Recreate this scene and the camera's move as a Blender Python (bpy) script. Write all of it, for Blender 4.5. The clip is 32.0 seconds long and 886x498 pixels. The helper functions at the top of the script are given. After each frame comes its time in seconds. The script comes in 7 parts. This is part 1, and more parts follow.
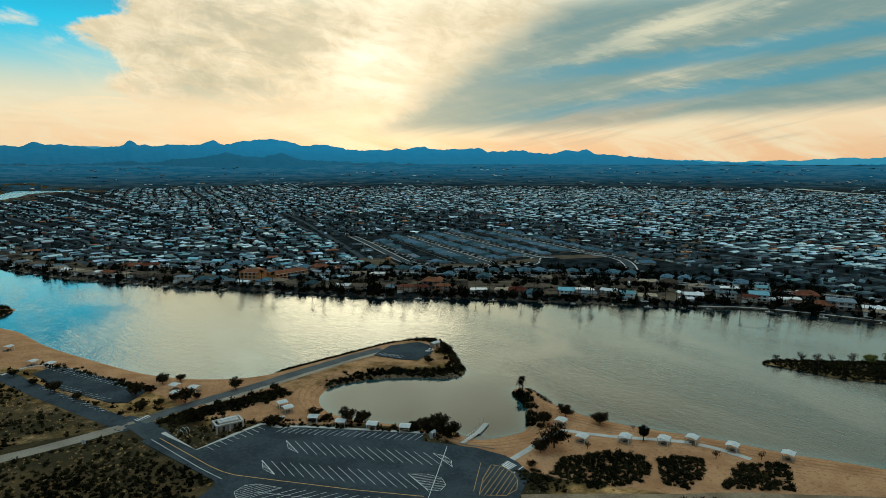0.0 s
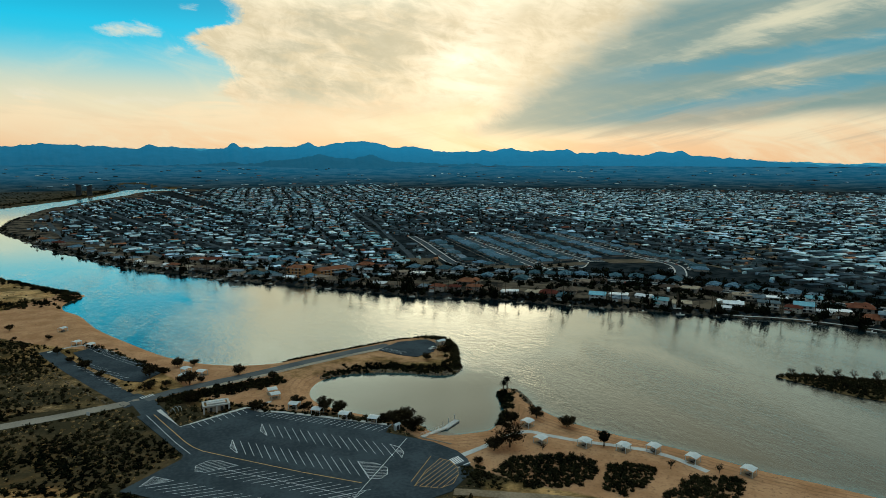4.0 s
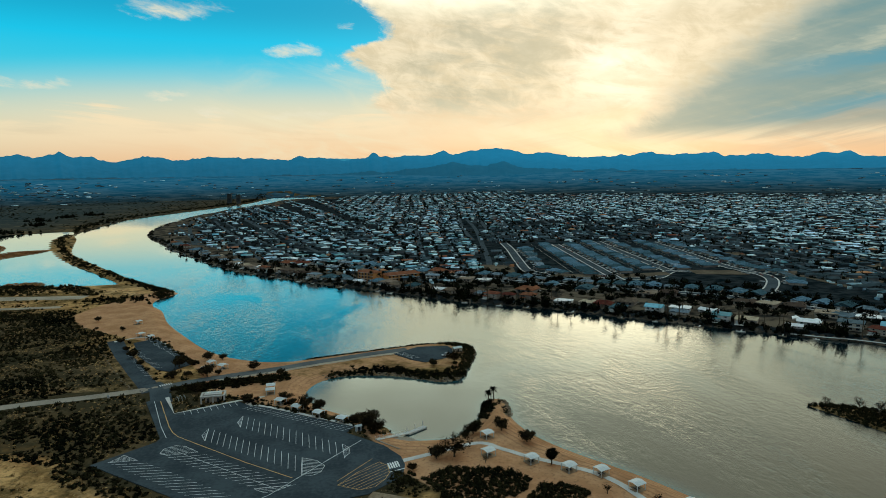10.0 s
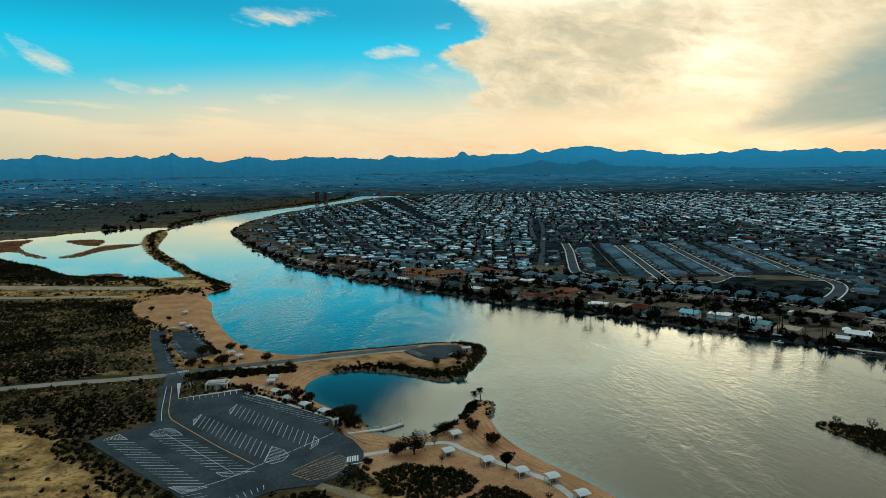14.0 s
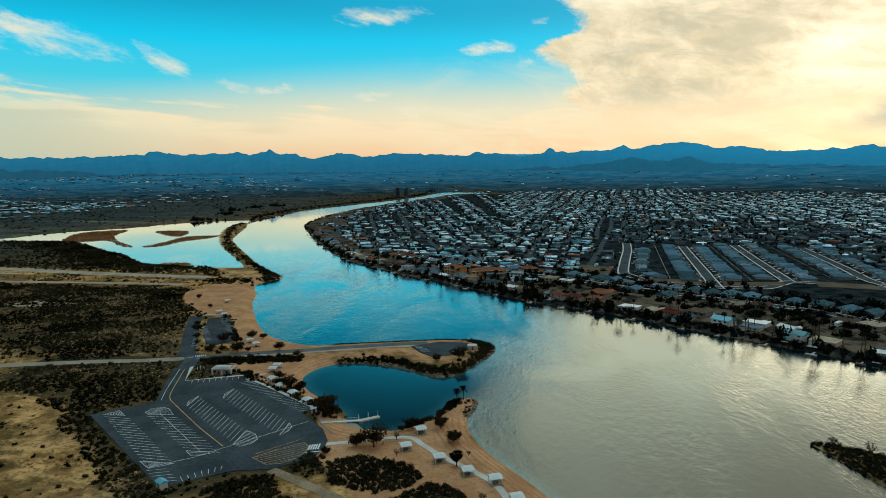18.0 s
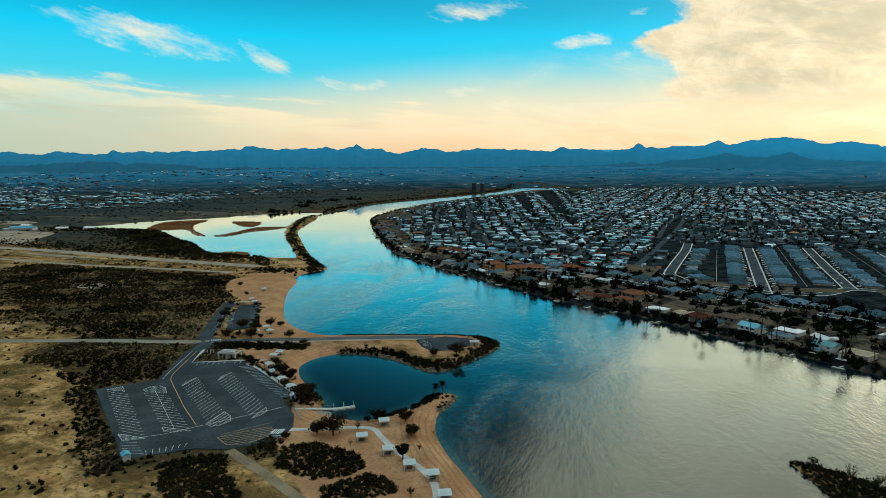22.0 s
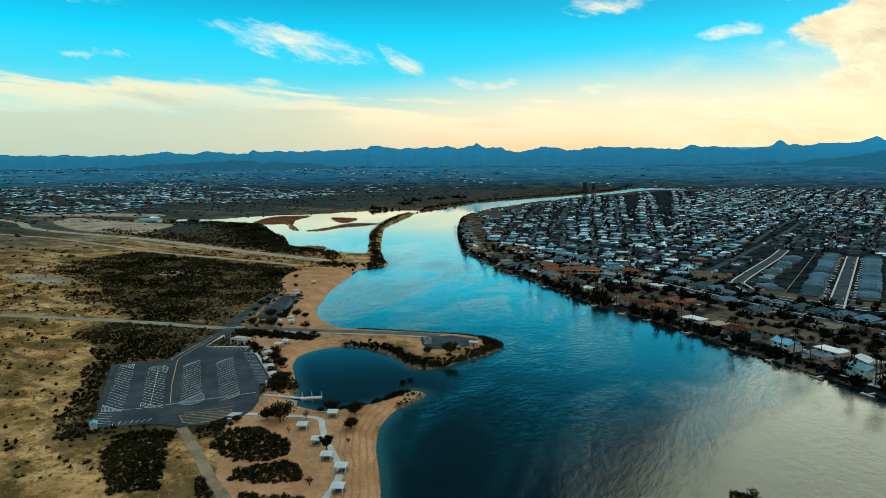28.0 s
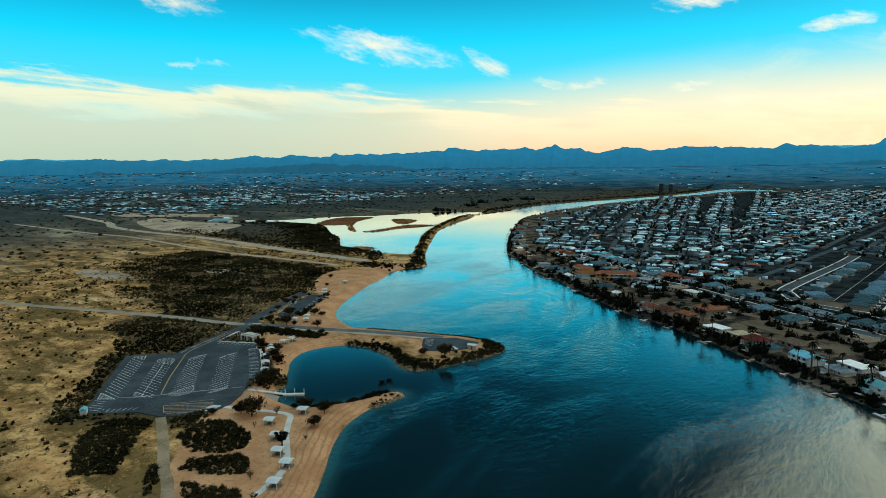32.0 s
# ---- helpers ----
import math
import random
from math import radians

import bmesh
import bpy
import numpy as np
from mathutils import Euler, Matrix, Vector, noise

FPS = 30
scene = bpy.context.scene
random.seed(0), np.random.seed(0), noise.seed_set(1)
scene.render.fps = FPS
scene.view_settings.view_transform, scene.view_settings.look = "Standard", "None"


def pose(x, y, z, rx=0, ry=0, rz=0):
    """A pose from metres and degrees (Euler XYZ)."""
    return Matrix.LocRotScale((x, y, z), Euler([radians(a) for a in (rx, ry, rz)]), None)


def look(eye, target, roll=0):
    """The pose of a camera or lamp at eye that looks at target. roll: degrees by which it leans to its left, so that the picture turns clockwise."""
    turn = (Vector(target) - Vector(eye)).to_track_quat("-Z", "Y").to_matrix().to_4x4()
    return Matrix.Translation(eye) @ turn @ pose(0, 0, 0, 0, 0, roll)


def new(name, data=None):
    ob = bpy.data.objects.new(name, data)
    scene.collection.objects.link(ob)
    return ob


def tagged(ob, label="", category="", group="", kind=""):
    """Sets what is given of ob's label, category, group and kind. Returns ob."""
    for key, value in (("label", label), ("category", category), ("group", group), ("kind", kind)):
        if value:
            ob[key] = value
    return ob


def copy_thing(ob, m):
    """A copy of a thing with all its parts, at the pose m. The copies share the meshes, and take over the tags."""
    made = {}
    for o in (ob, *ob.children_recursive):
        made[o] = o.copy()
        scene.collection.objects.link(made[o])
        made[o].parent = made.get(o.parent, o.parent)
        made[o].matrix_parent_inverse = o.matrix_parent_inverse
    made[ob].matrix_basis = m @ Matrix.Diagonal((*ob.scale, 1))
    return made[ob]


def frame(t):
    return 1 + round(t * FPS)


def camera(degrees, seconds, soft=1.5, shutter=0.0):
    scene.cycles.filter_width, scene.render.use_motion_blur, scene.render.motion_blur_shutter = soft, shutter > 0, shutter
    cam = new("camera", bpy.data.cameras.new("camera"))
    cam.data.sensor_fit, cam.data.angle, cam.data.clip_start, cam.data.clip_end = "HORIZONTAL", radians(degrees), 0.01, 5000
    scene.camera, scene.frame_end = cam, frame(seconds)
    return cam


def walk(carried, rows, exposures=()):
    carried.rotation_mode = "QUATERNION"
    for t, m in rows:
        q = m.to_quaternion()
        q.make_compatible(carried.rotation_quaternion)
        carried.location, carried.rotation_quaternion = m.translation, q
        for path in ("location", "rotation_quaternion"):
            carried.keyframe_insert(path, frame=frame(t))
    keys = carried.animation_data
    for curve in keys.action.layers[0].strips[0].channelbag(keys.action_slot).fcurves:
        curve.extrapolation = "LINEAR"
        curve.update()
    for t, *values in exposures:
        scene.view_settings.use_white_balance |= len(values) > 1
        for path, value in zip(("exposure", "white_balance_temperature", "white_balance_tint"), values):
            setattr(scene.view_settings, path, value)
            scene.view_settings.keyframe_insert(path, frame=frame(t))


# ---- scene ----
# ---- camera and its flight: seconds, place, heading clockwise from +y, tilt, lean ----
cam = camera(70.15, 32.0, soft=0.3)
FLIGHT = [
    (0, -47.47, -235.70, 107.14, 26.108, -7.876, 0.04),
    (1, -37.26, -244.36, 107.48, 23.802, -7.800, 0.22),
    (2, -26.62, -251.33, 107.62, 21.727, -7.782, 0.27),
    (3, -15.60, -257.00, 107.66, 19.728, -7.791, 0.23),
    (6, 19.15, -268.93, 107.59, 13.495, -7.578, -0.19),
    (7, 31.16, -271.78, 107.60, 11.302, -7.455, -0.37),
    (8, 43.31, -274.23, 107.65, 9.113, -7.307, -0.54),
    (9, 55.57, -276.30, 107.72, 6.940, -7.192, -0.69),
    (10, 67.93, -278.00, 107.80, 4.744, -7.099, -0.81),
    (11, 80.35, -279.32, 107.90, 2.578, -7.049, -0.91),
    (12, 92.82, -280.23, 108.00, 0.426, -7.043, -0.98),
    (13, 105.30, -280.71, 108.07, -1.736, -7.081, -1.01),
    (14, 117.79, -280.72, 108.13, -3.826, -7.105, -1.01),
    (17, 155.06, -277.68, 108.07, -10.106, -7.234, -0.87),
    (18, 167.36, -275.60, 107.97, -12.172, -7.290, -0.79),
    (19, 179.57, -272.98, 107.84, -14.210, -7.357, -0.70),
    (20, 191.66, -269.84, 107.68, -16.221, -7.440, -0.61),
    (21, 203.62, -266.22, 107.52, -18.227, -7.522, -0.53),
    (22, 215.44, -262.14, 107.35, -20.212, -7.630, -0.45),
    (23, 227.09, -257.64, 107.19, -22.174, -7.697, -0.39),
    (24, 238.54, -252.75, 107.05, -24.144, -7.747, -0.36),
    (25, 249.80, -247.53, 106.95, -26.071, -7.747, -0.34),
    (28, 282.14, -229.96, 106.80, -31.802, -7.655, -0.45),
    (29, 292.40, -223.43, 106.77, -33.708, -7.559, -0.53),
    (30, 302.38, -216.45, 106.68, -35.646, -7.503, -0.63),
    (31, 312.06, -208.91, 106.47, -37.506, -7.448, -0.73),
    (32, 321.44, -200.60, 106.07, -39.361, -7.413, -0.82),
]


def flight_pose(x, y, z, heading, tilt, lean):
    a, b = radians(heading), radians(tilt)
    ahead = Vector((math.sin(a) * math.cos(b), math.cos(a) * math.cos(b), math.sin(b)))
    return look((x, y, z), Vector((x, y, z)) + ahead * 100, lean)


walk(cam, [(row[0], flight_pose(*row[1:])) for row in FLIGHT], [(0, 0.0), (12, 0.0), (32, 0.38)])


# ---- node helpers ----
def node(tree, kind, ins=None, **settings):
    n = tree.nodes.new(kind)
    for key, value in settings.items():
        setattr(n, key, value)
    for key, value in (ins or {}).items():
        if isinstance(value, bpy.types.NodeSocket):
            tree.links.new(value, n.inputs[key])
        else:
            n.inputs[key].default_value = value
    return n


def calc(tree, op, a, b=0.0, c=0.0):
    return node(tree, "ShaderNodeMath", {0: a, 1: b, 2: c}, operation=op).outputs[0]


def step_up(tree, value, low, high):
    n = node(tree, "ShaderNodeMapRange", {0: value, 1: low, 2: high, 3: 0.0, 4: 1.0}, interpolation_type="SMOOTHSTEP")
    return n.outputs[0]


def blend(tree, factor, a, b, how="MIX"):
    n = node(tree, "ShaderNodeMix", data_type="RGBA", blend_type=how)
    for key, value in ((0, factor), (6, a), (7, b)):
        if isinstance(value, bpy.types.NodeSocket):
            tree.links.new(value, n.inputs[key])
        elif key == 0:
            n.inputs[0].default_value = value
        else:
            n.inputs[key].default_value = (*value, 1.0)
    return n.outputs[2]


def ramp(tree, value, stops):
    n = node(tree, "ShaderNodeValToRGB", {0: value})
    e = n.color_ramp.elements
    while len(e) < len(stops):
        e.new(0.5)
    for el, (at, col) in zip(e, stops):
        el.position, el.color = at, (*col, 1.0)
    return n.outputs[0]


def fbm(tree, vector, scale, detail=4.0, rough=0.55, distort=0.0):
    return node(tree, "ShaderNodeTexNoise", {"Vector": vector, "Scale": scale, "Detail": detail, "Roughness": rough, "Distortion": distort}).outputs[0]


# ---- sky: evening cloud over clear blue, the sun low behind thin cloud ----
SUN_AZ, SUN_EL = 19.5, 8.5
world = bpy.data.worlds.new("evening_sky")
scene.world = world
world.use_nodes = True
wt = world.node_tree
wt.nodes.clear()
way = node(wt, "ShaderNodeTexCoord").outputs["Generated"]
xyz = node(wt, "ShaderNodeSeparateXYZ", {0: way})
DEG = 180 / math.pi
el = calc(wt, "MULTIPLY", calc(wt, "ARCSINE", xyz.outputs[2]), DEG)
az = calc(wt, "MULTIPLY", calc(wt, "ARCTAN2", xyz.outputs[0], xyz.outputs[1]), DEG)
# clear sky: warm at the horizon, then pale, then strong blue that darkens overhead
up = calc(wt, "DIVIDE", el, 40.0)
east = step_up(wt, az, -66.0, -14.0)
rim = blend(wt, east, (0.43, 0.52, 0.39), (0.82, 0.52, 0.29))
clear = ramp(wt, up, [(0.0, (0.62, 0.62, 0.44)), (0.10, (0.34, 0.62, 0.58)), (0.19, (0.05, 0.58, 0.74)), (0.27, (0.0, 0.54, 0.80)), (0.37, (0.0, 0.27, 0.46)), (0.46, (0.0, 0.06, 0.115)), (0.60, (0.0, 0.016, 0.032)), (0.80, (0.0, 0.015, 0.03)), (1.0, (0.03, 0.07, 0.10))])
rim = blend(wt, step_up(wt, el, 0.8, 5.0), rim, blend(wt, east, (0.46, 0.57, 0.45), (0.82, 0.72, 0.49)))
clear = blend(wt, step_up(wt, el, calc(wt, "ADD", 5.0, calc(wt, "MULTIPLY", east, 5.0)), calc(wt, "ADD", 1.5, calc(wt, "MULTIPLY", east, 2.0))), clear, rim)

# the blue stays bright higher up beside the cloud bank
beside_bank = calc(wt, "MULTIPLY", step_up(wt, az, -36.0, -14.0), calc(wt, "MULTIPLY", step_up(wt, el, 11.0, 15.0), step_up(wt, el, 25.0, 17.0)))
clear = blend(wt, calc(wt, "MULTIPLY", beside_bank, 0.8), clear, (0.0, 0.40, 0.64))


def sky_noise(kx, ky, shear, depth, detail, rough, twist):
    """Cloud noise over heading and height, stretched along a sloping line."""
    v = node(wt, "ShaderNodeCombineXYZ", {0: calc(wt, "MULTIPLY", az, kx), 1: calc(wt, "MULTIPLY", calc(wt, "ADD", el, calc(wt, "MULTIPLY", az, shear)), ky), 2: depth}).outputs[0]
    return fbm(wt, v, 1.0, detail, rough, twist)


def profile(value, lo, hi, points, base, top):
    """A smooth height read off a line of (place, height) points."""
    n = node(wt, "ShaderNodeValToRGB", {0: calc(wt, "DIVIDE", calc(wt, "SUBTRACT", value, lo), hi - lo)})
    e = n.color_ramp.elements
    while len(e) < len(points):
        e.new(0.5)
    for k, (at, height) in enumerate(points):
        g = (height - base) / (top - base)
        e[k].position, e[k].color = (at - lo) / (hi - lo), (g, g, g, 1.0)
    return calc(wt, "ADD", base, calc(wt, "MULTIPLY", n.outputs[0], top - base))


def off(noise_value, amount):
    return calc(wt, "MULTIPLY", calc(wt, "SUBTRACT", noise_value, 0.5), amount)


def band(a0, e0, slope, thick, grain, amount):
    """A long thin streak along a sloping line: 1 on the line, 0 beyond its thickness."""
    de = calc(wt, "SUBTRACT", calc(wt, "SUBTRACT", el, e0), calc(wt, "MULTIPLY", calc(wt, "SUBTRACT", az, a0), slope))
    return step_up(wt, calc(wt, "ABSOLUTE", calc(wt, "ADD", de, off(grain, amount))), thick, calc(wt, "MULTIPLY", thick, 0.15))


crisp = sky_noise(0.42, 0.62, 0.25, 3.7, 12.0, 0.66, 0.5)
mottle = sky_noise(0.16, 0.50, 0.10, 4.6, 10.0, 0.62, 0.5)
ripple = sky_noise(0.30, 1.30, 0.16, 7.1, 9.0, 0.62, 0.4)
long_low = sky_noise(0.050, 0.50, 0.06, 2.2, 9.0, 0.60, 0.6)
veil = sky_noise(0.10, 0.36, 0.22, 6.0, 9.0, 0.64, 0.8)
streak = sky_noise(0.040, 0.42, -0.20, 1.7, 8.0, 0.60, 0.35)
wisp = sky_noise(0.30, 0.85, 0.24, 9.3, 12.0, 0.70, 0.3)
# low long cloud over the west, its top edge in steps and streaks
top = profile(az, -90.0, 10.0, [(-90, 8.0), (-62, 6.6), (-51, 7.5), (-43, 6.6), (-39, 5.6), (-28, 4.7), (-22.7, 5.4), (-18, 3.9), (-14.5, 4.8), (-10.5, 3.4), (-4, 4.6), (5, 5.4)], 3.0, 9.0)
below_top = calc(wt, "SUBTRACT", calc(wt, "ADD", top, calc(wt, "ADD", off(long_low, 7.5), off(wisp, 1.6))), el)
low = calc(wt, "MULTIPLY", step_up(wt, below_top, -0.3, 0.9), calc(wt, "ADD", 0.55, calc(wt, "MULTIPLY", step_up(wt, long_low, 0.34, 0.52), 0.45)))
cream_w = blend(wt, step_up(wt, el, 0.0, 5.0), rim, blend(wt, east, (0.74, 0.72, 0.49), (0.92, 0.74, 0.48)))
cream_w = blend(wt, calc(wt, "MULTIPLY", calc(wt, "MULTIPLY", step_up(wt, below_top, 1.0, 2.6), step_up(wt, az, -30.0, -46.0)), 0.75), cream_w, blend(wt, east, (0.42, 0.52, 0.42), (0.62, 0.60, 0.42)))
sky = blend(wt, calc(wt, "MULTIPLY", low, 0.90), clear, cream_w)
# thin veil between the blue and the bank
thin = calc(wt, "MULTIPLY", step_up(wt, veil, 0.42, 0.70), calc(wt, "MULTIPLY", step_up(wt, az, -20.0, -7.0), step_up(wt, calc(wt, "ADD", el, off(crisp, 3.0)), 10.5, 4.5)))
sky = blend(wt, calc(wt, "MULTIPLY", thin, 0.80), sky, (0.84, 0.76, 0.52))


# a broken line of small clouds slanting down across the blue, and a few lone ones
def cloudlet(a0, e0, wide, high, slope, cut):
    da = calc(wt, "SUBTRACT", az, a0)
    de = calc(wt, "SUBTRACT", calc(wt, "SUBTRACT", el, e0), calc(wt, "MULTIPLY", da, slope))
    de = calc(wt, "ADD", de, calc(wt, "ADD", off(crisp, 1.6), off(ripple, 1.0)))
    q = calc(wt, "ADD", calc(wt, "POWER", calc(wt, "ABSOLUTE", calc(wt, "DIVIDE", da, wide)), 2.0), calc(wt, "POWER", calc(wt, "ABSOLUTE", calc(wt, "DIVIDE", de, high)), 2.0))
    return step_up(wt, calc(wt, "SUBTRACT", calc(wt, "MULTIPLY", wisp, 4.2), q), cut + 0.55, cut + 2.3)


wisps = 0.0
for spec in ((-44.6, 10.3, 6.4, 1.25, -0.16, 0.35), (-49.8, 11.5, 1.6, 0.6, -0.15, 0.55), (-35.0, 8.6, 2.4, 0.9, -0.55, 0.55), (-26.6, 6.9, 2.0, 0.5, 0.05, 0.55), (-30.0, 7.2, 2.0, 0.4, -0.2, 0.8), (-17.3, 13.1, 4.4, 0.9, 0.05, 0.5), (-18.2, 6.5, 1.8, 0.5, 0.08, 0.45), (-8.0, 10.2, 2.8, 0.65, 0.10, 0.45), (-4.8, 8.8, 1.1, 0.5, 0.1, 0.5), (-14.3, 5.1, 2.4, 0.45, -0.1, 0.5), (-7.5, 4.9, 4.6, 0.45, 0.03, 0.5), (-3.6, 12.3, 1.2, 0.5, 0.0, 0.7), (-66.0, 14.6, 9.0, 1.3, -0.20, 0.55), (-60.0, 8.6, 3.0, 0.4, 0.05, 0.7)):
    wisps = calc(wt, "MAXIMUM", wisps, cloudlet(*spec))
sky = blend(wt, calc(wt, "MULTIPLY", wisps, calc(wt, "ADD", 0.35, calc(wt, "MULTIPLY", step_up(wt, ripple, 0.36, 0.60), 0.55))), sky, (0.80, 0.76, 0.58))
# the great bank of cloud over the east, with ragged edges
edge_at = profile(el, 0.0, 40.0, [(0, 2.0), (4.4, 1.0), (5.7, -2.0), (7.2, -0.4), (8.2, -0.8), (9.2, -3.0), (10.0, -4.2), (10.7, -3.0), (11.3, -0.5), (12.4, -0.4), (13.8, -1.8), (15.5, -3.2), (18, -5.6), (22, -9.4), (30, -14.8)], -15.0, 5.0)
line = calc(wt, "ADD", calc(wt, "SUBTRACT", az, edge_at), calc(wt, "ADD", off(crisp, 4.4), off(wisp, 2.2)))
lofty_soft = calc(wt, "MULTIPLY", step_up(wt, el, 13.5, 24.0), 3.0)
bank = calc(wt, "MULTIPLY", step_up(wt, line, calc(wt, "SUBTRACT", -0.4, lofty_soft), calc(wt, "ADD", 1.1, lofty_soft)), step_up(wt, calc(wt, "ADD", el, calc(wt, "MULTIPLY", crisp, 4.0)), 4.5, 8.5))
cream = blend(wt, step_up(wt, calc(wt, "ADD", el, off(ripple, 3.0)), 1.0, 7.5), (0.82, 0.53, 0.30), blend(wt, step_up(wt, calc(wt, "ADD", calc(wt, "MULTIPLY", crisp, 0.6), calc(wt, "MULTIPLY", ripple, 0.4)), 0.38, 0.60), (0.70, 0.60, 0.39), (0.93, 0.80, 0.55)))
# a rippled grey patch in the middle of the bank
patch_a = calc(wt, "DIVIDE", calc(wt, "SUBTRACT", az, calc(wt, "ADD", 4.6, calc(wt, "MULTIPLY", el, 0.52))), 8.0)
patch_e = calc(wt, "DIVIDE", calc(wt, "SUBTRACT", el, 10.0), 6.0)
patch = step_up(wt, calc(wt, "ADD", calc(wt, "ADD", calc(wt, "MULTIPLY", patch_a, patch_a), calc(wt, "MULTIPLY", patch_e, patch_e)), off(crisp, 1.8)), 1.3, 0.1)
dim = calc(wt, "MULTIPLY", calc(wt, "ADD", calc(wt, "MULTIPLY", patch, 0.75), 0.22), step_up(wt, calc(wt, "ADD", calc(wt, "MULTIPLY", mottle, 0.6), calc(wt, "MULTIPLY", ripple, 0.4)), 0.40, 0.60))
dim = calc(wt, "MULTIPLY", dim, step_up(wt, el, 2.5, 6.0))
bank_col = blend(wt, calc(wt, "MULTIPLY", dim, 0.74), cream, (0.42, 0.42, 0.30))
sky = blend(wt, bank, sky, bank_col)
# slate cloud farther round, slanting up, with blue gaps and one pale ray
turn = calc(wt, "SUBTRACT", az, calc(wt, "ADD", 15.6, calc(wt, "MULTIPLY", el, 1.36)))
slate_on = step_up(wt, calc(wt, "ADD", turn, calc(wt, "ADD", off(crisp, 5.0), off(streak, 4.0))), -1.6, calc(wt, "ADD", 2.2, calc(wt, "MULTIPLY", el, 0.30)))
slate_on = calc(wt, "MULTIPLY", slate_on, step_up(wt, calc(wt, "SUBTRACT", calc(wt, "ADD", el, off(streak, 2.6)), calc(wt, "MULTIPLY", calc(wt, "MAXIMUM", calc(wt, "SUBTRACT", az, 28.0), 0.0), 0.05)), 1.7, 3.4))
slate = ramp(wt, calc(wt, "ADD", calc(wt, "MULTIPLY", streak, 0.75), calc(wt, "MULTIPLY", ripple, 0.25)), [(0.34, (0.15, 0.29, 0.30)), (0.46, (0.21, 0.32, 0.30)), (0.55, (0.30, 0.38, 0.33)), (0.66, (0.60, 0.58, 0.42))])
gap = calc(wt, "MAXIMUM", band(29.4, 3.5, 0.122, 1.0, ripple, 1.6), band(45.0, 8.3, 0.085, 1.1, ripple, 1.6))
slate = blend(wt, calc(wt, "MULTIPLY", calc(wt, "MULTIPLY", gap, step_up(wt, az, 26.0, 42.0)), 0.80), slate, (0.055, 0.30, 0.40))
ray = band(33.8, 7.7, 0.288, calc(wt, "ADD", 0.4, calc(wt, "MULTIPLY", step_up(wt, az, 32.0, 52.0), 1.6)), ripple, 3.0)
slate = blend(wt, calc(wt, "MULTIPLY", calc(wt, "MULTIPLY", ray, step_up(wt, az, 30.0, 44.0)), calc(wt, "MULTIPLY", step_up(wt, streak, 0.30, 0.60), 0.75)), slate, (0.78, 0.74, 0.52))
slate = blend(wt, step_up(wt, el, 12.0, 18.0), slate, (0.78, 0.84, 0.68))
sky = blend(wt, slate_on, sky, slate)
smoke = calc(wt, "MULTIPLY", calc(wt, "MULTIPLY", step_up(wt, streak, 0.46, 0.60), step_up(wt, az, 6.0, 18.0)), calc(wt, "MULTIPLY", step_up(wt, el, 0.8, 2.2), step_up(wt, el, 6.0, 3.6)))
sky = blend(wt, calc(wt, "MULTIPLY", smoke, 0.55), sky, (0.40, 0.36, 0.28))
# glow where the sun stands behind the cloud
sun_dir = Vector((math.sin(radians(SUN_AZ)) * math.cos(radians(SUN_EL)), math.cos(radians(SUN_AZ)) * math.cos(radians(SUN_EL)), math.sin(radians(SUN_EL))))
facing = calc(wt, "MAXIMUM", node(wt, "ShaderNodeVectorMath", {0: way, 1: sun_dir}, operation="DOT_PRODUCT").outputs["Value"], 0.0)
glow = calc(wt, "MULTIPLY", calc(wt, "POWER", facing, 500.0), step_up(wt, mottle, 0.62, 0.36))
halo = calc(wt, "POWER", facing, 70.0)
sky = blend(wt, calc(wt, "MULTIPLY", halo, 0.16), sky, (1.0, 0.84, 0.56))
sky = blend(wt, glow, sky, (1.15, 1.05, 0.82))
shaft_off = calc(wt, "SUBTRACT", calc(wt, "SUBTRACT", az, 14.6), calc(wt, "MULTIPLY", el, 0.55))
shaft = calc(wt, "MULTIPLY", step_up(wt, calc(wt, "ABSOLUTE", calc(wt, "ADD", shaft_off, off(crisp, 5.0))), 3.2, 0.6), calc(wt, "MULTIPLY", step_up(wt, el, 3.5, 7.0), step_up(wt, ripple, 0.62, 0.44)))
sky = blend(wt, calc(wt, "MULTIPLY", shaft, 0.6), sky, (1.02, 0.92, 0.68))
# unseen bright patch added above the sun to lift the water's reflections
lofty = calc(wt, "MULTIPLY", calc(wt, "MULTIPLY", step_up(wt, line, calc(wt, "SUBTRACT", -0.6, lofty_soft), calc(wt, "ADD", 1.6, lofty_soft)), step_up(wt, az, 66.0, 10.0)), step_up(wt, el, 12.0, 17.5))
lofty = calc(wt, "MULTIPLY", lofty, calc(wt, "SUBTRACT", 0.95, calc(wt, "ADD", calc(wt, "MULTIPLY", step_up(wt, mottle, 0.36, 0.66), 0.30), calc(wt, "MULTIPLY", step_up(wt, el, 27.0, 34.0), 0.3))))
lofty = calc(wt, "MULTIPLY", lofty, calc(wt, "SUBTRACT", 1.0, calc(wt, "MULTIPLY", calc(wt, "MULTIPLY", step_up(wt, el, 14.0, 24.0), step_up(wt, az, 2.0, 24.0)), 0.56)))
sky = blend(wt, lofty, sky, (1.58, 1.64, 1.30))
# high overhead, out of view, the cloud is thin and bright
sky = blend(wt, step_up(wt, el, 42.0, 62.0), sky, (0.66, 1.16, 1.36))
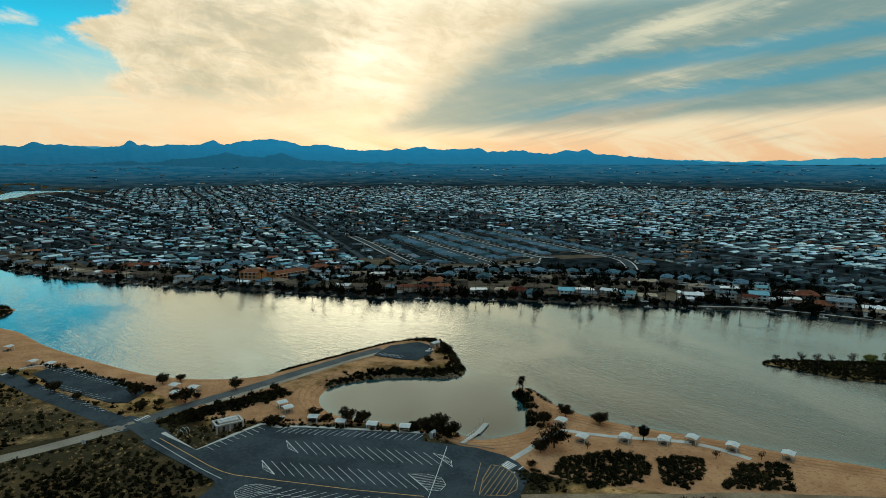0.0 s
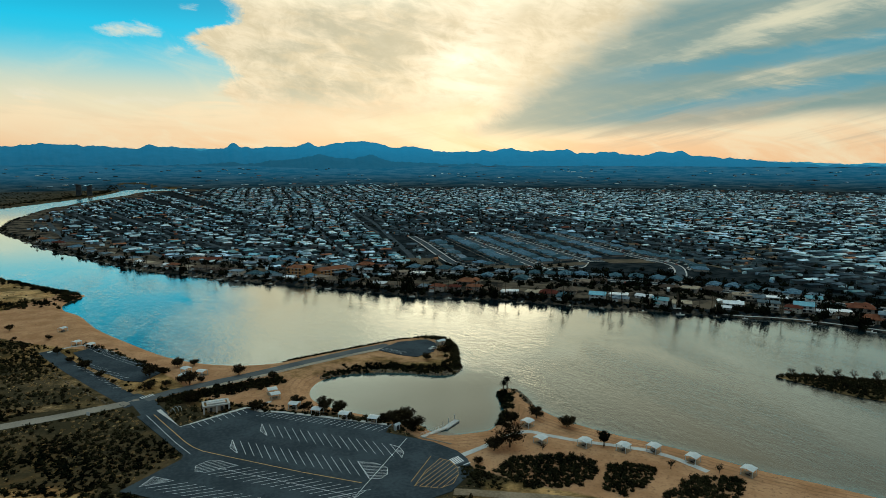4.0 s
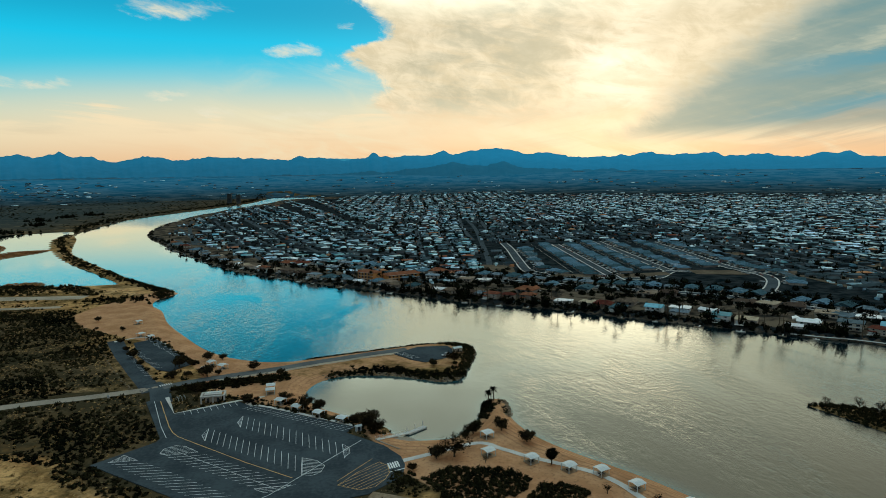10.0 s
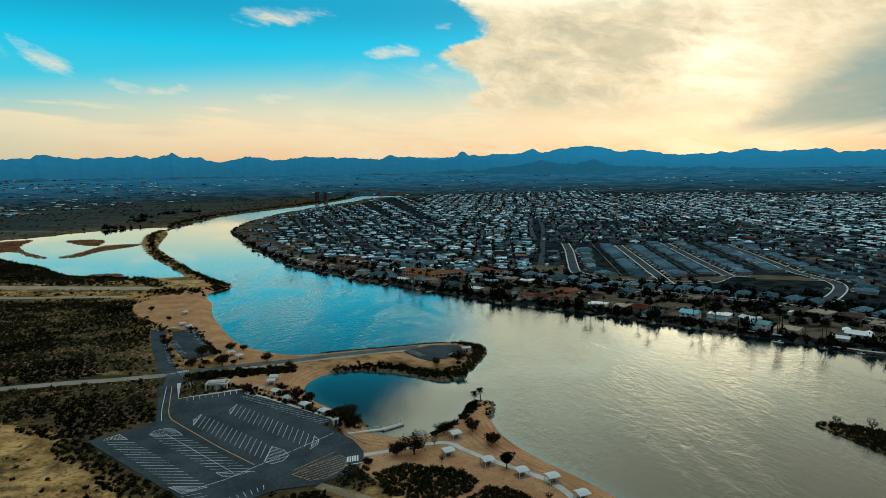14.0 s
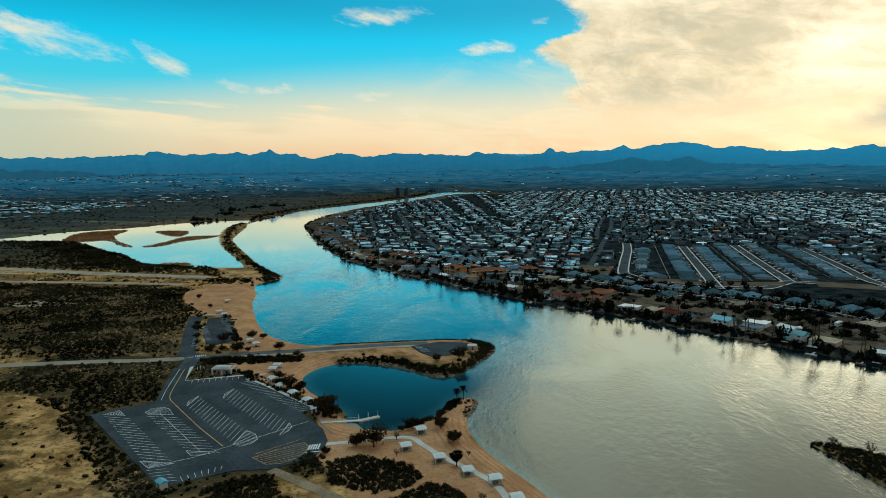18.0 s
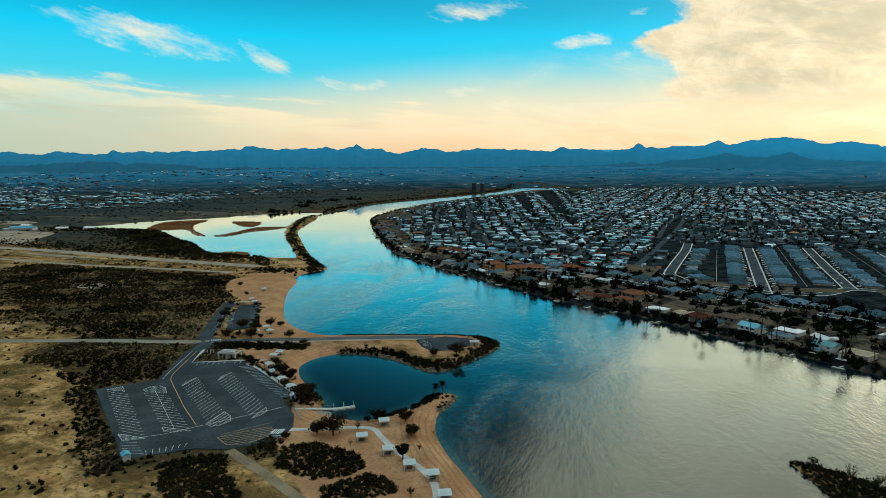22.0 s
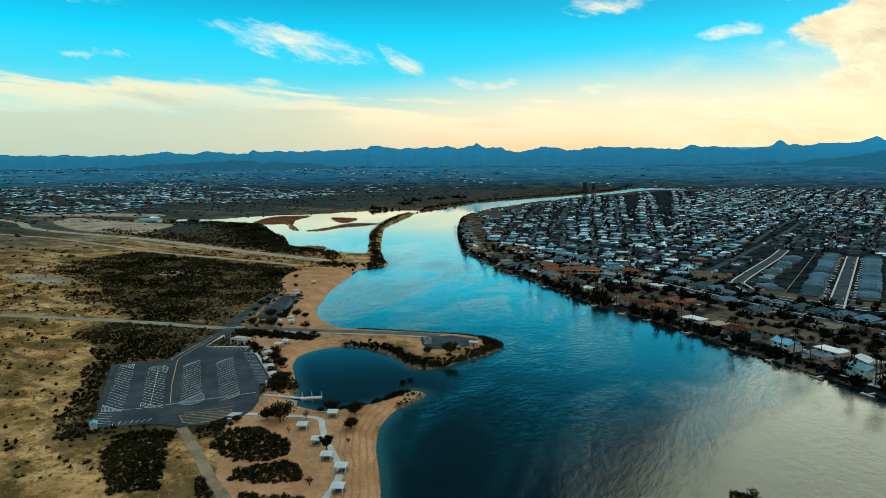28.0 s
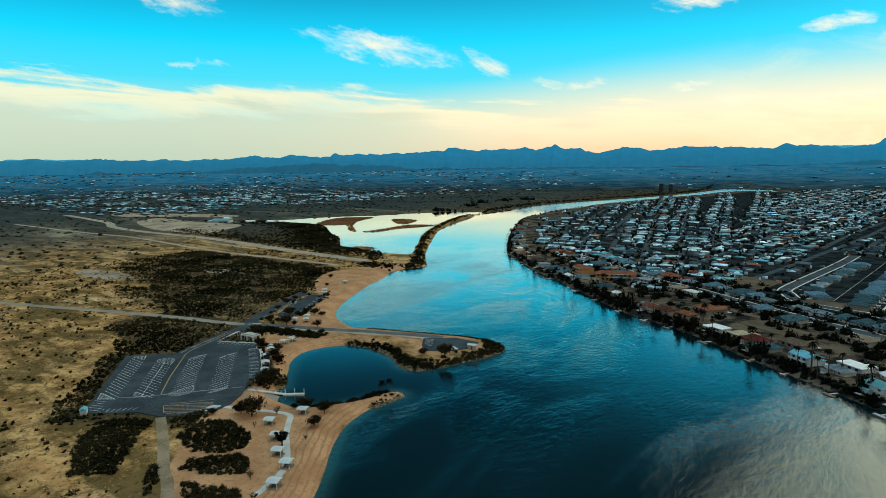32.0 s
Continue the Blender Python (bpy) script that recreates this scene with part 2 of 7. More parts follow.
# behind the camera the evening is a plain dull blue
back = step_up(wt, xyz.outputs[1], 0.15, -0.35)
sky = blend(wt, back, sky, ramp(wt, up, [(0.0, (0.20, 0.22, 0.22)), (0.5, (0.12, 0.20, 0.26)), (1.0, (0.40, 0.44, 0.44))]))
below = step_up(wt, el, -0.5, 0.0)
sky = blend(wt, below, (0.02, 0.05, 0.07), sky)
bg = node(wt, "ShaderNodeBackground", {"Color": sky, "Strength": 1.0})
nishita = node(wt, "ShaderNodeTexSky", sky_type="NISHITA", sun_disc=False, sun_elevation=radians(SUN_EL), sun_rotation=radians(SUN_AZ))
bg_air = node(wt, "ShaderNodeBackground", {"Color": nishita.outputs[0], "Strength": 0.004})
both = node(wt, "ShaderNodeAddShader", {0: bg.outputs[0], 1: bg_air.outputs[0]})
node(wt, "ShaderNodeOutputWorld", {"Surface": both.outputs[0]})

sun = new("sun", bpy.data.lights.new("sun", "SUN"))
sun.data.energy, sun.data.angle, sun.data.color = 0.09, radians(18), (1.0, 0.80, 0.55)
sun.matrix_world = look(sun_dir * 400, (0, 0, 0))


# ---- materials ----
def paint(name, a, b, scale=1.0, rough=0.85, bump=0.0, fine=8.0, metal=0.0, vary=0.0, spec=0.3, island=False):
    """Two colours mixed by noise at two scales, in metres; vary: how far one object (or one island) differs from the next."""
    m = bpy.data.materials.new(name)
    m.use_nodes = True
    t = m.node_tree
    bsdf = t.nodes["Principled BSDF"]
    where = node(t, "ShaderNodeTexCoord").outputs["Object"]
    big = fbm(t, where, scale, 3.0)
    small = fbm(t, where, scale * fine, 4.0)
    mixed = calc(t, "ADD", calc(t, "MULTIPLY", big, 0.6), calc(t, "MULTIPLY", small, 0.4))
    col = blend(t, step_up(t, mixed, 0.38, 0.62), a, b)
    if vary:
        rnd = node(t, "ShaderNodeNewGeometry").outputs["Random Per Island"] if island else node(t, "ShaderNodeObjectInfo").outputs["Random"]
        value = calc(t, "ADD", 1.0 - vary, calc(t, "MULTIPLY", rnd, 2 * vary))
        hsv = node(t, "ShaderNodeHueSaturation", {"Color": col, "Value": value, "Hue": calc(t, "ADD", 0.5 - 0.03 * vary, calc(t, "MULTIPLY", rnd, 0.06 * vary))})
        col = hsv.outputs[0]
    t.links.new(col, bsdf.inputs["Base Color"])
    bsdf.inputs["Roughness"].default_value, bsdf.inputs["Metallic"].default_value, bsdf.inputs["Specular IOR Level"].default_value = rough, metal, (0.0 if rough > 0.74 and not metal else spec)
    if bump:
        h = node(t, "ShaderNodeBump", {"Height": small, "Strength": bump, "Distance": 0.3})
        t.links.new(h.outputs[0], bsdf.inputs["Normal"])
    return m


ASPHALT = paint("asphalt", (0.034, 0.044, 0.051), (0.058, 0.074, 0.083), 0.06, 0.8, 0.2, 12)
ROAD = paint("road_asphalt", (0.040, 0.054, 0.062), (0.070, 0.086, 0.094), 0.08, 0.85, 0.2, 20)
PALE_ROAD = paint("worn_road", (0.22, 0.19, 0.15), (0.30, 0.26, 0.21), 0.06, 0.95, 0.3, 20)
TRACK_DIRT = paint("track_dirt", (0.17, 0.125, 0.08), (0.30, 0.225, 0.15), 0.08, 0.95, 0.3, 14)
GRAVEL = paint("gravel", (0.26, 0.22, 0.17), (0.40, 0.34, 0.26), 0.05, 0.95, 0.4, 20)
CONCRETE = paint("concrete", (0.42, 0.41, 0.38), (0.55, 0.53, 0.49), 0.2, 0.85, 0.15, 20)
PARK_ROAD = paint("park_road_asphalt", (0.085, 0.095, 0.098), (0.13, 0.138, 0.135), 0.08, 0.85, 0.2, 20)
BARE_DIRT = paint("bare_lot_dirt", (0.08, 0.063, 0.045), (0.145, 0.112, 0.078), 0.08, 0.95, 0.3, 14)
WHITE_LINE = paint("white_road_paint", (0.50, 0.52, 0.52), (0.72, 0.73, 0.72), 0.5, 0.7, 0, 10)
YELLOW_LINE = paint("yellow_road_paint", (0.55, 0.30, 0.08), (0.65, 0.38, 0.12), 0.5, 0.7, 0, 10)
BUSH = paint("scrub_leaves", (0.003, 0.005, 0.003), (0.034, 0.029, 0.013), 0.02, 0.9, 0, 25, 0, 0.5, 0.1, True)
DRY_BUSH = paint("dry_brush", (0.20, 0.125, 0.048), (0.46, 0.29, 0.125), 0.02, 0.95, 0, 25, 0, 0.4, 0.1, True)
LEAF = paint("tree_leaves", (0.003, 0.004, 0.003), (0.013, 0.014, 0.007), 0.2, 0.85, 0, 10, 0, 0.5, 0.1, True)
REED = paint("red_brown_reeds", (0.22, 0.08, 0.03), (0.34, 0.15, 0.06), 0.03, 0.95, 0, 20, 0, 0.3, 0.1, True)
BROWN_LEAF = paint("brown_tree_leaves", (0.010, 0.008, 0.005), (0.050, 0.037, 0.018), 0.2, 0.85, 0, 10, 0, 0.5, 0.1, True)
BARK = paint("bark", (0.06, 0.045, 0.03), (0.11, 0.085, 0.06), 2.0, 0.95, 0.4, 6)
ROCK = paint("riprap_rock", (0.10, 0.075, 0.05), (0.26, 0.20, 0.14), 0.3, 0.95, 0.3, 6, 0, 0.4, 0.2, True)
WHITE_METAL = paint("white_metal_roof", (0.42, 0.47, 0.48), (0.56, 0.60, 0.60), 0.4, 0.5, 0, 8)
STUCCO = paint("house_stucco", (0.34, 0.30, 0.25), (0.46, 0.41, 0.35), 0.3, 0.9, 0.1, 12, 0, 0.4)
ROOF_GREY = paint("grey_shingle_roof", (0.08, 0.12, 0.14), (0.18, 0.23, 0.26), 0.3, 0.85, 0.2, 12, 0, 0.5)
ROOF_RED = paint("red_tile_roof", (0.12, 0.04, 0.025), (0.19, 0.07, 0.042), 0.3, 0.85, 0.2, 12, 0, 0.4)
ROOF_WHITE = paint("white_coated_roof", (0.60, 0.62, 0.62), (0.76, 0.77, 0.76), 0.3, 0.6, 0, 12, 0, 0.2)
ROOF_TEAL = paint("teal_metal_roof", (0.08, 0.30, 0.38), (0.12, 0.40, 0.48), 0.3, 0.5, 0, 12, 0, 0.3)
GLASS = paint("dark_window_glass", (0.02, 0.025, 0.03), (0.03, 0.035, 0.04), 0.5, 0.08, 0, 4, 0, 0, 0.6)
WOOD = paint("weathered_wood", (0.16, 0.12, 0.08), (0.26, 0.21, 0.15), 0.5, 0.9, 0.2, 10)
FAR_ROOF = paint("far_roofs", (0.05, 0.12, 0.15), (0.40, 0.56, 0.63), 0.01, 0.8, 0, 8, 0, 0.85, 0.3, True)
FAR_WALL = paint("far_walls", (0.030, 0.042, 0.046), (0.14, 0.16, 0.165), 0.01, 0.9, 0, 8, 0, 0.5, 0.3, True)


# ---- mesh helpers ----
def mesh_object(name, verts, faces, material, parent=None, label="", smooth=False):
    me = bpy.data.meshes.new(name)
    me.from_pydata([tuple(map(float, v)) for v in verts], [], [tuple(map(int, f)) for f in faces])
    me.materials.append(material)
    if smooth:
        me.polygons.foreach_set("use_smooth", [True] * len(me.polygons))
    ob = new(name, me)
    if parent:
        ob.parent = parent
    if label:
        ob["label"] = label
    return ob


def part(name, bm, material, parent, label=""):
    me = bpy.data.meshes.new(name)
    bm.to_mesh(me)
    bm.free()
    me.materials.append(material)
    ob = new(name, me)
    ob.parent = parent
    if label:
        ob["label"] = label
    return ob


def soup(name, verts, tris, material, parent=None):
    """A large mesh from arrays of corners and triangles or quads."""
    me = bpy.data.meshes.new(name)
    n = tris.shape[1]
    me.vertices.add(len(verts))
    me.vertices.foreach_set("co", np.asarray(verts, np.float32).ravel())
    me.loops.add(tris.size)
    me.loops.foreach_set("vertex_index", tris.astype(np.int32).ravel())
    me.polygons.add(len(tris))
    me.polygons.foreach_set("loop_start", np.arange(0, tris.size, n, dtype=np.int32))
    me.update(calc_edges=True)
    me.materials.append(material)
    ob = new(name, me)
    if parent:
        ob.parent = parent
    return ob


def box(bm, lo, hi, m=None):
    c = [(x, y, z) for z in (lo[2], hi[2]) for y in (lo[1], hi[1]) for x in (lo[0], hi[0])]
    v = [bm.verts.new(m @ Vector(p) if m else p) for p in c]
    for f in ((0, 2, 3, 1), (4, 5, 7, 6), (0, 1, 5, 4), (2, 6, 7, 3), (0, 4, 6, 2), (1, 3, 7, 5)):
        bm.faces.new([v[i] for i in f])


def rod(bm, a, b, r0, r1, sides=6):
    a, b = Vector(a), Vector(b)
    q = (b - a).to_track_quat("Z", "Y").to_matrix()
    rings = []
    for p, r in ((a, r0), (b, r1)):
        rings.append([bm.verts.new(p + q @ Vector((r * math.cos(k * math.tau / sides), r * math.sin(k * math.tau / sides), 0))) for k in range(sides)])
    for k in range(sides):
        bm.faces.new((rings[0][k], rings[0][(k + 1) % sides], rings[1][(k + 1) % sides], rings[1][k]))
    bm.faces.new(rings[1])
    bm.faces.new(rings[0][::-1])


def curve(points, steps=4, closed=False):
    """A smooth line through points (Catmull-Rom)."""
    p = np.array(points, float)
    n = len(p)
    out = []
    for i in range(n if closed else n - 1):
        if closed:
            a, b, c, d = (p[(i + k - 1) % n] for k in range(4))
        else:
            a, b, c, d = p[max(i - 1, 0)], p[i], p[i + 1], p[min(i + 2, n - 1)]
        for s in range(steps):
            t = s / steps
            out.append(0.5 * (2 * b + (c - a) * t + (2 * a - 5 * b + 4 * c - d) * t * t + (3 * b - a - 3 * c + d) * t ** 3))
    if not closed:
        out.append(p[-1])
    return np.array(out)


def line_distance(px, py, line, closed=False):
    best = np.full(px.shape, 1e9)
    ends = np.roll(line, -1, 0) if closed else line[1:]
    for (ax, ay), (bx, by) in zip(line, ends):
        dx, dy = bx - ax, by - ay
        s = np.clip(((px - ax) * dx + (py - ay) * dy) / (dx * dx + dy * dy + 1e-9), 0, 1)
        np.minimum(best, (px - ax - s * dx) ** 2 + (py - ay - s * dy) ** 2, out=best)
    return np.sqrt(best)


def inside(px, py, line):
    hit = np.zeros(px.shape, bool)
    for (ax, ay), (bx, by) in zip(line, np.roll(line, -1, 0)):
        if ay != by:
            hit ^= ((ay > py) != (by > py)) & (px < (bx - ax) * (py - ay) / (by - ay) + ax)
    return hit


def wave(px, py, size, seed=0.0):
    """A cheap smooth noise between 0 and 1."""
    a = np.sin(px / size * 1.7 + seed) + np.sin(py / size * 1.9 + seed * 2.1) + np.sin((px + py) / size * 1.1 + seed * 0.7) + np.sin((px * 0.6 - py * 1.3) / size * 2.3 + seed * 1.3)
    b = np.sin(px / size * 4.3 + 2 * np.sin(py / size * 3.1 + seed)) + np.sin(py / size * 5.1 + 2 * np.sin(px / size * 2.7 - seed))
    return np.clip(0.5 + a / 10 + b / 12, 0, 1)

# ---- the plan: banks of the river, lagoon, roads ----
WATER_Z = -3.0
UPSTREAM_BANK = curve([(-240, 2560), (-345, 2640), (-400, 2760), (-450, 2830), (-492, 2810), (-482, 2650), (-448, 2420), (-446, 2120), (-480, 1860), (-520, 1640), (-562, 1440), (-572, 1290), (-535, 1000), (-470, 850), (-415, 720), (-375, 640), (-290, 520), (-200, 400), (-138, 330), (-132, 318), (-140, 292), (-135, 267), (-119, 243), (-100, 200), (-74, 157), (-49, 120), (-27, 100), (-5, 90), (10, 89)])
PARK_BANK = curve([(10, 89), (32, 97), (56, 105), (84, 114), (105, 114), (116, 105), (117, 90), (111, 70), (104, 48), (93, 43), (80, 50), (66, 56), (49, 59), (34, 56), (25, 44), (24, 28), (33, 13), (43, 4), (54, -6), (64, -14), (67, -22), (74, -28), (83, -29), (92, -28), (98, -21), (106, -8), (110, 8), (114, 15), (121, 12), (121, 0), (120, -10), (124, -25), (131, -38), (140, -50), (149, -60), (158, -71), (165, -81), (172, -91), (180, -100), (191, -113), (215, -145), (260, -210), (340, -310), (460, -430), (600, -560)])
TOWN_BANK = curve([(-200, 2380), (-310, 2380), (-360, 2270), (-372, 2060), (-398, 1880), (-425, 1650), (-440, 1420), (-425, 1170), (-385, 940), (-305, 775), (-235, 650), (-160, 528), (-116, 462), (-68, 414), (-20, 367), (30, 326), (68, 295), (108, 260), (140, 236), (175, 218), (205, 198), (232, 176), (258, 157), (286, 137), (308, 120), (334, 100), (362, 83), (382, 60), (412, 14), (464, -76), (560, -220), (760, -420)])
RIVER = np.concatenate([UPSTREAM_BANK[:-1], PARK_BANK, TOWN_BANK[::-1]])
LAGOON = curve([(-832, 590), (-821, 640), (-796, 760), (-720, 856), (-690, 957), (-579, 1046), (-529, 958), (-521, 878), (-460, 747), (-386, 621), (-339, 553), (-275, 470), (-212, 385), (-222, 372), (-268, 373), (-336, 382), (-377, 412), (-436, 463), (-494, 497), (-549, 537), (-612, 582), (-654, 588), (-712, 585)], 3, True)
REEDS = [curve(c, 3, True) for c in (
    [(-668, 607), (-740, 724), (-702, 785), (-679, 776), (-640, 695), (-565, 612), (-491, 552), (-513, 556), (-598, 625), (-620, 605)],
    [(-473, 547), (-476, 601), (-492, 684), (-447, 709), (-440, 674), (-457, 619), (-449, 565)],
    [(-613, 773), (-552, 780), (-510, 701), (-543, 707)],
    [(-321, 371), (-329, 402), (-300, 407), (-285, 386)])]
ISLAND = curve([(259, -10), (267, -12), (282, -19), (300, -30), (330, -45), (380, -80), (360, -95), (310, -72), (285, -58), (272, -44), (268, -34), (262, -19)], 3, True)
LOT_TURN = radians(-33.5)
LOT_U, LOT_V = Vector((math.cos(LOT_TURN), math.sin(LOT_TURN))), Vector((-math.sin(LOT_TURN), math.cos(LOT_TURN)))


def lot(u, v):
    p = LOT_U * u + LOT_V * v
    return p.x, p.y


LOT = np.array([lot(u, v) for u, v in ((-15, -61.5), (-13, -50), (-10.5, -36.5), (-12, -33.5), (-30, -23), (-55, -8.5), (-51, -1), (-30, -12.5), (-15, 12), (-7, 10.4), (3, 12.2), (52, 12.5), (53, 6), (64, 4.5), (74, 3), (85, -2), (90, -7), (94, -15), (90.5, -31), (82, -41), (77.5, -57), (75.5, -64.5), (53, -64))])


def ground_z(px, py):
    """Height of the land over the flat of the park; the river bed lies below the water."""
    px, py = np.asarray(px, float), np.asarray(py, float)
    d_near = np.minimum(line_distance(px, py, UPSTREAM_BANK), line_distance(px, py, PARK_BANK))
    d_far = line_distance(px, py, TOWN_BANK)
    d_lag = line_distance(px, py, LAGOON, True)
    wet = inside(px, py, RIVER)
    lag = inside(px, py, LAGOON)
    island = inside(px, py, ISLAND)
    d_isl = line_distance(px, py, ISLAND, True)
    rise = np.where(d_near < d_far, 0.34, 0.8) * np.minimum(d_near, d_far)
    rise = np.minimum(rise, 0.35 * d_lag)
    top = -0.30 * wave(px, py, 9.0) - 0.12 * wave(px, py, 3.0, 2.0)
    z = np.minimum(WATER_Z + rise, top)
    deep = np.maximum(WATER_Z - 0.35 * np.minimum(np.minimum(d_near, d_far), d_isl), -8.0)
    z = np.where(wet, deep, z)
    z = np.where(lag, np.maximum(WATER_Z - 0.3 * d_lag, -4.5), z)
    for r in REEDS:
        z = np.where(inside(px, py, r), np.minimum(WATER_Z + 0.1 * line_distance(px, py, r, True), WATER_Z + 0.5), z)
    z = np.where(island, np.minimum(WATER_Z + 0.3 * d_isl, -1.6), z)
    far = np.hypot(px - 140, py + 250)
    return z + np.clip((far - 2700) / 2100, 0, 0.72) ** 1.4 * 140.0


def spread(*runs):
    return np.concatenate([np.arange(a, b, s) for a, b, s in runs])


gx = spread((-4800, -1200, 100), (-1200, -300, 15), (-300, -150, 5), (-150, 230, 2), (230, 480, 5), (480, 1000, 20), (1000, 4901, 100))
gy = spread((-1500, -300, 60), (-300, -130, 6), (-130, 170, 2), (170, 620, 5), (620, 1100, 12), (1100, 2900, 20), (2900, 4801, 100))
GX, GY = np.meshgrid(gx, gy)
GZ = ground_z(GX, GY)
nx = len(gx)
cell = (np.arange(len(gy) - 1)[:, None] * nx + np.arange(nx - 1)[None, :]).ravel()
quads = np.stack([cell, cell + 1, cell + nx + 1, cell + nx], 1)

# what covers the land: x sand, y way from the shore, z town dirt
PARK_SAND = curve([(-160, 300), (-128, 330), (-100, 205), (-40, 112), (10, 92), (112, 116), (118, 60), (60, 60), (30, 50), (45, 0), (70, -22), (120, 20), (125, -30), (200, -120), (260, -215), (200, -190), (150, -125), (110, -100), (72, -64), (64, -48), (45, -6), (10, 12), (-25, 40), (-40, 70), (-70, 120), (-98, 142), (-124, 160), (-158, 190), (-178, 225), (-172, 268)], 2, True)


POINT_DIRT = np.array([(4, 62), (30, 78), (76, 96), (100, 110), (113, 100), (108, 60), (100, 48), (80, 50), (50, 58), (33, 59), (20, 48)], float)


def sand_at(px, py):
    d = line_distance(px, py, PARK_SAND, True)
    s = np.clip(np.where(inside(px, py, PARK_SAND), 0.5 + d / 5, 0.5 - d / 5), 0, 1)
    e = line_distance(px, py, POINT_DIRT, True)
    return np.where(inside(px, py, POINT_DIRT), s * np.clip(0.75 - e / 10, 0.5, 1), s)


def town_at(px, py):
    return (~inside(px, py, RIVER)) & (line_distance(px, py, TOWN_BANK) < line_distance(px, py, PARK_BANK)) & (line_distance(px, py, TOWN_BANK) < line_distance(px, py, UPSTREAM_BANK))


cover = np.zeros((GX.size, 4), np.float32)
cover[:, 0] = sand_at(GX, GY).ravel()
cover[:, 1] = np.clip(line_distance(GX, GY, PARK_BANK) / 40.0, 0, 1).ravel()
in_town = town_at(GX, GY).ravel()
near_town = line_distance(GX, GY, TOWN_BANK) < np.minimum(line_distance(GX, GY, PARK_BANK), line_distance(GX, GY, UPSTREAM_BANK))
cover[:, 2] = in_town | (near_town.ravel() & (line_distance(GX, GY, TOWN_BANK).ravel() < 30))
cover[:, 1] = np.where(in_town, np.clip(line_distance(GX, GY, TOWN_BANK).ravel() / 110, 0, 1), cover[:, 1])
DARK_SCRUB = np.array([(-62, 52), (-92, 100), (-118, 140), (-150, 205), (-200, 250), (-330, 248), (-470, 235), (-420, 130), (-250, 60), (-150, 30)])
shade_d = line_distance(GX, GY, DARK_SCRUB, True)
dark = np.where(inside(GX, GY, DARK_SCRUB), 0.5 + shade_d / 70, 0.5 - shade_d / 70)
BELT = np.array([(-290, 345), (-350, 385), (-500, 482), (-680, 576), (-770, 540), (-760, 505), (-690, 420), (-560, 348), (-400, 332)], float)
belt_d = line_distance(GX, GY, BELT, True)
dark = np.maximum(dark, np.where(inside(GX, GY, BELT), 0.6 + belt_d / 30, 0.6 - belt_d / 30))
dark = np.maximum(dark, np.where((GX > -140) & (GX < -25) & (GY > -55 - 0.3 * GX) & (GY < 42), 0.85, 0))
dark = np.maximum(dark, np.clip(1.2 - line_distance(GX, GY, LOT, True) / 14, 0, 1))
# the dark tone grows with distance from 800 m out
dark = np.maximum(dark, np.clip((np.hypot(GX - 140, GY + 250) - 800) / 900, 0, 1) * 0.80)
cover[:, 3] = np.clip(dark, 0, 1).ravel()


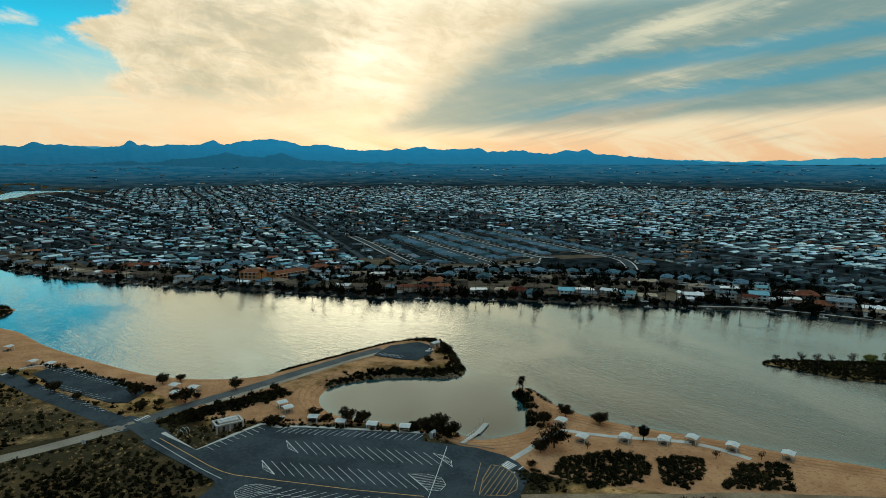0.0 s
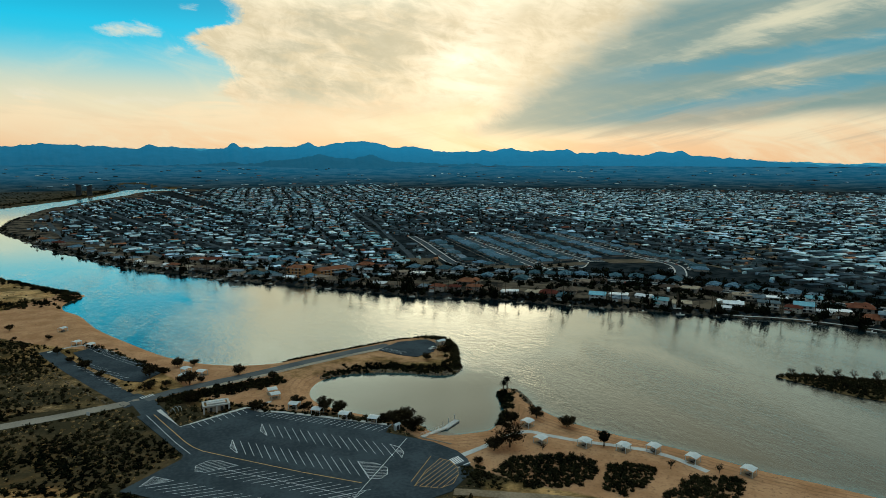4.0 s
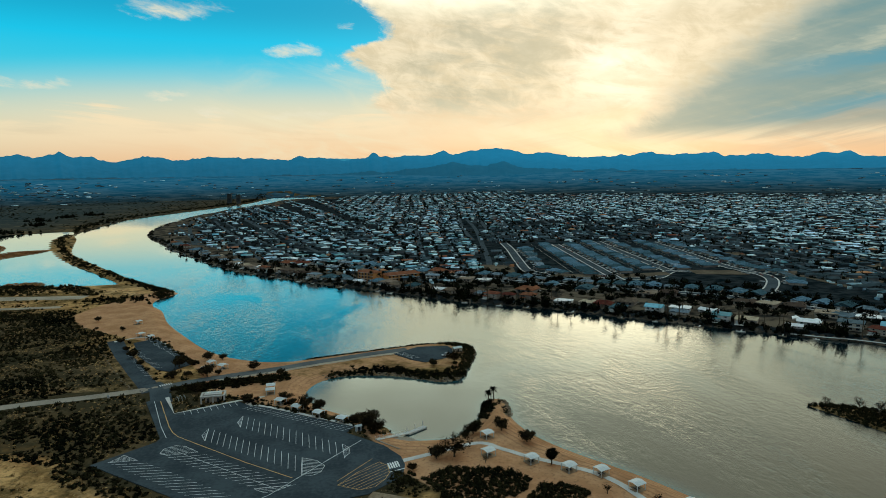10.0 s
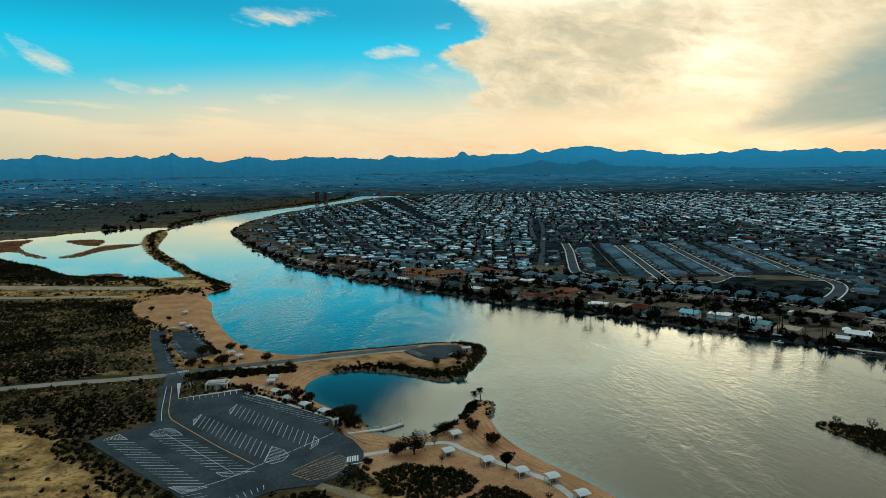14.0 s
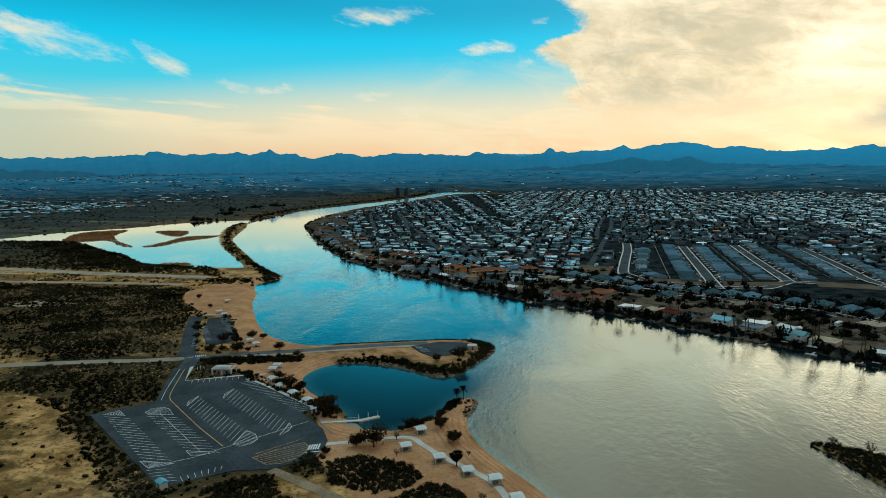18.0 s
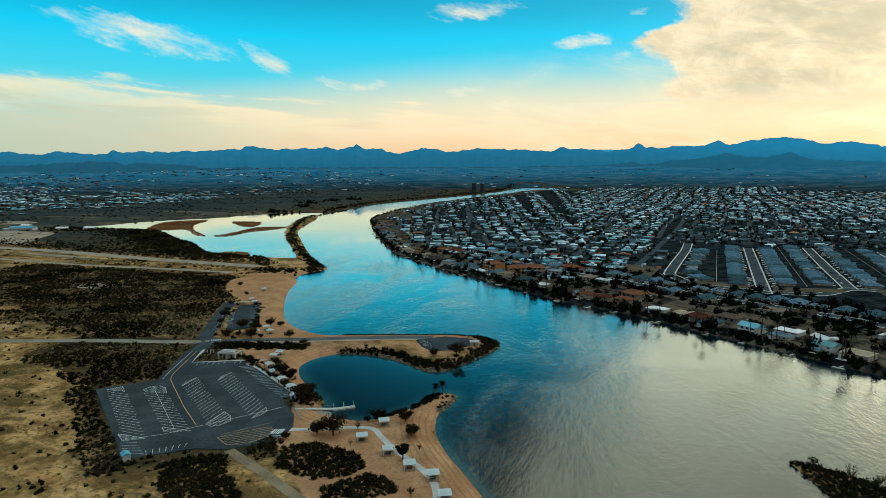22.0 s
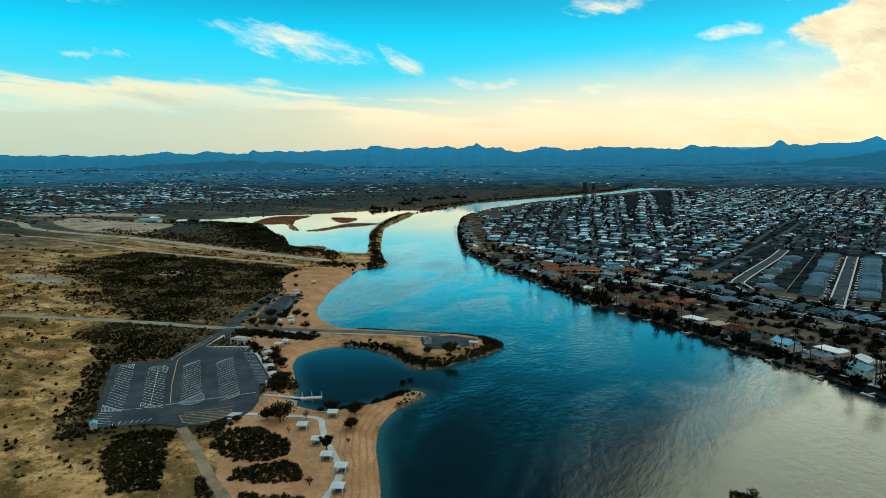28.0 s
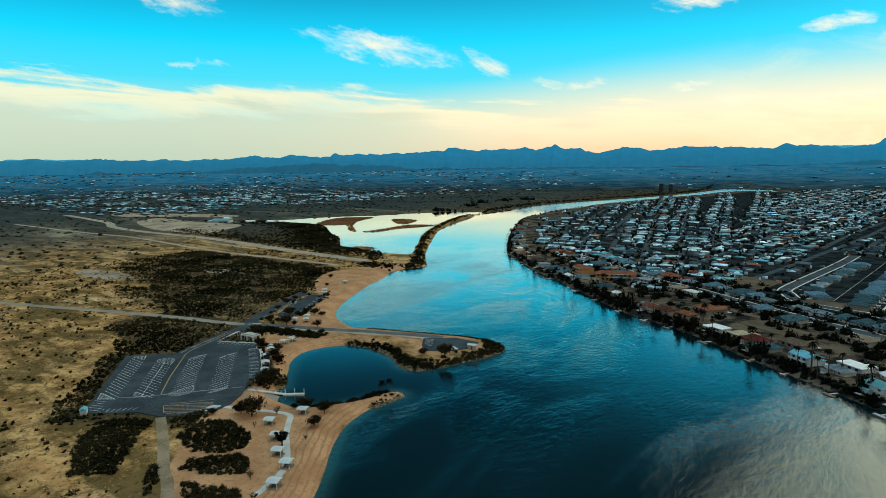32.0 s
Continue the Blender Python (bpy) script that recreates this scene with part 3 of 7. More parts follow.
def ground_material():
    m = bpy.data.materials.new("desert_ground")
    m.use_nodes = True
    t = m.node_tree
    bsdf = t.nodes["Principled BSDF"]
    where = node(t, "ShaderNodeTexCoord").outputs["Object"]
    cov = node(t, "ShaderNodeSeparateColor", {0: node(t, "ShaderNodeAttribute", attribute_name="cover").outputs["Color"]})
    big, mid, small = fbm(t, where, 0.010, 5.0, 0.6), fbm(t, where, 0.07, 5.0, 0.65), fbm(t, where, 0.7, 4.0, 0.7)
    soil = blend(t, step_up(t, mid, 0.36, 0.64), (0.18, 0.098, 0.035), (0.60, 0.350, 0.142))
    soil = blend(t, step_up(t, calc(t, "ADD", calc(t, "MULTIPLY", big, 0.7), calc(t, "MULTIPLY", small, 0.3)), 0.50, 0.66), soil, (0.70, 0.46, 0.245))
    flat_way = node(t, "ShaderNodeMapping", {"Vector": where, "Rotation": (0, 0, radians(24)), "Scale": (0.5, 1.3, 1.0)}).outputs[0]
    band = fbm(t, flat_way, 0.035, 6.0, 0.68, 0.4)
    soil = blend(t, calc(t, "MULTIPLY", step_up(t, band, 0.44, 0.57), 0.84), soil, (0.085, 0.058, 0.022))
    soil = blend(t, calc(t, "MULTIPLY", step_up(t, band, 0.42, 0.35), 0.7), soil, (0.42, 0.215, 0.085))
    # farther west the silt flats, low scrub and pale washes are painted hazy grey-teal
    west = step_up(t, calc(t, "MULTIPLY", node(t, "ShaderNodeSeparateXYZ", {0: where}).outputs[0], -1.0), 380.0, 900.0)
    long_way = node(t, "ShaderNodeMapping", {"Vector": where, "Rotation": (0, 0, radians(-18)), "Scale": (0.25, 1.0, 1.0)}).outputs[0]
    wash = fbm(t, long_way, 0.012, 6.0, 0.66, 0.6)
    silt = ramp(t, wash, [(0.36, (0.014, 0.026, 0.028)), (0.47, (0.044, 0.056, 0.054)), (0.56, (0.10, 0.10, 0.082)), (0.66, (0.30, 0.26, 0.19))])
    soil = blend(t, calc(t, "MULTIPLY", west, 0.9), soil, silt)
    speck = fbm(t, where, 0.30, 6.0, 0.72)
    soil = blend(t, calc(t, "MULTIPLY", step_up(t, speck, 0.49, 0.64), 0.66), soil, (0.060, 0.042, 0.018))
    # dark scrub soil; in the west its colour takes a teal haze tint
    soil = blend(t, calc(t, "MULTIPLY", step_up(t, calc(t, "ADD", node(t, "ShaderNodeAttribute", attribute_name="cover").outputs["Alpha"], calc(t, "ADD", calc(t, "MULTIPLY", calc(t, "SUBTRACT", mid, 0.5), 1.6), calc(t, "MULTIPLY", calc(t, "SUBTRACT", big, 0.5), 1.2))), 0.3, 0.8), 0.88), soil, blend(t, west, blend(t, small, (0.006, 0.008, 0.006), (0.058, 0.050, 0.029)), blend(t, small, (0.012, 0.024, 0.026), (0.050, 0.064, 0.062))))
    sand = blend(t, step_up(t, mid, 0.35, 0.65), (0.36, 0.18, 0.088), (0.50, 0.27, 0.14))
    sand = blend(t, step_up(t, small, 0.50, 0.72), sand, (0.24, 0.13, 0.07))
    tracks = node(t, "ShaderNodeMath", {0: calc(t, "ADD", calc(t, "MULTIPLY", cov.outputs[1], 95.0), calc(t, "MULTIPLY", mid, 9.0))}, operation="SINE").outputs[0]
    sand = blend(t, calc(t, "MULTIPLY", step_up(t, tracks, 0.2, 0.9), calc(t, "MULTIPLY", calc(t, "MULTIPLY", step_up(t, cov.outputs[1], 0.5, 0.3), step_up(t, big, 0.36, 0.58)), 0.55)), sand, (0.22, 0.12, 0.065))
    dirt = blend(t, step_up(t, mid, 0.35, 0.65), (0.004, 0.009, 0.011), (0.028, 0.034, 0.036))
    col = blend(t, step_up(t, calc(t, "ADD", cov.outputs[0], calc(t, "MULTIPLY", calc(t, "SUBTRACT", mid, 0.5), 0.8)), 0.35, 0.65), soil, sand)
    yards = blend(t, step_up(t, fbm(t, where, 0.05, 5.0, 0.7), 0.40, 0.60), (0.018, 0.018, 0.016), (0.13, 0.10, 0.07))
    dirt = blend(t, calc(t, "MULTIPLY", step_up(t, cov.outputs[1], 0.85, 0.65), step_up(t, cov.outputs[1], 0.05, 0.10)), dirt, yards)
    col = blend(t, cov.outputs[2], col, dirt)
    h = calc(t, "ADD", mid, calc(t, "MULTIPLY", small, 0.3))
    t.links.new(col, bsdf.inputs["Base Color"])
    t.links.new(node(t, "ShaderNodeBump", {"Height": h, "Strength": 0.5, "Distance": 1.0}).outputs[0], bsdf.inputs["Normal"])
    bsdf.inputs["Roughness"].default_value, bsdf.inputs["Specular IOR Level"].default_value = 0.95, 0.0
    return m


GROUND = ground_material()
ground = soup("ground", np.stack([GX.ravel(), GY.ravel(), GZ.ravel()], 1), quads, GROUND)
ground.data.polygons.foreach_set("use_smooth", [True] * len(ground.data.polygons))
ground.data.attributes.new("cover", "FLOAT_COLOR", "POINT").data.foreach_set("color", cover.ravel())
tagged(ground, "sandy desert ground with scrub, beach and town dirt", "ground", kind="structure")


def water_material():
    m = bpy.data.materials.new("river_water")
    m.use_nodes = True
    t = m.node_tree
    bsdf = t.nodes["Principled BSDF"]
    where = node(t, "ShaderNodeTexCoord").outputs["Object"]
    turned = node(t, "ShaderNodeMapping", {"Vector": where, "Rotation": (0, 0, radians(38)), "Scale": (1.0, 0.45, 1.0)}).outputs[0]
    patches = fbm(t, turned, 0.020, 6.0, 0.62, 0.8)
    small = fbm(t, turned, 0.9, 5.0, 0.70)
    swell = fbm(t, turned, 0.16, 6.0, 0.64, 0.5)
    place = node(t, "ShaderNodeSeparateXYZ", {0: where})
    open_water = step_up(t, calc(t, "SUBTRACT", place.outputs[1], calc(t, "MULTIPLY", place.outputs[0], 0.3)), 640.0, 360.0)
    calm = calc(t, "MULTIPLY", step_up(t, patches, 0.36, 0.68), calc(t, "ADD", 0.04, calc(t, "MULTIPLY", open_water, 0.88)))
    # the cove lies sheltered behind the point
    sheltered = calc(t, "ADD", 0.12, calc(t, "MULTIPLY", step_up(t, node(t, "ShaderNodeVectorMath", {0: where, 1: (70.0, 15.0, 0.0)}, operation="DISTANCE").outputs["Value"], 44.0, 66.0), 0.88))
    chop = fbm(t, turned, 0.42, 4.0, 0.62, 0.4)
    height = calc(t, "ADD", calc(t, "MULTIPLY", chop, 0.75), calc(t, "ADD", calc(t, "MULTIPLY", small, 0.34), calc(t, "MULTIPLY", swell, 0.7)))
    h = node(t, "ShaderNodeBump", {"Height": height, "Strength": calc(t, "ADD", 0.005, calc(t, "MULTIPLY", calc(t, "ADD", calc(t, "MULTIPLY", open_water, 0.060), calc(t, "MULTIPLY", calm, 0.17)), sheltered)), "Distance": 1.6})
    rough = calc(t, "ADD", calc(t, "ADD", 0.025, calc(t, "MULTIPLY", open_water, 0.03)), calc(t, "MULTIPLY", step_up(t, place.outputs[1], 950.0, 1500.0), 0.17))
    mirror = node(t, "ShaderNodeBsdfGlossy", {"Color": (0.92, 1.0, 0.97, 1), "Roughness": rough, "Normal": h.outputs[0]})
    shallow = node(t, "ShaderNodeAttribute", attribute_name="shallow").outputs["Fac"]
    body = node(t, "ShaderNodeBsdfDiffuse", {"Color": blend(t, calc(t, "MULTIPLY", shallow, calc(t, "ADD", 0.5, patches)), (0.002, 0.012, 0.016), (0.025, 0.095, 0.105))})
    facing = node(t, "ShaderNodeLayerWeight", {"Normal": h.outputs[0]}).outputs["Facing"]
    gloss = ramp(t, facing, [(0.0, (0.02,) * 3), (0.42, (0.08,) * 3), (0.58, (0.13,) * 3), (0.66, (0.20,) * 3), (0.74, (0.39,) * 3), (0.83, (0.73,) * 3), (0.92, (0.90,) * 3)])
    both = node(t, "ShaderNodeMixShader", {0: gloss, 1: body.outputs[0], 2: mirror.outputs[0]})
    t.links.new(both.outputs[0], t.nodes["Material Output"].inputs["Surface"])
    return m


WATER = water_material()
wx = spread((-1250, -160, 40), (-160, 240, 3), (240, 901, 40))
wy = spread((-800, -160, 40), (-160, 330, 3), (330, 2951, 40))
WX, WY = np.meshgrid(wx, wy)
nw = len(wx)
cell = (np.arange(len(wy) - 1)[:, None] * nw + np.arange(nw - 1)[None, :]).ravel()
river = soup("water", np.stack([WX.ravel(), WY.ravel(), np.full(WX.size, WATER_Z)], 1), np.stack([cell, cell + 1, cell + nw + 1, cell + nw], 1), WATER)
from_shore = np.minimum(line_distance(WX, WY, PARK_BANK), line_distance(WX, WY, UPSTREAM_BANK)).ravel()
river.data.attributes.new("shallow", "FLOAT", "POINT").data.foreach_set("value", (np.clip(1 - from_shore / 8, 0, 1) ** 1.6).astype(np.float32))
tagged(river, "wide calm river reflecting the evening sky", "river", kind="structure")

# ---- mountains along the horizon: heading, height above the eye in degrees ----
RIDGE = [(-84, 0.8), (-70, 0.9), (-60.1, 0.8), (-57.3, 0.9), (-55.4, 1.0), (-52.3, 1.1), (-47.3, 1.05), (-46.8, 1.22), (-46.2, 1.08), (-43.6, 1.3), (-39.4, 1.4), (-37.0, 1.45), (-36.6, 1.8), (-35.9, 1.78), (-35.5, 1.5), (-34.1, 1.5), (-30.5, 1.62), (-28.7, 1.4), (-27.5, 1.5), (-27.0, 1.85), (-26.5, 1.45), (-24.9, 1.52), (-24.0, 1.2), (-22.5, 1.1), (-21.2, 1.6), (-19.5, 1.3), (-18.0, 1.2), (-16.0, 1.32), (-13.0, 1.2), (-9.3, 1.2), (-8.7, 1.5), (-7.4, 1.3), (-4.4, 1.1), (-2.7, 1.3)]
RIDGE += [(-2.2, 1.62), (-1.7, 1.3), (2.0, 1.42), (3.4, 1.6), (4.1, 1.95), (4.7, 1.52), (5.5, 1.5), (6.6, 1.7), (9.1, 1.82), (10.6, 1.5), (11.9, 1.32), (12.8, 1.5), (14.0, 1.3), (15.3, 1.1), (16.8, 1.0), (18.0, 1.0), (20.6, 1.12), (22.4, 1.35), (23.2, 1.2), (25.7, 1.1), (27.4, 1.25), (28.4, 0.92), (34, 0.8), (37, 1.0), (38.6, 0.7), (40.2, 0.4), (40.7, 0.55), (42.5, 0.3), (45.3, 0.1), (49.6, -0.1), (54.0, -0.3), (66, -0.1), (80, 0.1)]
HUB = (135.0, -255.0)


def mountains(name, ridge, reach, depth, base_z, seed, rough, material):
    a = np.arange(ridge[0][0], ridge[-1][0], 0.07)
    e = np.interp(a, [r[0] for r in ridge], [r[1] for r in ridge])
    dice = np.random.default_rng(int(seed * 10))
    jag = sum(np.interp(a, np.arange(-90, 90, step), dice.uniform(-1, 1, len(np.arange(-90, 90, step)))) * high for step, high in ((1.9, 0.9), (0.9, 0.7), (0.41, 0.5), (0.19, 0.3)))
    e = e + rough * jag
    rows = 14
    verts = []
    for k in range(rows + 1):
        s = k / rows
        r = reach - depth * (1 - s)
        crest = 107 + reach * np.tan(np.radians(e))
        spur = 0.5 + 0.5 * np.sin(a * 5.3 + 3.1 * np.sin(a * 1.7 + seed) + s * 4.0) * np.sin(s * math.pi)
        shape = s ** 1.7 * (0.78 + 0.22 * s) + 0.05 * (spur - 0.5) * np.sin(s * math.pi)
        z = base_z + (crest - base_z) * shape
        verts.append(np.stack([HUB[0] + r * np.sin(np.radians(a)), HUB[1] + r * np.cos(np.radians(a)), z], 1))
    n = len(a)
    cell = (np.arange(rows)[:, None] * n + np.arange(n - 1)[None, :]).ravel()
    ob = soup(name, np.concatenate(verts), np.stack([cell, cell + 1, cell + n + 1, cell + n], 1), material)
    return tagged(ob, "hazy blue desert mountain range on the horizon", "mountains", kind="structure")


# distance haze is painted as blue emission on the ridges, dimmer at the foot
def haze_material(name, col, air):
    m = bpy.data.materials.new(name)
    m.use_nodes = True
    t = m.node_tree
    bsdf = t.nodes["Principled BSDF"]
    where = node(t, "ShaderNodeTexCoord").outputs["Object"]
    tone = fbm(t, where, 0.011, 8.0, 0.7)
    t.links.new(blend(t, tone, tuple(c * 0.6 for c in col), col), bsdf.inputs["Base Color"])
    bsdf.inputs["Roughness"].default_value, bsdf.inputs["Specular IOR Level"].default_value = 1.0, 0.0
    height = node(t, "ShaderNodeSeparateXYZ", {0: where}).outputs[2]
    # the painted haze is brighter on the side towards the sun
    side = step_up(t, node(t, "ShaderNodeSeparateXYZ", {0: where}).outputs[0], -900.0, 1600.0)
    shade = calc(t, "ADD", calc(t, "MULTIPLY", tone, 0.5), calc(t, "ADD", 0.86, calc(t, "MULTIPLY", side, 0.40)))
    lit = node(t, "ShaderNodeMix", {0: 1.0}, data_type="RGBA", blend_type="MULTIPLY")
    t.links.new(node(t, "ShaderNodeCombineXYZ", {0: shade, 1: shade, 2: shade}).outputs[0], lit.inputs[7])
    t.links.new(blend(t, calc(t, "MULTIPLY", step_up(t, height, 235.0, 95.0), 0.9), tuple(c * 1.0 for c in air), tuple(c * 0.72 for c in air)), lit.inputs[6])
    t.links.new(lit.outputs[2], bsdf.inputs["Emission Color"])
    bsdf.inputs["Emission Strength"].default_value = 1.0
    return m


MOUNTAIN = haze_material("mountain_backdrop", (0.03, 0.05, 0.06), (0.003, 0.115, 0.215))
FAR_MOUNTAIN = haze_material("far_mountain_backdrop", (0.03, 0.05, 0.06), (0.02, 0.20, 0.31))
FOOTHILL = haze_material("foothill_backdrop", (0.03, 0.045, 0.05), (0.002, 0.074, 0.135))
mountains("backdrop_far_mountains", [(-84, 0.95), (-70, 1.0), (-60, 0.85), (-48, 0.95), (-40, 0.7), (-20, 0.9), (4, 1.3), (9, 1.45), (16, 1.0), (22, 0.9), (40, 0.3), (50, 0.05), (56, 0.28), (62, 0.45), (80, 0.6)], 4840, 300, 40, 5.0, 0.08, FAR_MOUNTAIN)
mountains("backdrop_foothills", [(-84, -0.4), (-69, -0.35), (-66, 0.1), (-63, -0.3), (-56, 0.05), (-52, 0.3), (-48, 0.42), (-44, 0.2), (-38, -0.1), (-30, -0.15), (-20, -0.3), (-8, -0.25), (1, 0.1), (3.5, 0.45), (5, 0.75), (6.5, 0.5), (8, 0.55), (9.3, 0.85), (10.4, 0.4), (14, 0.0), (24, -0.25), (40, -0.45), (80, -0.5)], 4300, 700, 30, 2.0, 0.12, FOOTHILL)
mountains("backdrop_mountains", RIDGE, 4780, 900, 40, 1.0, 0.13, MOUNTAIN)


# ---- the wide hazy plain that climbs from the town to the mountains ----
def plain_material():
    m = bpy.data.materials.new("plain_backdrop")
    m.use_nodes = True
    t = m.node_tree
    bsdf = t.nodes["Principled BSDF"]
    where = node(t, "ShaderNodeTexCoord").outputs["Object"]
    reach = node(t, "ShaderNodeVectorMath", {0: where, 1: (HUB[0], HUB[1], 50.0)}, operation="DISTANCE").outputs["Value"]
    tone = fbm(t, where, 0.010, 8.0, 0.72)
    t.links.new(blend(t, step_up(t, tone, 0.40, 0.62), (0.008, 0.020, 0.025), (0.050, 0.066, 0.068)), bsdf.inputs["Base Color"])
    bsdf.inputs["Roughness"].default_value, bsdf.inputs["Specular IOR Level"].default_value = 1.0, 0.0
    # haze put in as blue emission that grows with distance
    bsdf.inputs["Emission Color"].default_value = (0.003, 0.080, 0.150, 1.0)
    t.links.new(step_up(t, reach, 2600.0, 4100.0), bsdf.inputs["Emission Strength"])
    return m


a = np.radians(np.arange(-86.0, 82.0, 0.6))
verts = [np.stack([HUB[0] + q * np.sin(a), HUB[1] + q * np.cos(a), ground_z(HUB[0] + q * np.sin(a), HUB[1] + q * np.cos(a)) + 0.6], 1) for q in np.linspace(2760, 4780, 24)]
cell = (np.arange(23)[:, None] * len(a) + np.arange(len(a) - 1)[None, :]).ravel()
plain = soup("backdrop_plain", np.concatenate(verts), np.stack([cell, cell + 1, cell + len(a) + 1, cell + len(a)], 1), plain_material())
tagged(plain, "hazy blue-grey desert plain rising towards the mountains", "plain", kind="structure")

# ---- paved sheets ----
def slab(name, outline, z, thick, material, label, category, parent=None):
    bm = bmesh.new()
    v = [bm.verts.new((x, y, z)) for x, y in outline]
    f = bm.faces.new(v)
    f.normal_update()
    if f.normal.z < 0:
        f.normal_flip()
    low = bmesh.ops.extrude_face_region(bm, geom=[f])
    bmesh.ops.translate(bm, verts=[g for g in low["geom"] if isinstance(g, bmesh.types.BMVert)], vec=(0, 0, -thick))
    bmesh.ops.recalc_face_normals(bm, faces=bm.faces)
    bmesh.ops.triangulate(bm, faces=bm.faces)
    ob = part(name, bm, material, parent)
    if not parent:
        tagged(ob, label, category, kind="structure")
    return ob


def strip(name, line, width, lift, material, label="", category="", parent=None, steps=6):
    """A road or path of even width that lies on the land."""
    p = curve(line, steps)
    d = np.gradient(p, axis=0)
    d /= np.linalg.norm(d, axis=1)[:, None]
    side = np.stack([-d[:, 1], d[:, 0]], 1) * width / 2
    cols = [p + side * s for s in (-1, -0.5, 0, 0.5, 1)]
    verts = []
    for c in cols:
        verts.append(np.stack([c[:, 0], c[:, 1], np.maximum(ground_z(p[:, 0], p[:, 1]), ground_z(c[:, 0], c[:, 1])) + lift], 1))
    n = len(p)
    cell = (np.arange(4)[:, None] * n + np.arange(n - 1)[None, :]).ravel()
    ob = soup(name, np.concatenate(verts), np.stack([cell, cell + 1, cell + n + 1, cell + n], 1)[:, ::-1], material, parent)
    if not parent:
        tagged(ob, label, category, kind="structure")
    return ob


parking_lot = slab("parking_lot", LOT, 0.05, 0.4, ASPHALT, "dark asphalt boat-trailer parking lot with white stall lines", "parking lot")
UPPER_LOT = [(-99, 134), (-89, 144), (-70, 118), (-50, 91), (-47, 82), (-55, 70), (-63, 74), (-83, 101)]
upper_lot = slab("parking_lot", UPPER_LOT, 0.06, 0.4, ASPHALT, "asphalt parking lot beside the beach", "parking lot")
tip_lot = slab("parking_lot", [(68, 88), (83, 101), (101, 101), (105, 90), (98, 76), (86, 69), (77, 76)], 0.06, 1.2, ASPHALT, "small asphalt turning area on the point", "parking lot")
strip("road", [(-52, 43), (-80, 34), (-110, 26), (-155, 11), (-205, -7), (-255, -26), (-420, -90), (-900, -300)], 7, 0.10, PALE_ROAD, "worn pale two-lane park road", "road")
strip("road", [(-53, 38), (-60, 50), (-70, 66), (-82, 86), (-97, 111), (-114, 142)], 9.5, 0.10, ASPHALT, "asphalt road past the beach lot", "road")
strip("road", [lot(-46, -6.5), (-46.5, 31), (-51.5, 43), (-58, 50)], 9.5, 0.11, ROAD, "asphalt entrance road joining the junction", "road")
strip("road", [(-50, 44), (-32, 54), (-4, 65), (30, 80), (55, 90), (76, 97)], 7, 0.12, PARK_ROAD, "asphalt road along the point", "road")
strip("trim", [(-24, 52), (-2, 60.5), (32, 75.5), (57, 85.5), (74, 91)], 3.4, 0.09, GRAVEL, "pale gravel shoulder beside the point road", "shoulder")
FAR_ARM = [(2120, 880), (2150, 1020), (2190, 1150), (2295, 1337), (2360, 1471), (2500, 1600)]
strip("water", FAR_ARM, 48, 0.5, WATER, "far bend of the river shining pale beyond the town", "river")
strip("road", [(-205, 300), (-299, 305), (-373, 309), (-470, 321), (-623, 329), (-803, 324), (-946, 337), (-1080, 380), (-1400, 420)], 16, 0.10, GRAVEL, "wide pale gravel track", "road")
strip("road", [(-205, 259), (-302, 256), (-386, 250), (-504, 253), (-714, 268), (-874, 257), (-1200, 250)], 8, 0.10, GRAVEL, "pale gravel track through the scrub", "road")
strip("road", [(59, -76), (83, -87), (107, -99), (127, -108), (200, -150)], 4.2, 0.10, TRACK_DIRT, "sandy service track", "road")
strip("pavement", [(68, -53), (80, -48), (100, -40), (109, -46), (118, -54), (132, -64), (140, -71), (145, -79), (149, -90)], 2.6, 0.10, CONCRETE, "concrete footpath between the picnic shelters", "footpath")

# stall lines and hatching, laid a few millimetres above the asphalt
unit = bmesh.new()
box(unit, (0, -0.5, 0), (1, 0.5, 0.006))
LINE_MESH = {}
for key, material in (("white", WHITE_LINE), ("yellow", YELLOW_LINE)):
    me = bpy.data.meshes.new("stripe")
    unit.to_mesh(me)
    me.materials.append(material)
    LINE_MESH[key] = me
unit.free()


def stripe(a, b, width=0.16, key="white", owner=None, z=0.054):
    ob = new("stripe", LINE_MESH[key])
    ob.parent = owner or parking_lot
    a, b = Vector(a), Vector(b)
    d = b - a
    ob.matrix_basis = Matrix.LocRotScale((a.x, a.y, z), Euler((0, 0, math.atan2(d.y, d.x))), (d.length, width, 1))
    return ob


def lots(a, b, **more):
    return stripe(lot(*a), lot(*b), **more)


for k in range(17):
    u = 0.4 + 3.63 * k
    lots((u, -0.2 - 0.06 * u), (u + 8.4, -9.8 - 0.06 * u))
for k in range(16):
    u = -2.2 + 3.62 * k
    lots((u, -17.2 - 0.057 * u), (u + 8.6, -26.6 - 0.065 * u))
for k in range(14):
    u = 6.0 + 3.62 * k
    lots((u, -43.5 - 0.05 * u), (u + 11.2, -34.8 - 0.05 * u))
lots((5, -38.6), (58.8, -42.6))
for k in range(17):
    u = -8 + 3.62 * k
    lots((u, -58.0 - 0.065 * u), (u + 11, -50.8 - 0.06 * u))
for k in range(5):
    u = 59.2 + 3.0 * k
    lots((u, -63.2), (u + 3.6, -57.6))
for k in range(7):
    lots((72.6 + 0.5 * k, -56.4 + 2.4 * k), (77.0 + 0.2 * k, -57 + 2.2 * k))
for k in range(22):
    u = -4 + 2.68 * k
    lots((u, 11.2 + 0.01 * u), (u - 2.6, 6.2))
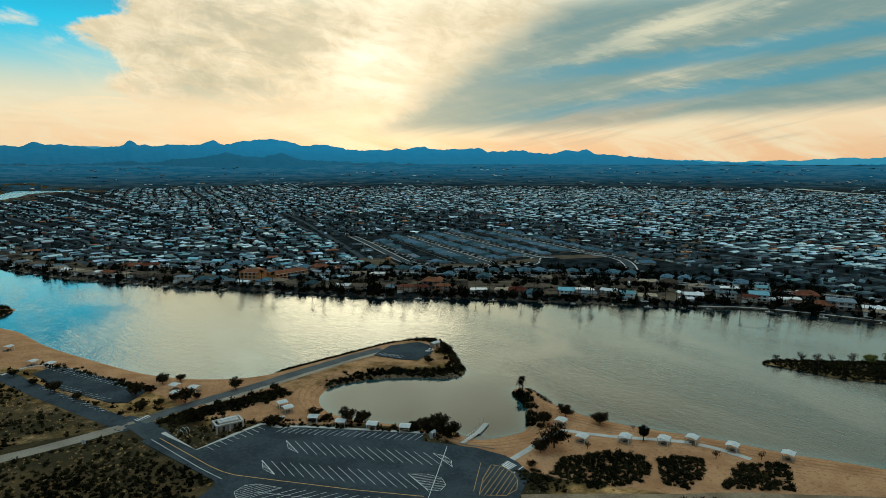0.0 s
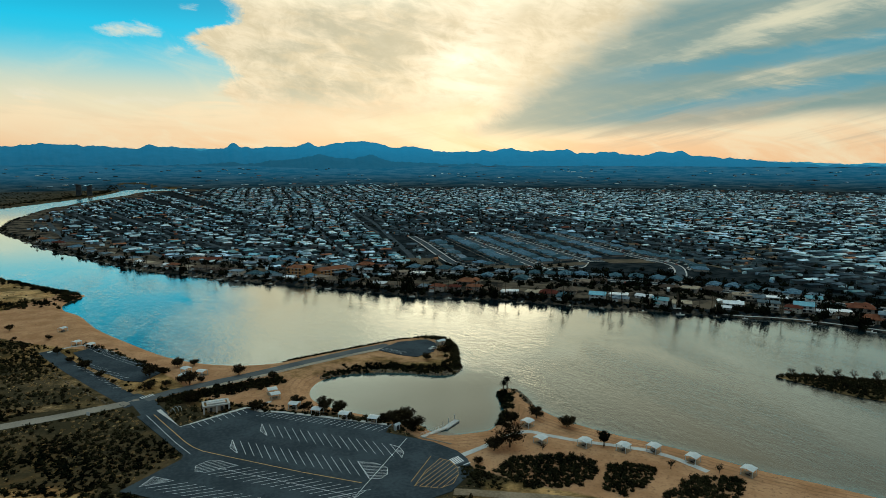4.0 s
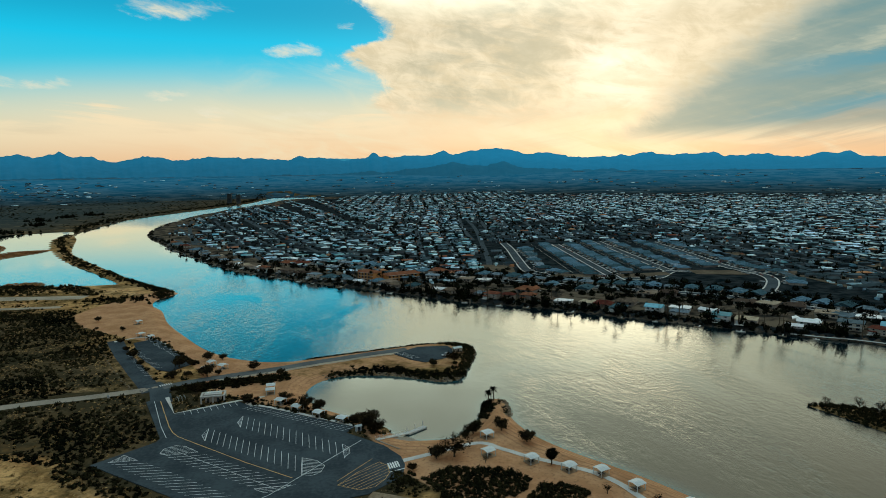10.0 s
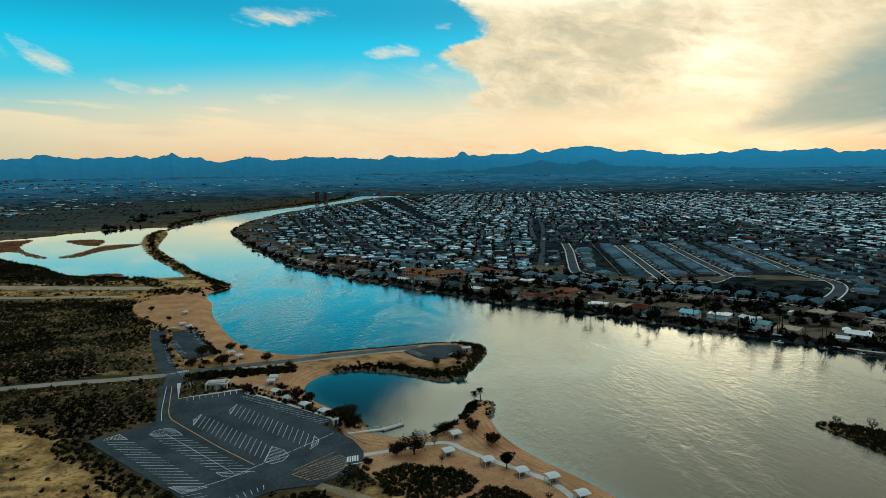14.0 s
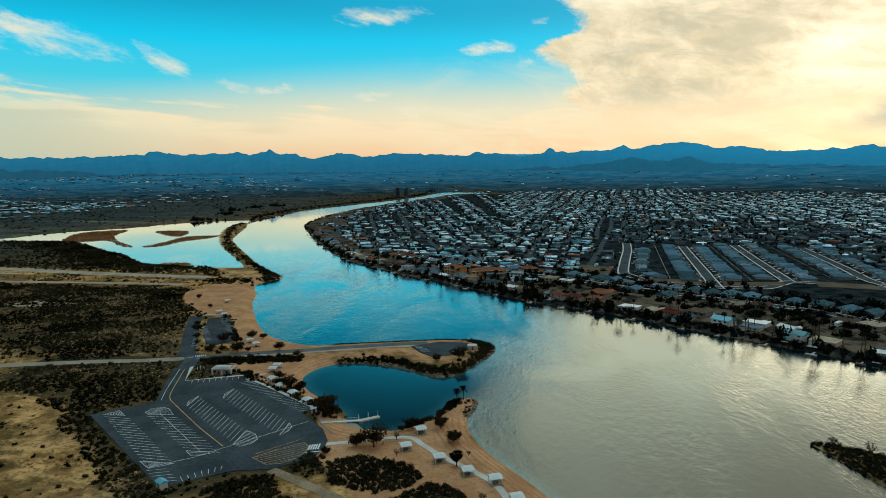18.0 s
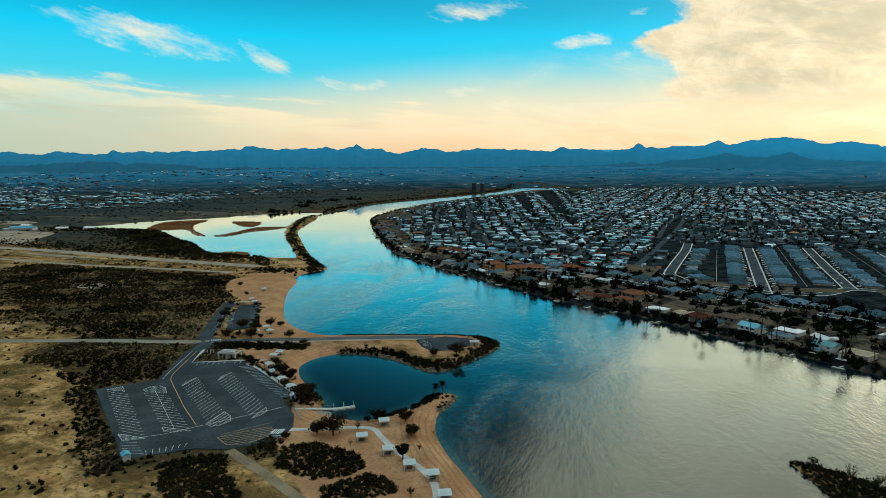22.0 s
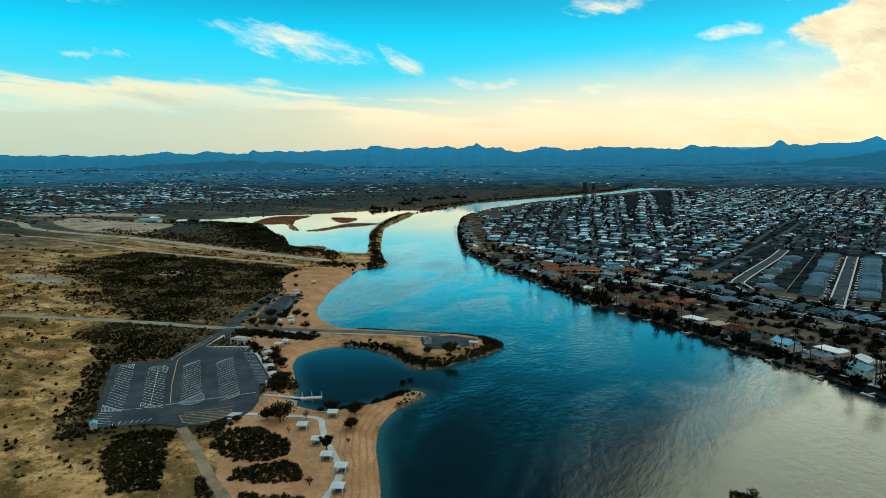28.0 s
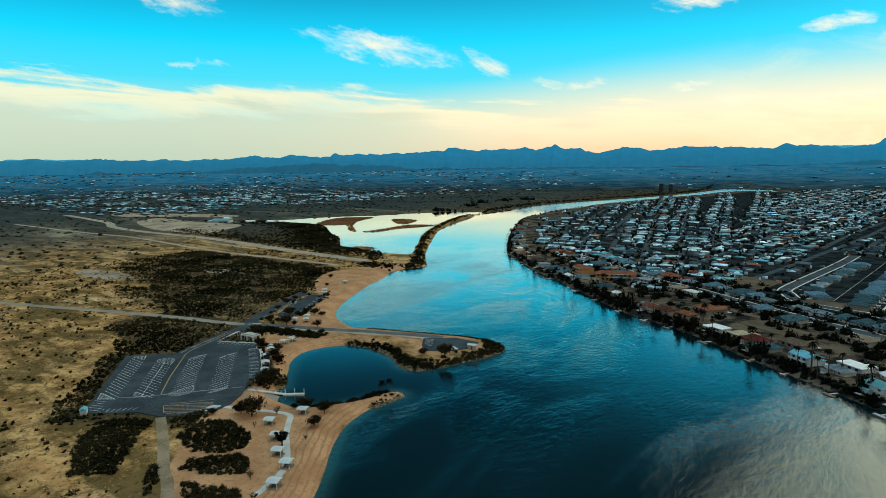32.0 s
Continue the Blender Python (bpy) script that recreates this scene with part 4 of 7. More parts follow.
for k in range(9):
    s = k / 8
    a = (-28 + 12 * s, -9 + 19.5 * s)
    lots(a, (a[0] + 4.3, a[1] - 2.6))
lots((62.9, 3), (61.0, -46.8), width=0.22)
lots((61.0, -46.8), (57, -61.5), width=0.22)
for a, b in zip(((-49.4, -4.7), (-19.1, -23.6), (-12.5, -27.0), (-7.2, -28.7), (2.9, -29.8), (35.7, -33)), ((-19.1, -23.6), (-12.5, -27.0), (-7.2, -28.7), (2.9, -29.8), (35.7, -33), (59.8, -34.2))):
    lots(a, b, width=0.3, key="yellow")
for a, b in zip(((-51.8, -6.3), (-21.9, -25.4)), ((-21.9, -25.4), (-10.3, -31.9))):
    lots(a, b, width=0.22)


def hatch(outline, along, gap, key="white", width=0.14):
    """A painted island: its outline, and bars that run the way 'along' across it."""
    p = [Vector(q) for q in outline]
    for a, b in zip(p, p[1:] + p[:1]):
        lots(a, b, key=key, width=0.16)
    d = Vector(along).normalized()
    n = Vector((-d.y, d.x))
    s = [q.dot(n) for q in p]
    at = min(s) + gap
    while at < max(s) - 0.2:
        cuts = []
        for a, b in zip(p, p[1:] + p[:1]):
            sa, sb = a.dot(n), b.dot(n)
            if (sa - at) * (sb - at) < 0:
                cuts.append((a + (b - a) * ((at - sa) / (sb - sa))).dot(d))
        cuts.sort()
        for c0, c1 in zip(cuts[::2], cuts[1::2]):
            lots(d * c0 + n * at, d * c1 + n * at, key=key, width=width)
        at += gap


hatch([(0.4, -0.2), (3.6, -6.6), (8.7, -9.9)], (1, 0.5), 1.0)
hatch([(-2.2, -17.2), (0.8, -23.3), (6.2, -26.6)], (1, 0.5), 1.0)
hatch([(58.4, -3.7), (62.6, -4.8), (65.8, -8.5), (66.6, -13.0)], (1, 0.35), 1.0)
hatch([(52.1, -20.3), (58.5, -19.5), (64.0, -21.4), (66.0, -26), (64.8, -29.6), (60.9, -30.8)], (1, 0.35), 1.1)
hatch([(0.1, -42.9), (-2.2, -39.5), (-0.5, -35), (3.5, -33.6), (12.3, -35), (4.1, -42.6)], (1, 0.8), 1.2)
hatch([(53.6, -46.3), (58.5, -46.6), (61.5, -43.5), (63.0, -38.3)], (1, 0.8), 1.2)
hatch([(-10.8, -57.2), (-11.2, -50.2), (-2.6, -50.6)], (1, 0.15), 0.7)
hatch([(49.3, -62.2), (58, -62.0), (60.5, -54.3)], (1, 0.75), 0.8)
hatch([(77.5, -31.0), (78.0, -20), (80.3, -9.8), (84.8, -10.7), (88.4, -15), (89.8, -19.8), (89.6, -26), (86.2, -30.2)], (0.3, 1), 1.7, key="yellow")
lots((75.5, -29), (76.5, -9), key="yellow")
for k in range(5):
    s = k / 5
    lots((83.9 + 2.4 * s, -9.3 + 4.0 * s), (87.0 + 2.8 * s, -12.4 + 3.6 * s), width=0.62)
lots((88.4, -14.6), (91.6, -9.6), width=0.5)

# ---- plants ----
def blobs(count, sub, rough, flat, seed):
    """Ragged low clumps of leaf masses, base at 0, about one across."""
    r = np.random.default_rng(seed)
    out = []
    for _ in range(count):
        bm = bmesh.new()
        bmesh.ops.create_icosphere(bm, subdivisions=sub, radius=0.5)
        v = np.array([p.co[:] for p in bm.verts])
        f = np.array([[q.index for q in face.verts] for face in bm.faces])
        bm.free()
        k = r.normal(0, 1, (4, 3)) * 4
        wobble = sum(np.sin(v @ k[j] * 2 + j) for j in range(4)) * 0.06
        v = v * (1 + wobble + r.uniform(-rough, rough, len(v)))[:, None]
        v[:, 2] = np.maximum(v[:, 2] * flat + 0.36 * flat, -0.05)
        out.append((v, f))
    return out


def scatter(name, spots, size, shapes, material, label, category, seed, tall=1.0, parent=None):
    r = np.random.default_rng(seed)
    n = len(spots)
    s = np.stack([size * r.uniform(0.8, 1.3, n), size * r.uniform(0.8, 1.3, n), size * tall * r.uniform(0.7, 1.25, n)], 1)
    v, f = stamp(shapes, spots, r.uniform(0, 6.3, n), s, r.integers(0, len(shapes), n))
    ob = soup(name, v, f, material, parent)
    if not parent:
        tagged(ob, label, category, kind="stuff")
    return ob


def stamp(shapes, spots, turns, sizes, pick):
    """Joins many copies of small shapes into arrays: shapes are (verts, faces), sizes are xyz."""
    vs, fs, base = [], [], 0
    for i in range(len(shapes)):
        sel = np.nonzero(pick == i)[0]
        if not len(sel):
            continue
        v, f = shapes[i]
        s = v[None] * sizes[sel][:, None, :]
        c, n = np.cos(turns[sel])[:, None], np.sin(turns[sel])[:, None]
        x, y = s[..., 0] * c - s[..., 1] * n, s[..., 0] * n + s[..., 1] * c
        w = np.stack([x, y, s[..., 2]], 2) + spots[sel][:, None, :]
        vs.append(w.reshape(-1, 3))
        fs.append((f[None] + (np.arange(len(sel)) * len(v))[:, None, None] + base).reshape(-1, f.shape[1]))
        base += len(sel) * len(v)
    return np.concatenate(vs), np.concatenate(fs)


def tufts(count, sprays, seed, flat, spray=0.17, core=0.72):
    """Ragged bushes: a small dense heart with many loose leaf sprays round it."""
    r = np.random.default_rng(seed)
    out = []
    for v, f in blobs(count, 1, 0.25, flat, seed + 1):
        vs, fs = [v * core], [f]
        n = len(v)
        d = r.normal(0, 1, (sprays, 3))
        d /= np.linalg.norm(d, axis=1)[:, None]
        d[:, 2] = np.abs(d[:, 2])
        c = d * (0.5 * r.uniform(0.45, 1.12, (sprays, 1))) * np.array([1, 1, flat * 1.7])
        for k in range(sprays):
            t = c[k] + r.normal(0, spray * 0.6, (3, 3)) + np.array([(0, 0, 0), (0, 0, 0), (0, 0, spray * 0.8)])
            t[:, 2] = np.maximum(t[:, 2], -0.03)
            vs.append(t)
            fs.append(np.array([[n, n + 1, n + 2]]))
            n += 3
        out.append((np.concatenate(vs), np.concatenate(fs)))
    return out


BUSHES = tufts(8, 60, 3, 0.75)
SMALL = tufts(6, 26, 4, 0.85, 0.24)
STONES = blobs(6, 1, 0.25, 0.85, 4)
GRASS = tufts(6, 22, 6, 0.9, 0.26, 0.35)
ROADS_FREE = [(np.array([(-52, 43), (-110, 26), (-155, 11), (-205, -7), (-255, -26), (-420, -90)]), 5.5), (np.array([(-50, 44), (-4, 65), (30, 80), (76, 97)]), 5.5), (np.array([(-200, 300), (-373, 309), (-623, 329), (-946, 337), (-1300, 410)]), 10), (np.array([(-200, 259), (-386, 250), (-714, 268), (-1200, 250)]), 6), (np.array([(59, -76), (83, -87), (127, -108), (200, -150)]), 3.6), (np.array([(-53, 36), (-58, 46), (-66, 56), (-78, 76), (-93, 103), (-114, 142)]), 5.5), (np.array([(-46.5, 31), (-51.5, 43), (-58, 50)]), 7.0)]


def free_land(px, py, sand_limit=0.4):
    ok = ~inside(px, py, RIVER) & ~inside(px, py, LAGOON) & ~inside(px, py, LOT) & ~inside(px, py, np.array(UPPER_LOT)) & ~town_at(px, py)
    ok &= line_distance(px, py, LOT, True) > 1.2
    ok &= (sand_at(px, py) < sand_limit) & ~inside(px, py, POINT_DIRT)
    for line, wide in ROADS_FREE:
        ok &= line_distance(px, py, line) > wide
    return ok


def on_land(px, py, sink=0.1):
    return np.stack([px, py, ground_z(px, py) - sink], 1)


def jitter(x0, x1, y0, y1, gap, seed):
    r = np.random.default_rng(seed)
    px, py = np.meshgrid(np.arange(x0, x1, gap), np.arange(y0, y1, gap))
    return px.ravel() + r.uniform(-gap, gap, px.size) * 0.6, py.ravel() + r.uniform(-gap, gap, px.size) * 0.6, r


# scrub round the park: thick and dark inland of the road and by the lot, thin over the dry grass
px, py, r = jitter(-460, 160, -200, 330, 1.8, 11)
near_lot = line_distance(px, py, LOT, True)
edge = line_distance(px, py, DARK_SCRUB, True) * np.where(inside(px, py, DARK_SCRUB), 1, -1) + 60 * (wave(px, py, 30.0, 9.0) - 0.5)
thick = np.clip(0.45 + edge / 45, 0, 0.85)
west = (py > -60 - 0.3 * px) & (py < 40) & (px < -20)
thick = np.maximum(thick, np.where(west & (px > -130), 0.8, 0.07))
thick = np.maximum(thick, np.where(near_lot < 13, 0.85, 0.0))
thick *= np.clip((wave(px, py, 17.0, 1.0) - 0.22) * 2.6, 0.06, 1.1)
ok = (r.random(len(px)) < thick) & free_land(px, py)
px, py = px[ok], py[ok]
size = r.uniform(0.8, 2.6, len(px)) * (0.75 + 0.5 * wave(px, py, 25.0, 8.0))
scatter("scrub", on_land(px, py), size, SMALL + BUSHES[:2], BUSH, "dark desert scrub bushes covering the flats", "scrub", 21, 0.8)
# dry grass clumps between them
px, py, r = jitter(-420, 120, -200, 300, 1.9, 12)
ok = (r.random(len(px)) < 0.55 * np.clip((wave(px, py, 11.0, 5.0) - 0.25) * 2.2, 0, 1)) & free_land(px, py)
px, py = px[ok], py[ok]
scatter("dry_grass", on_land(px, py), r.uniform(0.6, 1.6, len(px)), GRASS, DRY_BUSH, "yellow-brown dry grass and low brush", "grass", 22, 0.5)
# wide thickets standing in the sand by the picnic shelters
THICKETS = [np.array(t) for t in ([(76, -66), (88, -60), (104, -62), (115, -69), (112, -78), (104, -85), (84, -82)], [(118, -75), (128, -77), (134, -82), (127, -89), (112, -96), (106, -90)], [(122, -100), (141, -91), (158, -97), (143, -112)], [(98, -92), (112, -100), (120, -112), (104, -104)], [(66, -60), (74, -62), (76, -72), (64, -70)], [(42, -92), (58, -79), (72, -92), (98, -112), (84, -122), (56, -108)])]
px, py, r = jitter(30, 170, -125, -50, 1.35, 13)
ok = np.zeros(len(px), bool)
for t in THICKETS:
    ok |= inside(px, py, t)
ok &= (r.random(len(px)) < 0.85) & (line_distance(px, py, ROADS_FREE[4][0]) > 2.8)
scatter("thicket", on_land(px[ok], py[ok]), r.uniform(1.2, 2.7, ok.sum()), BUSHES, BUSH, "dense dark thickets standing in pale sand", "bushes", 23, 0.85)


def along(line, width, count, seed):
    r = np.random.default_rng(seed)
    p = curve(line, 8)
    i = r.integers(0, len(p), count)
    q = p[i] + r.normal(0, width / 2.2, (count, 2))
    return q[:, 0], q[:, 1], r


# hedges and bank growth
for k, (line, width, count, lo, hi) in enumerate((
        ([(-38, 40), (-30, 42), (-18, 46), (-6, 48), (8, 53)], 6, 460, 1.8, 3.6),
        ([(-97, 150), (-75, 126), (-57, 98), (-46, 84)], 3, 110, 1.2, 2.6),
        ([(18, 90), (40, 97), (62, 104), (84, 111), (104, 111)], 2.5, 420, 1.0, 2.2),
        ([(34, 58), (52, 62), (68, 60), (80, 54), (93, 48), (104, 52)], 4, 420, 1.0, 2.8),
        ([(104, 52), (109, 64), (113, 78), (115, 92), (112, 104), (104, 109)], 7, 420, 1.2, 3.2),
        ([(96, -22), (101, -13), (107, -2), (111, 7)], 5, 260, 1.2, 3.6),
        ([(47, -9), (55, -18), (60, -24)], 4, 34, 1.4, 3.0),
        ([(-2, 19), (16, 14), (34, 4)], 3, 60, 1.0, 2.4),
        ([(118, 10), (119, 0), (118, -6)], 3, 30, 0.8, 1.8),
        ([(-140, 300), (-142, 318), (-165, 345), (-212, 402), (-282, 490), (-350, 580), (-430, 720), (-500, 860), (-560, 1040)], 9, 800, 1.5, 4.0),
        ([(-560, 1040), (-600, 1300), (-570, 1600), (-515, 1860), (-478, 2120), (-482, 2420), (-520, 2700)], 26, 520, 3.0, 7.0),
        ([(-150, 285), (-190, 285), (-230, 340), (-270, 360), (-360, 370)], 14, 330, 1.5, 4.0),
        ([(-300, 365), (-420, 410), (-520, 480), (-640, 560), (-800, 560)], 60, 3600, 1.8, 4.2),
        ([(-260, 330), (-420, 350), (-600, 360), (-760, 380)], 34, 1100, 1.4, 3.4))):
    px, py, r = along(line, width, count, 40 + k)
    ok = ~inside(px, py, RIVER) & ~inside(px, py, LAGOON) & ~inside(px, py, LOT)
    for road, wide in ROADS_FREE[:3]:
        ok &= line_distance(px, py, road) > wide
    px, py = px[ok], py[ok]
    scatter("bank_bushes", on_land(px, py, 0.2), r.uniform(lo, hi, len(px)), BUSHES, BUSH, "dark bushes growing along the bank", "bushes", 60 + k, 0.9)
# riprap on the point
px, py, r = along([(32, 57), (50, 60), (66, 57), (80, 51), (93, 44), (104, 49), (111, 70), (117, 90), (116, 104)], 3.0, 900, 71)
scatter("riprap", on_land(px, py, 0.15), r.uniform(0.4, 1.3, len(px)), STONES, ROCK, "broken brown rock lining the bank of the point", "rocks", 72, 0.8)
px, py, r = along([(121, 12), (121, 0), (119, -8)], 2.5, 160, 73)
scatter("riprap", on_land(px, py, 0.1), r.uniform(0.4, 1.2, len(px)), STONES, ROCK, "broken brown rock at the end of the sand spit", "rocks", 74, 0.8)
# reeds in the lagoon
for k, patch in enumerate(REEDS):
    lo, hi = patch.min(0), patch.max(0)
    px, py, r = jitter(lo[0], hi[0], lo[1], hi[1], 3.5, 80 + k)
    ok = inside(px, py, patch)
    scatter("reeds", on_land(px[ok], py[ok]), r.uniform(2.0, 4.0, ok.sum()), GRASS, REED, "red-brown reed bed standing in the lagoon", "reeds", 84 + k, 0.35)
# the low island in the river
lo, hi = ISLAND.min(0), ISLAND.max(0)
px, py, r = jitter(lo[0], hi[0], lo[1], hi[1], 1.5, 90)
ok = inside(px, py, ISLAND)
scatter("island_bushes", on_land(px[ok], py[ok]), r.uniform(1.0, 2.6, ok.sum()), BUSHES, BUSH, "dark bushes on the low river island", "bushes", 91, 1.0)
# thin far scrub on the open flats west and beyond the lagoon
px, py, r = jitter(-2400, -250, -300, 2600, 17, 92)
ok = (r.random(len(px)) < 0.55 * np.clip((wave(px, py, 130.0, 3.0) - 0.30) * 2.5, 0.05, 1)) & free_land(px, py)
scatter("far_scrub", on_land(px[ok], py[ok], 0.4), r.uniform(3.0, 8.0, ok.sum()), SMALL, BUSH, "distant scrub on the desert flats", "scrub", 93, 0.45)


def tree(name, height, wide, seed, label, leafy=1.0, leaf=None, lean=0.0):
    """Trunk with forked limbs, and a crown of many small leaf sprays with gaps."""
    r = random.Random(seed)
    top = new(name)
    tagged(top, label, "tree")
    bm = bmesh.new()
    fork = Vector((lean, 0, height * 0.2))
    rod(bm, (0, 0, -0.3), fork, 0.05 * height, 0.032 * height, 7)
    tips = []
    for k in range(6):
        a = k * math.tau / 6 + r.uniform(-0.4, 0.4)
        reach = wide * 0.5 * r.uniform(0.45, 0.85)
        mid = fork + Vector((math.cos(a) * reach * 0.5, math.sin(a) * reach * 0.5, height * r.uniform(0.18, 0.30)))
        end = mid + Vector((math.cos(a + r.uniform(-0.5, 0.5)) * reach * 0.6, math.sin(a + r.uniform(-0.5, 0.5)) * reach * 0.6, height * r.uniform(0.12, 0.32)))
        rod(bm, fork, mid, 0.024 * height, 0.016 * height, 5)
        rod(bm, mid, end, 0.016 * height, 0.006 * height, 5)
        tips += [mid, end, (mid + end) / 2]
        if leafy < 0.5:
            for _ in range(5):
                tip = end + Vector((r.uniform(-1, 1), r.uniform(-1, 1), r.uniform(0.1, 1))) * wide * 0.17
                rod(bm, mid.lerp(end, r.uniform(0.3, 1.0)), tip, 0.007 * height, 0.003 * height, 4)
    part("trunk", bm, BARK, top)
    bm = bmesh.new()
    for p in tips + [Vector((lean, 0, height * 0.8))]:
        for _ in range(int(85 * leafy)):
            d = Vector((r.gauss(0, 1), r.gauss(0, 1), r.gauss(0, 0.62))) * wide * 0.105
            c = p + d
            s = wide * r.uniform(0.022, 0.046)
            u = Vector((r.gauss(0, 1), r.gauss(0, 1), r.gauss(0, 1))).normalized()
            w = u.orthogonal().normalized()
            bm.faces.new([bm.verts.new(c + u * s * 1.5), bm.verts.new(c + w * s), bm.verts.new(c - u * s * 1.2), bm.verts.new(c - w * s)])
    if leafy > 0:
        part("crown", bm, leaf or LEAF, top)
    else:
        bm.free()
    return top


def palm(name, height, seed, label):
    r = random.Random(seed)
    top = new(name)
    tagged(top, label, "palm")
    bm = bmesh.new()
    p = Vector((0, 0, -0.3))
    for k in range(5):
        q = Vector((0.04 * k * k * 0.3, 0, height * (k + 1) / 5))
        rod(bm, p, q, 0.30 - 0.025 * k, 0.275 - 0.025 * k, 7)
        p = q
    part("trunk", bm, BARK, top)
    bm = bmesh.new()
    for k in range(30):
        a, rise = k * 2.4 + r.uniform(-0.2, 0.2), r.uniform(-0.9, 1.2)
        out = Vector((math.cos(a), math.sin(a), 0))
        side = Vector((-math.sin(a), math.cos(a), 0))
        last = None
        for j in range(5):
            s = j / 4
            c = p + out * (2.3 * s * math.cos(rise * 0.6)) + Vector((0, 0, 2.0 * s * math.sin(rise) - 1.5 * s * s))
            w = 0.34 * math.sin(math.pi * min(s + 0.18, 1.0)) + 0.02
            now = [bm.verts.new(c - side * w - Vector((0, 0, 0.12))), bm.verts.new(c + Vector((0, 0, 0.05))), bm.verts.new(c + side * w - Vector((0, 0, 0.12)))]
            if last:
                bm.faces.new((last[0], last[1], now[1], now[0]))
                bm.faces.new((last[1], last[2], now[2], now[1]))
            last = now
    part("fronds", bm, LEAF, top)
    return top


def stand(thing, x, y, turn=0.0, size=1.0, sink=0.0, first=None):
    """Places a thing on the land; the first spot takes the original, later ones copies."""
    z = float(ground_z(np.array([x]), np.array([y]))[0]) - sink
    m = pose(x, y, z, 0, 0, turn) @ Matrix.Scale(size, 4)
    if thing.get("set"):
        c = copy_thing(thing, m)
        return c
    thing["set"] = 1
    thing.matrix_basis = m
    return thing


TREES = [tree("mesquite_tree", 5.0, 6.2, 5, "dark spreading mesquite tree on sandy ground", 1.0, BROWN_LEAF), tree("mesquite_tree", 4.4, 5.6, 6, "dark round mesquite tree beside the beach", 1.2, BROWN_LEAF, 0.4), tree("mesquite_tree", 5.6, 6.0, 8, "sparse dark mesquite tree near the picnic shelters", 0.75, BROWN_LEAF)]
BARE = tree("bare_tree", 4.2, 3.6, 9, "small leafless tree standing in sand", 0.12)
SLIM = tree("dense_tree", 7.0, 4.0, 12, "tall dense dark tree beside the footpath", 2.2)
PALM = palm("palm_tree", 6.5, 3, "fan palm on the tip of the sand spit")
r = random.Random(4)
for k, (x, y, s) in enumerate(((-40, 90, 1), (-32, 90, .8), (-52, 77, 1.3), (-50, 58, .9), (-43, 60, .9), (-32, 59, 1), (-36, 63, .8), (-27, 62, .8), (-9, 67, .8), (7, 57, .7), (-96, 116, .9), (-86, 100, .8), (-76, 84, .7), (-68, 72, .6), (-107, 134, .6), (-2, 17, .9), (2, 19, .6), (27, 6, .9), (33, 5, 1.1), (53, -15, 1.4), (57, -18, 1.1), (60, -24, 1.3), (50, -10, 1.0), (112, -29, .8), (120, -41, 1), (83, -52, 1.4), (90, -51, 1.3), (100, -30, 1.1), (74, -60, .8), (85, -18, .0), (-20, 25, .8), (-46, 80, 1.0), (16, 17, .7), (20, 12, .6), (96, -33, .7), (102, 67, 1.1), (90, 62, .8), (-58, 100, .7), (-30, 33, .8), (-128, 150, .6), (-140, 175, .6), (-150, 200, .6), (-120, 170, .6))):
    if s > 0:
        stand(TREES[k % 3], x, y, r.uniform(0, 360), s)
for x, y, s in ((97, -43, 1.0), (110, -70, .8), (138, -84, .9), (152, -92, .9), (101, -57, .7), (128, -52, .6), (266, -14, 1.2), (276, -22, 1.5), (283, -26, 1.4), (290, -30, 1.3), (279, -30, 1.2), (298, -36, 1.6)):
    stand(BARE, x, y, r.uniform(0, 360), s)
stand(SLIM, 125, -61)
stand(PALM, 112, 6.5, 20, 0.95)
stand(PALM, 115, 9.0, 150, 1.0)
ISLAND_TREE = tree("willow_tree", 6.5, 6.5, 15, "yellow-green willow on the river island", 1.1, paint("willow_leaves", (0.10, 0.11, 0.02), (0.20, 0.19, 0.05), 0.3, 0.85, 0, 8, 0, 0.3, 0.1, True))
stand(ISLAND_TREE, 304, -42, 10, 1.0)
stand(ISLAND_TREE, 312, -48, 120, 1.15)

# ---- the town across the river ----
rng = np.random.default_rng(7)

# unit house: walls below, a gabled roof with eaves above
HOUSE_WALL = (np.array([(-.5, -.5, 0), (.5, -.5, 0), (.5, .5, 0), (-.5, .5, 0), (-.5, -.5, .68), (.5, -.5, .68), (.5, .5, .68), (-.5, .5, .68)]), np.array([(0, 1, 5, 4), (1, 2, 6, 5), (2, 3, 7, 6), (3, 0, 4, 7)]))
HOUSE_ROOF = (np.array([(-.54, -.56, .66), (.54, -.56, .66), (.54, .56, .66), (-.54, .56, .66), (-.54, 0, 1), (.54, 0, 1), (-.40, 0, 1), (.40, 0, 1)]), np.array([(0, 1, 5, 4), (2, 3, 4, 5), (0, 4, 3, 3), (1, 2, 5, 5)]))
HIP_ROOF = (np.array([(-.54, -.56, .66), (.54, -.56, .66), (.54, .56, .66), (-.54, .56, .66), (-.22, 0, 1), (.22, 0, 1)]), np.array([(0, 1, 5, 4), (2, 3, 4, 5), (3, 0, 4, 4), (1, 2, 5, 5)]))
FLAT_ROOF = (np.array([(-.52, -.53, .70), (.52, -.53, .70), (.52, .53, .74), (-.52, .53, .74), (-.52, -.53, .76), (.52, -.53, .76), (.52, .53, .80), (-.52, .53, .80)]), np.array([(4, 5, 6, 7), (0, 1, 5, 4), (1, 2, 6, 5), (2, 3, 7, 6), (3, 0, 4, 7)]))


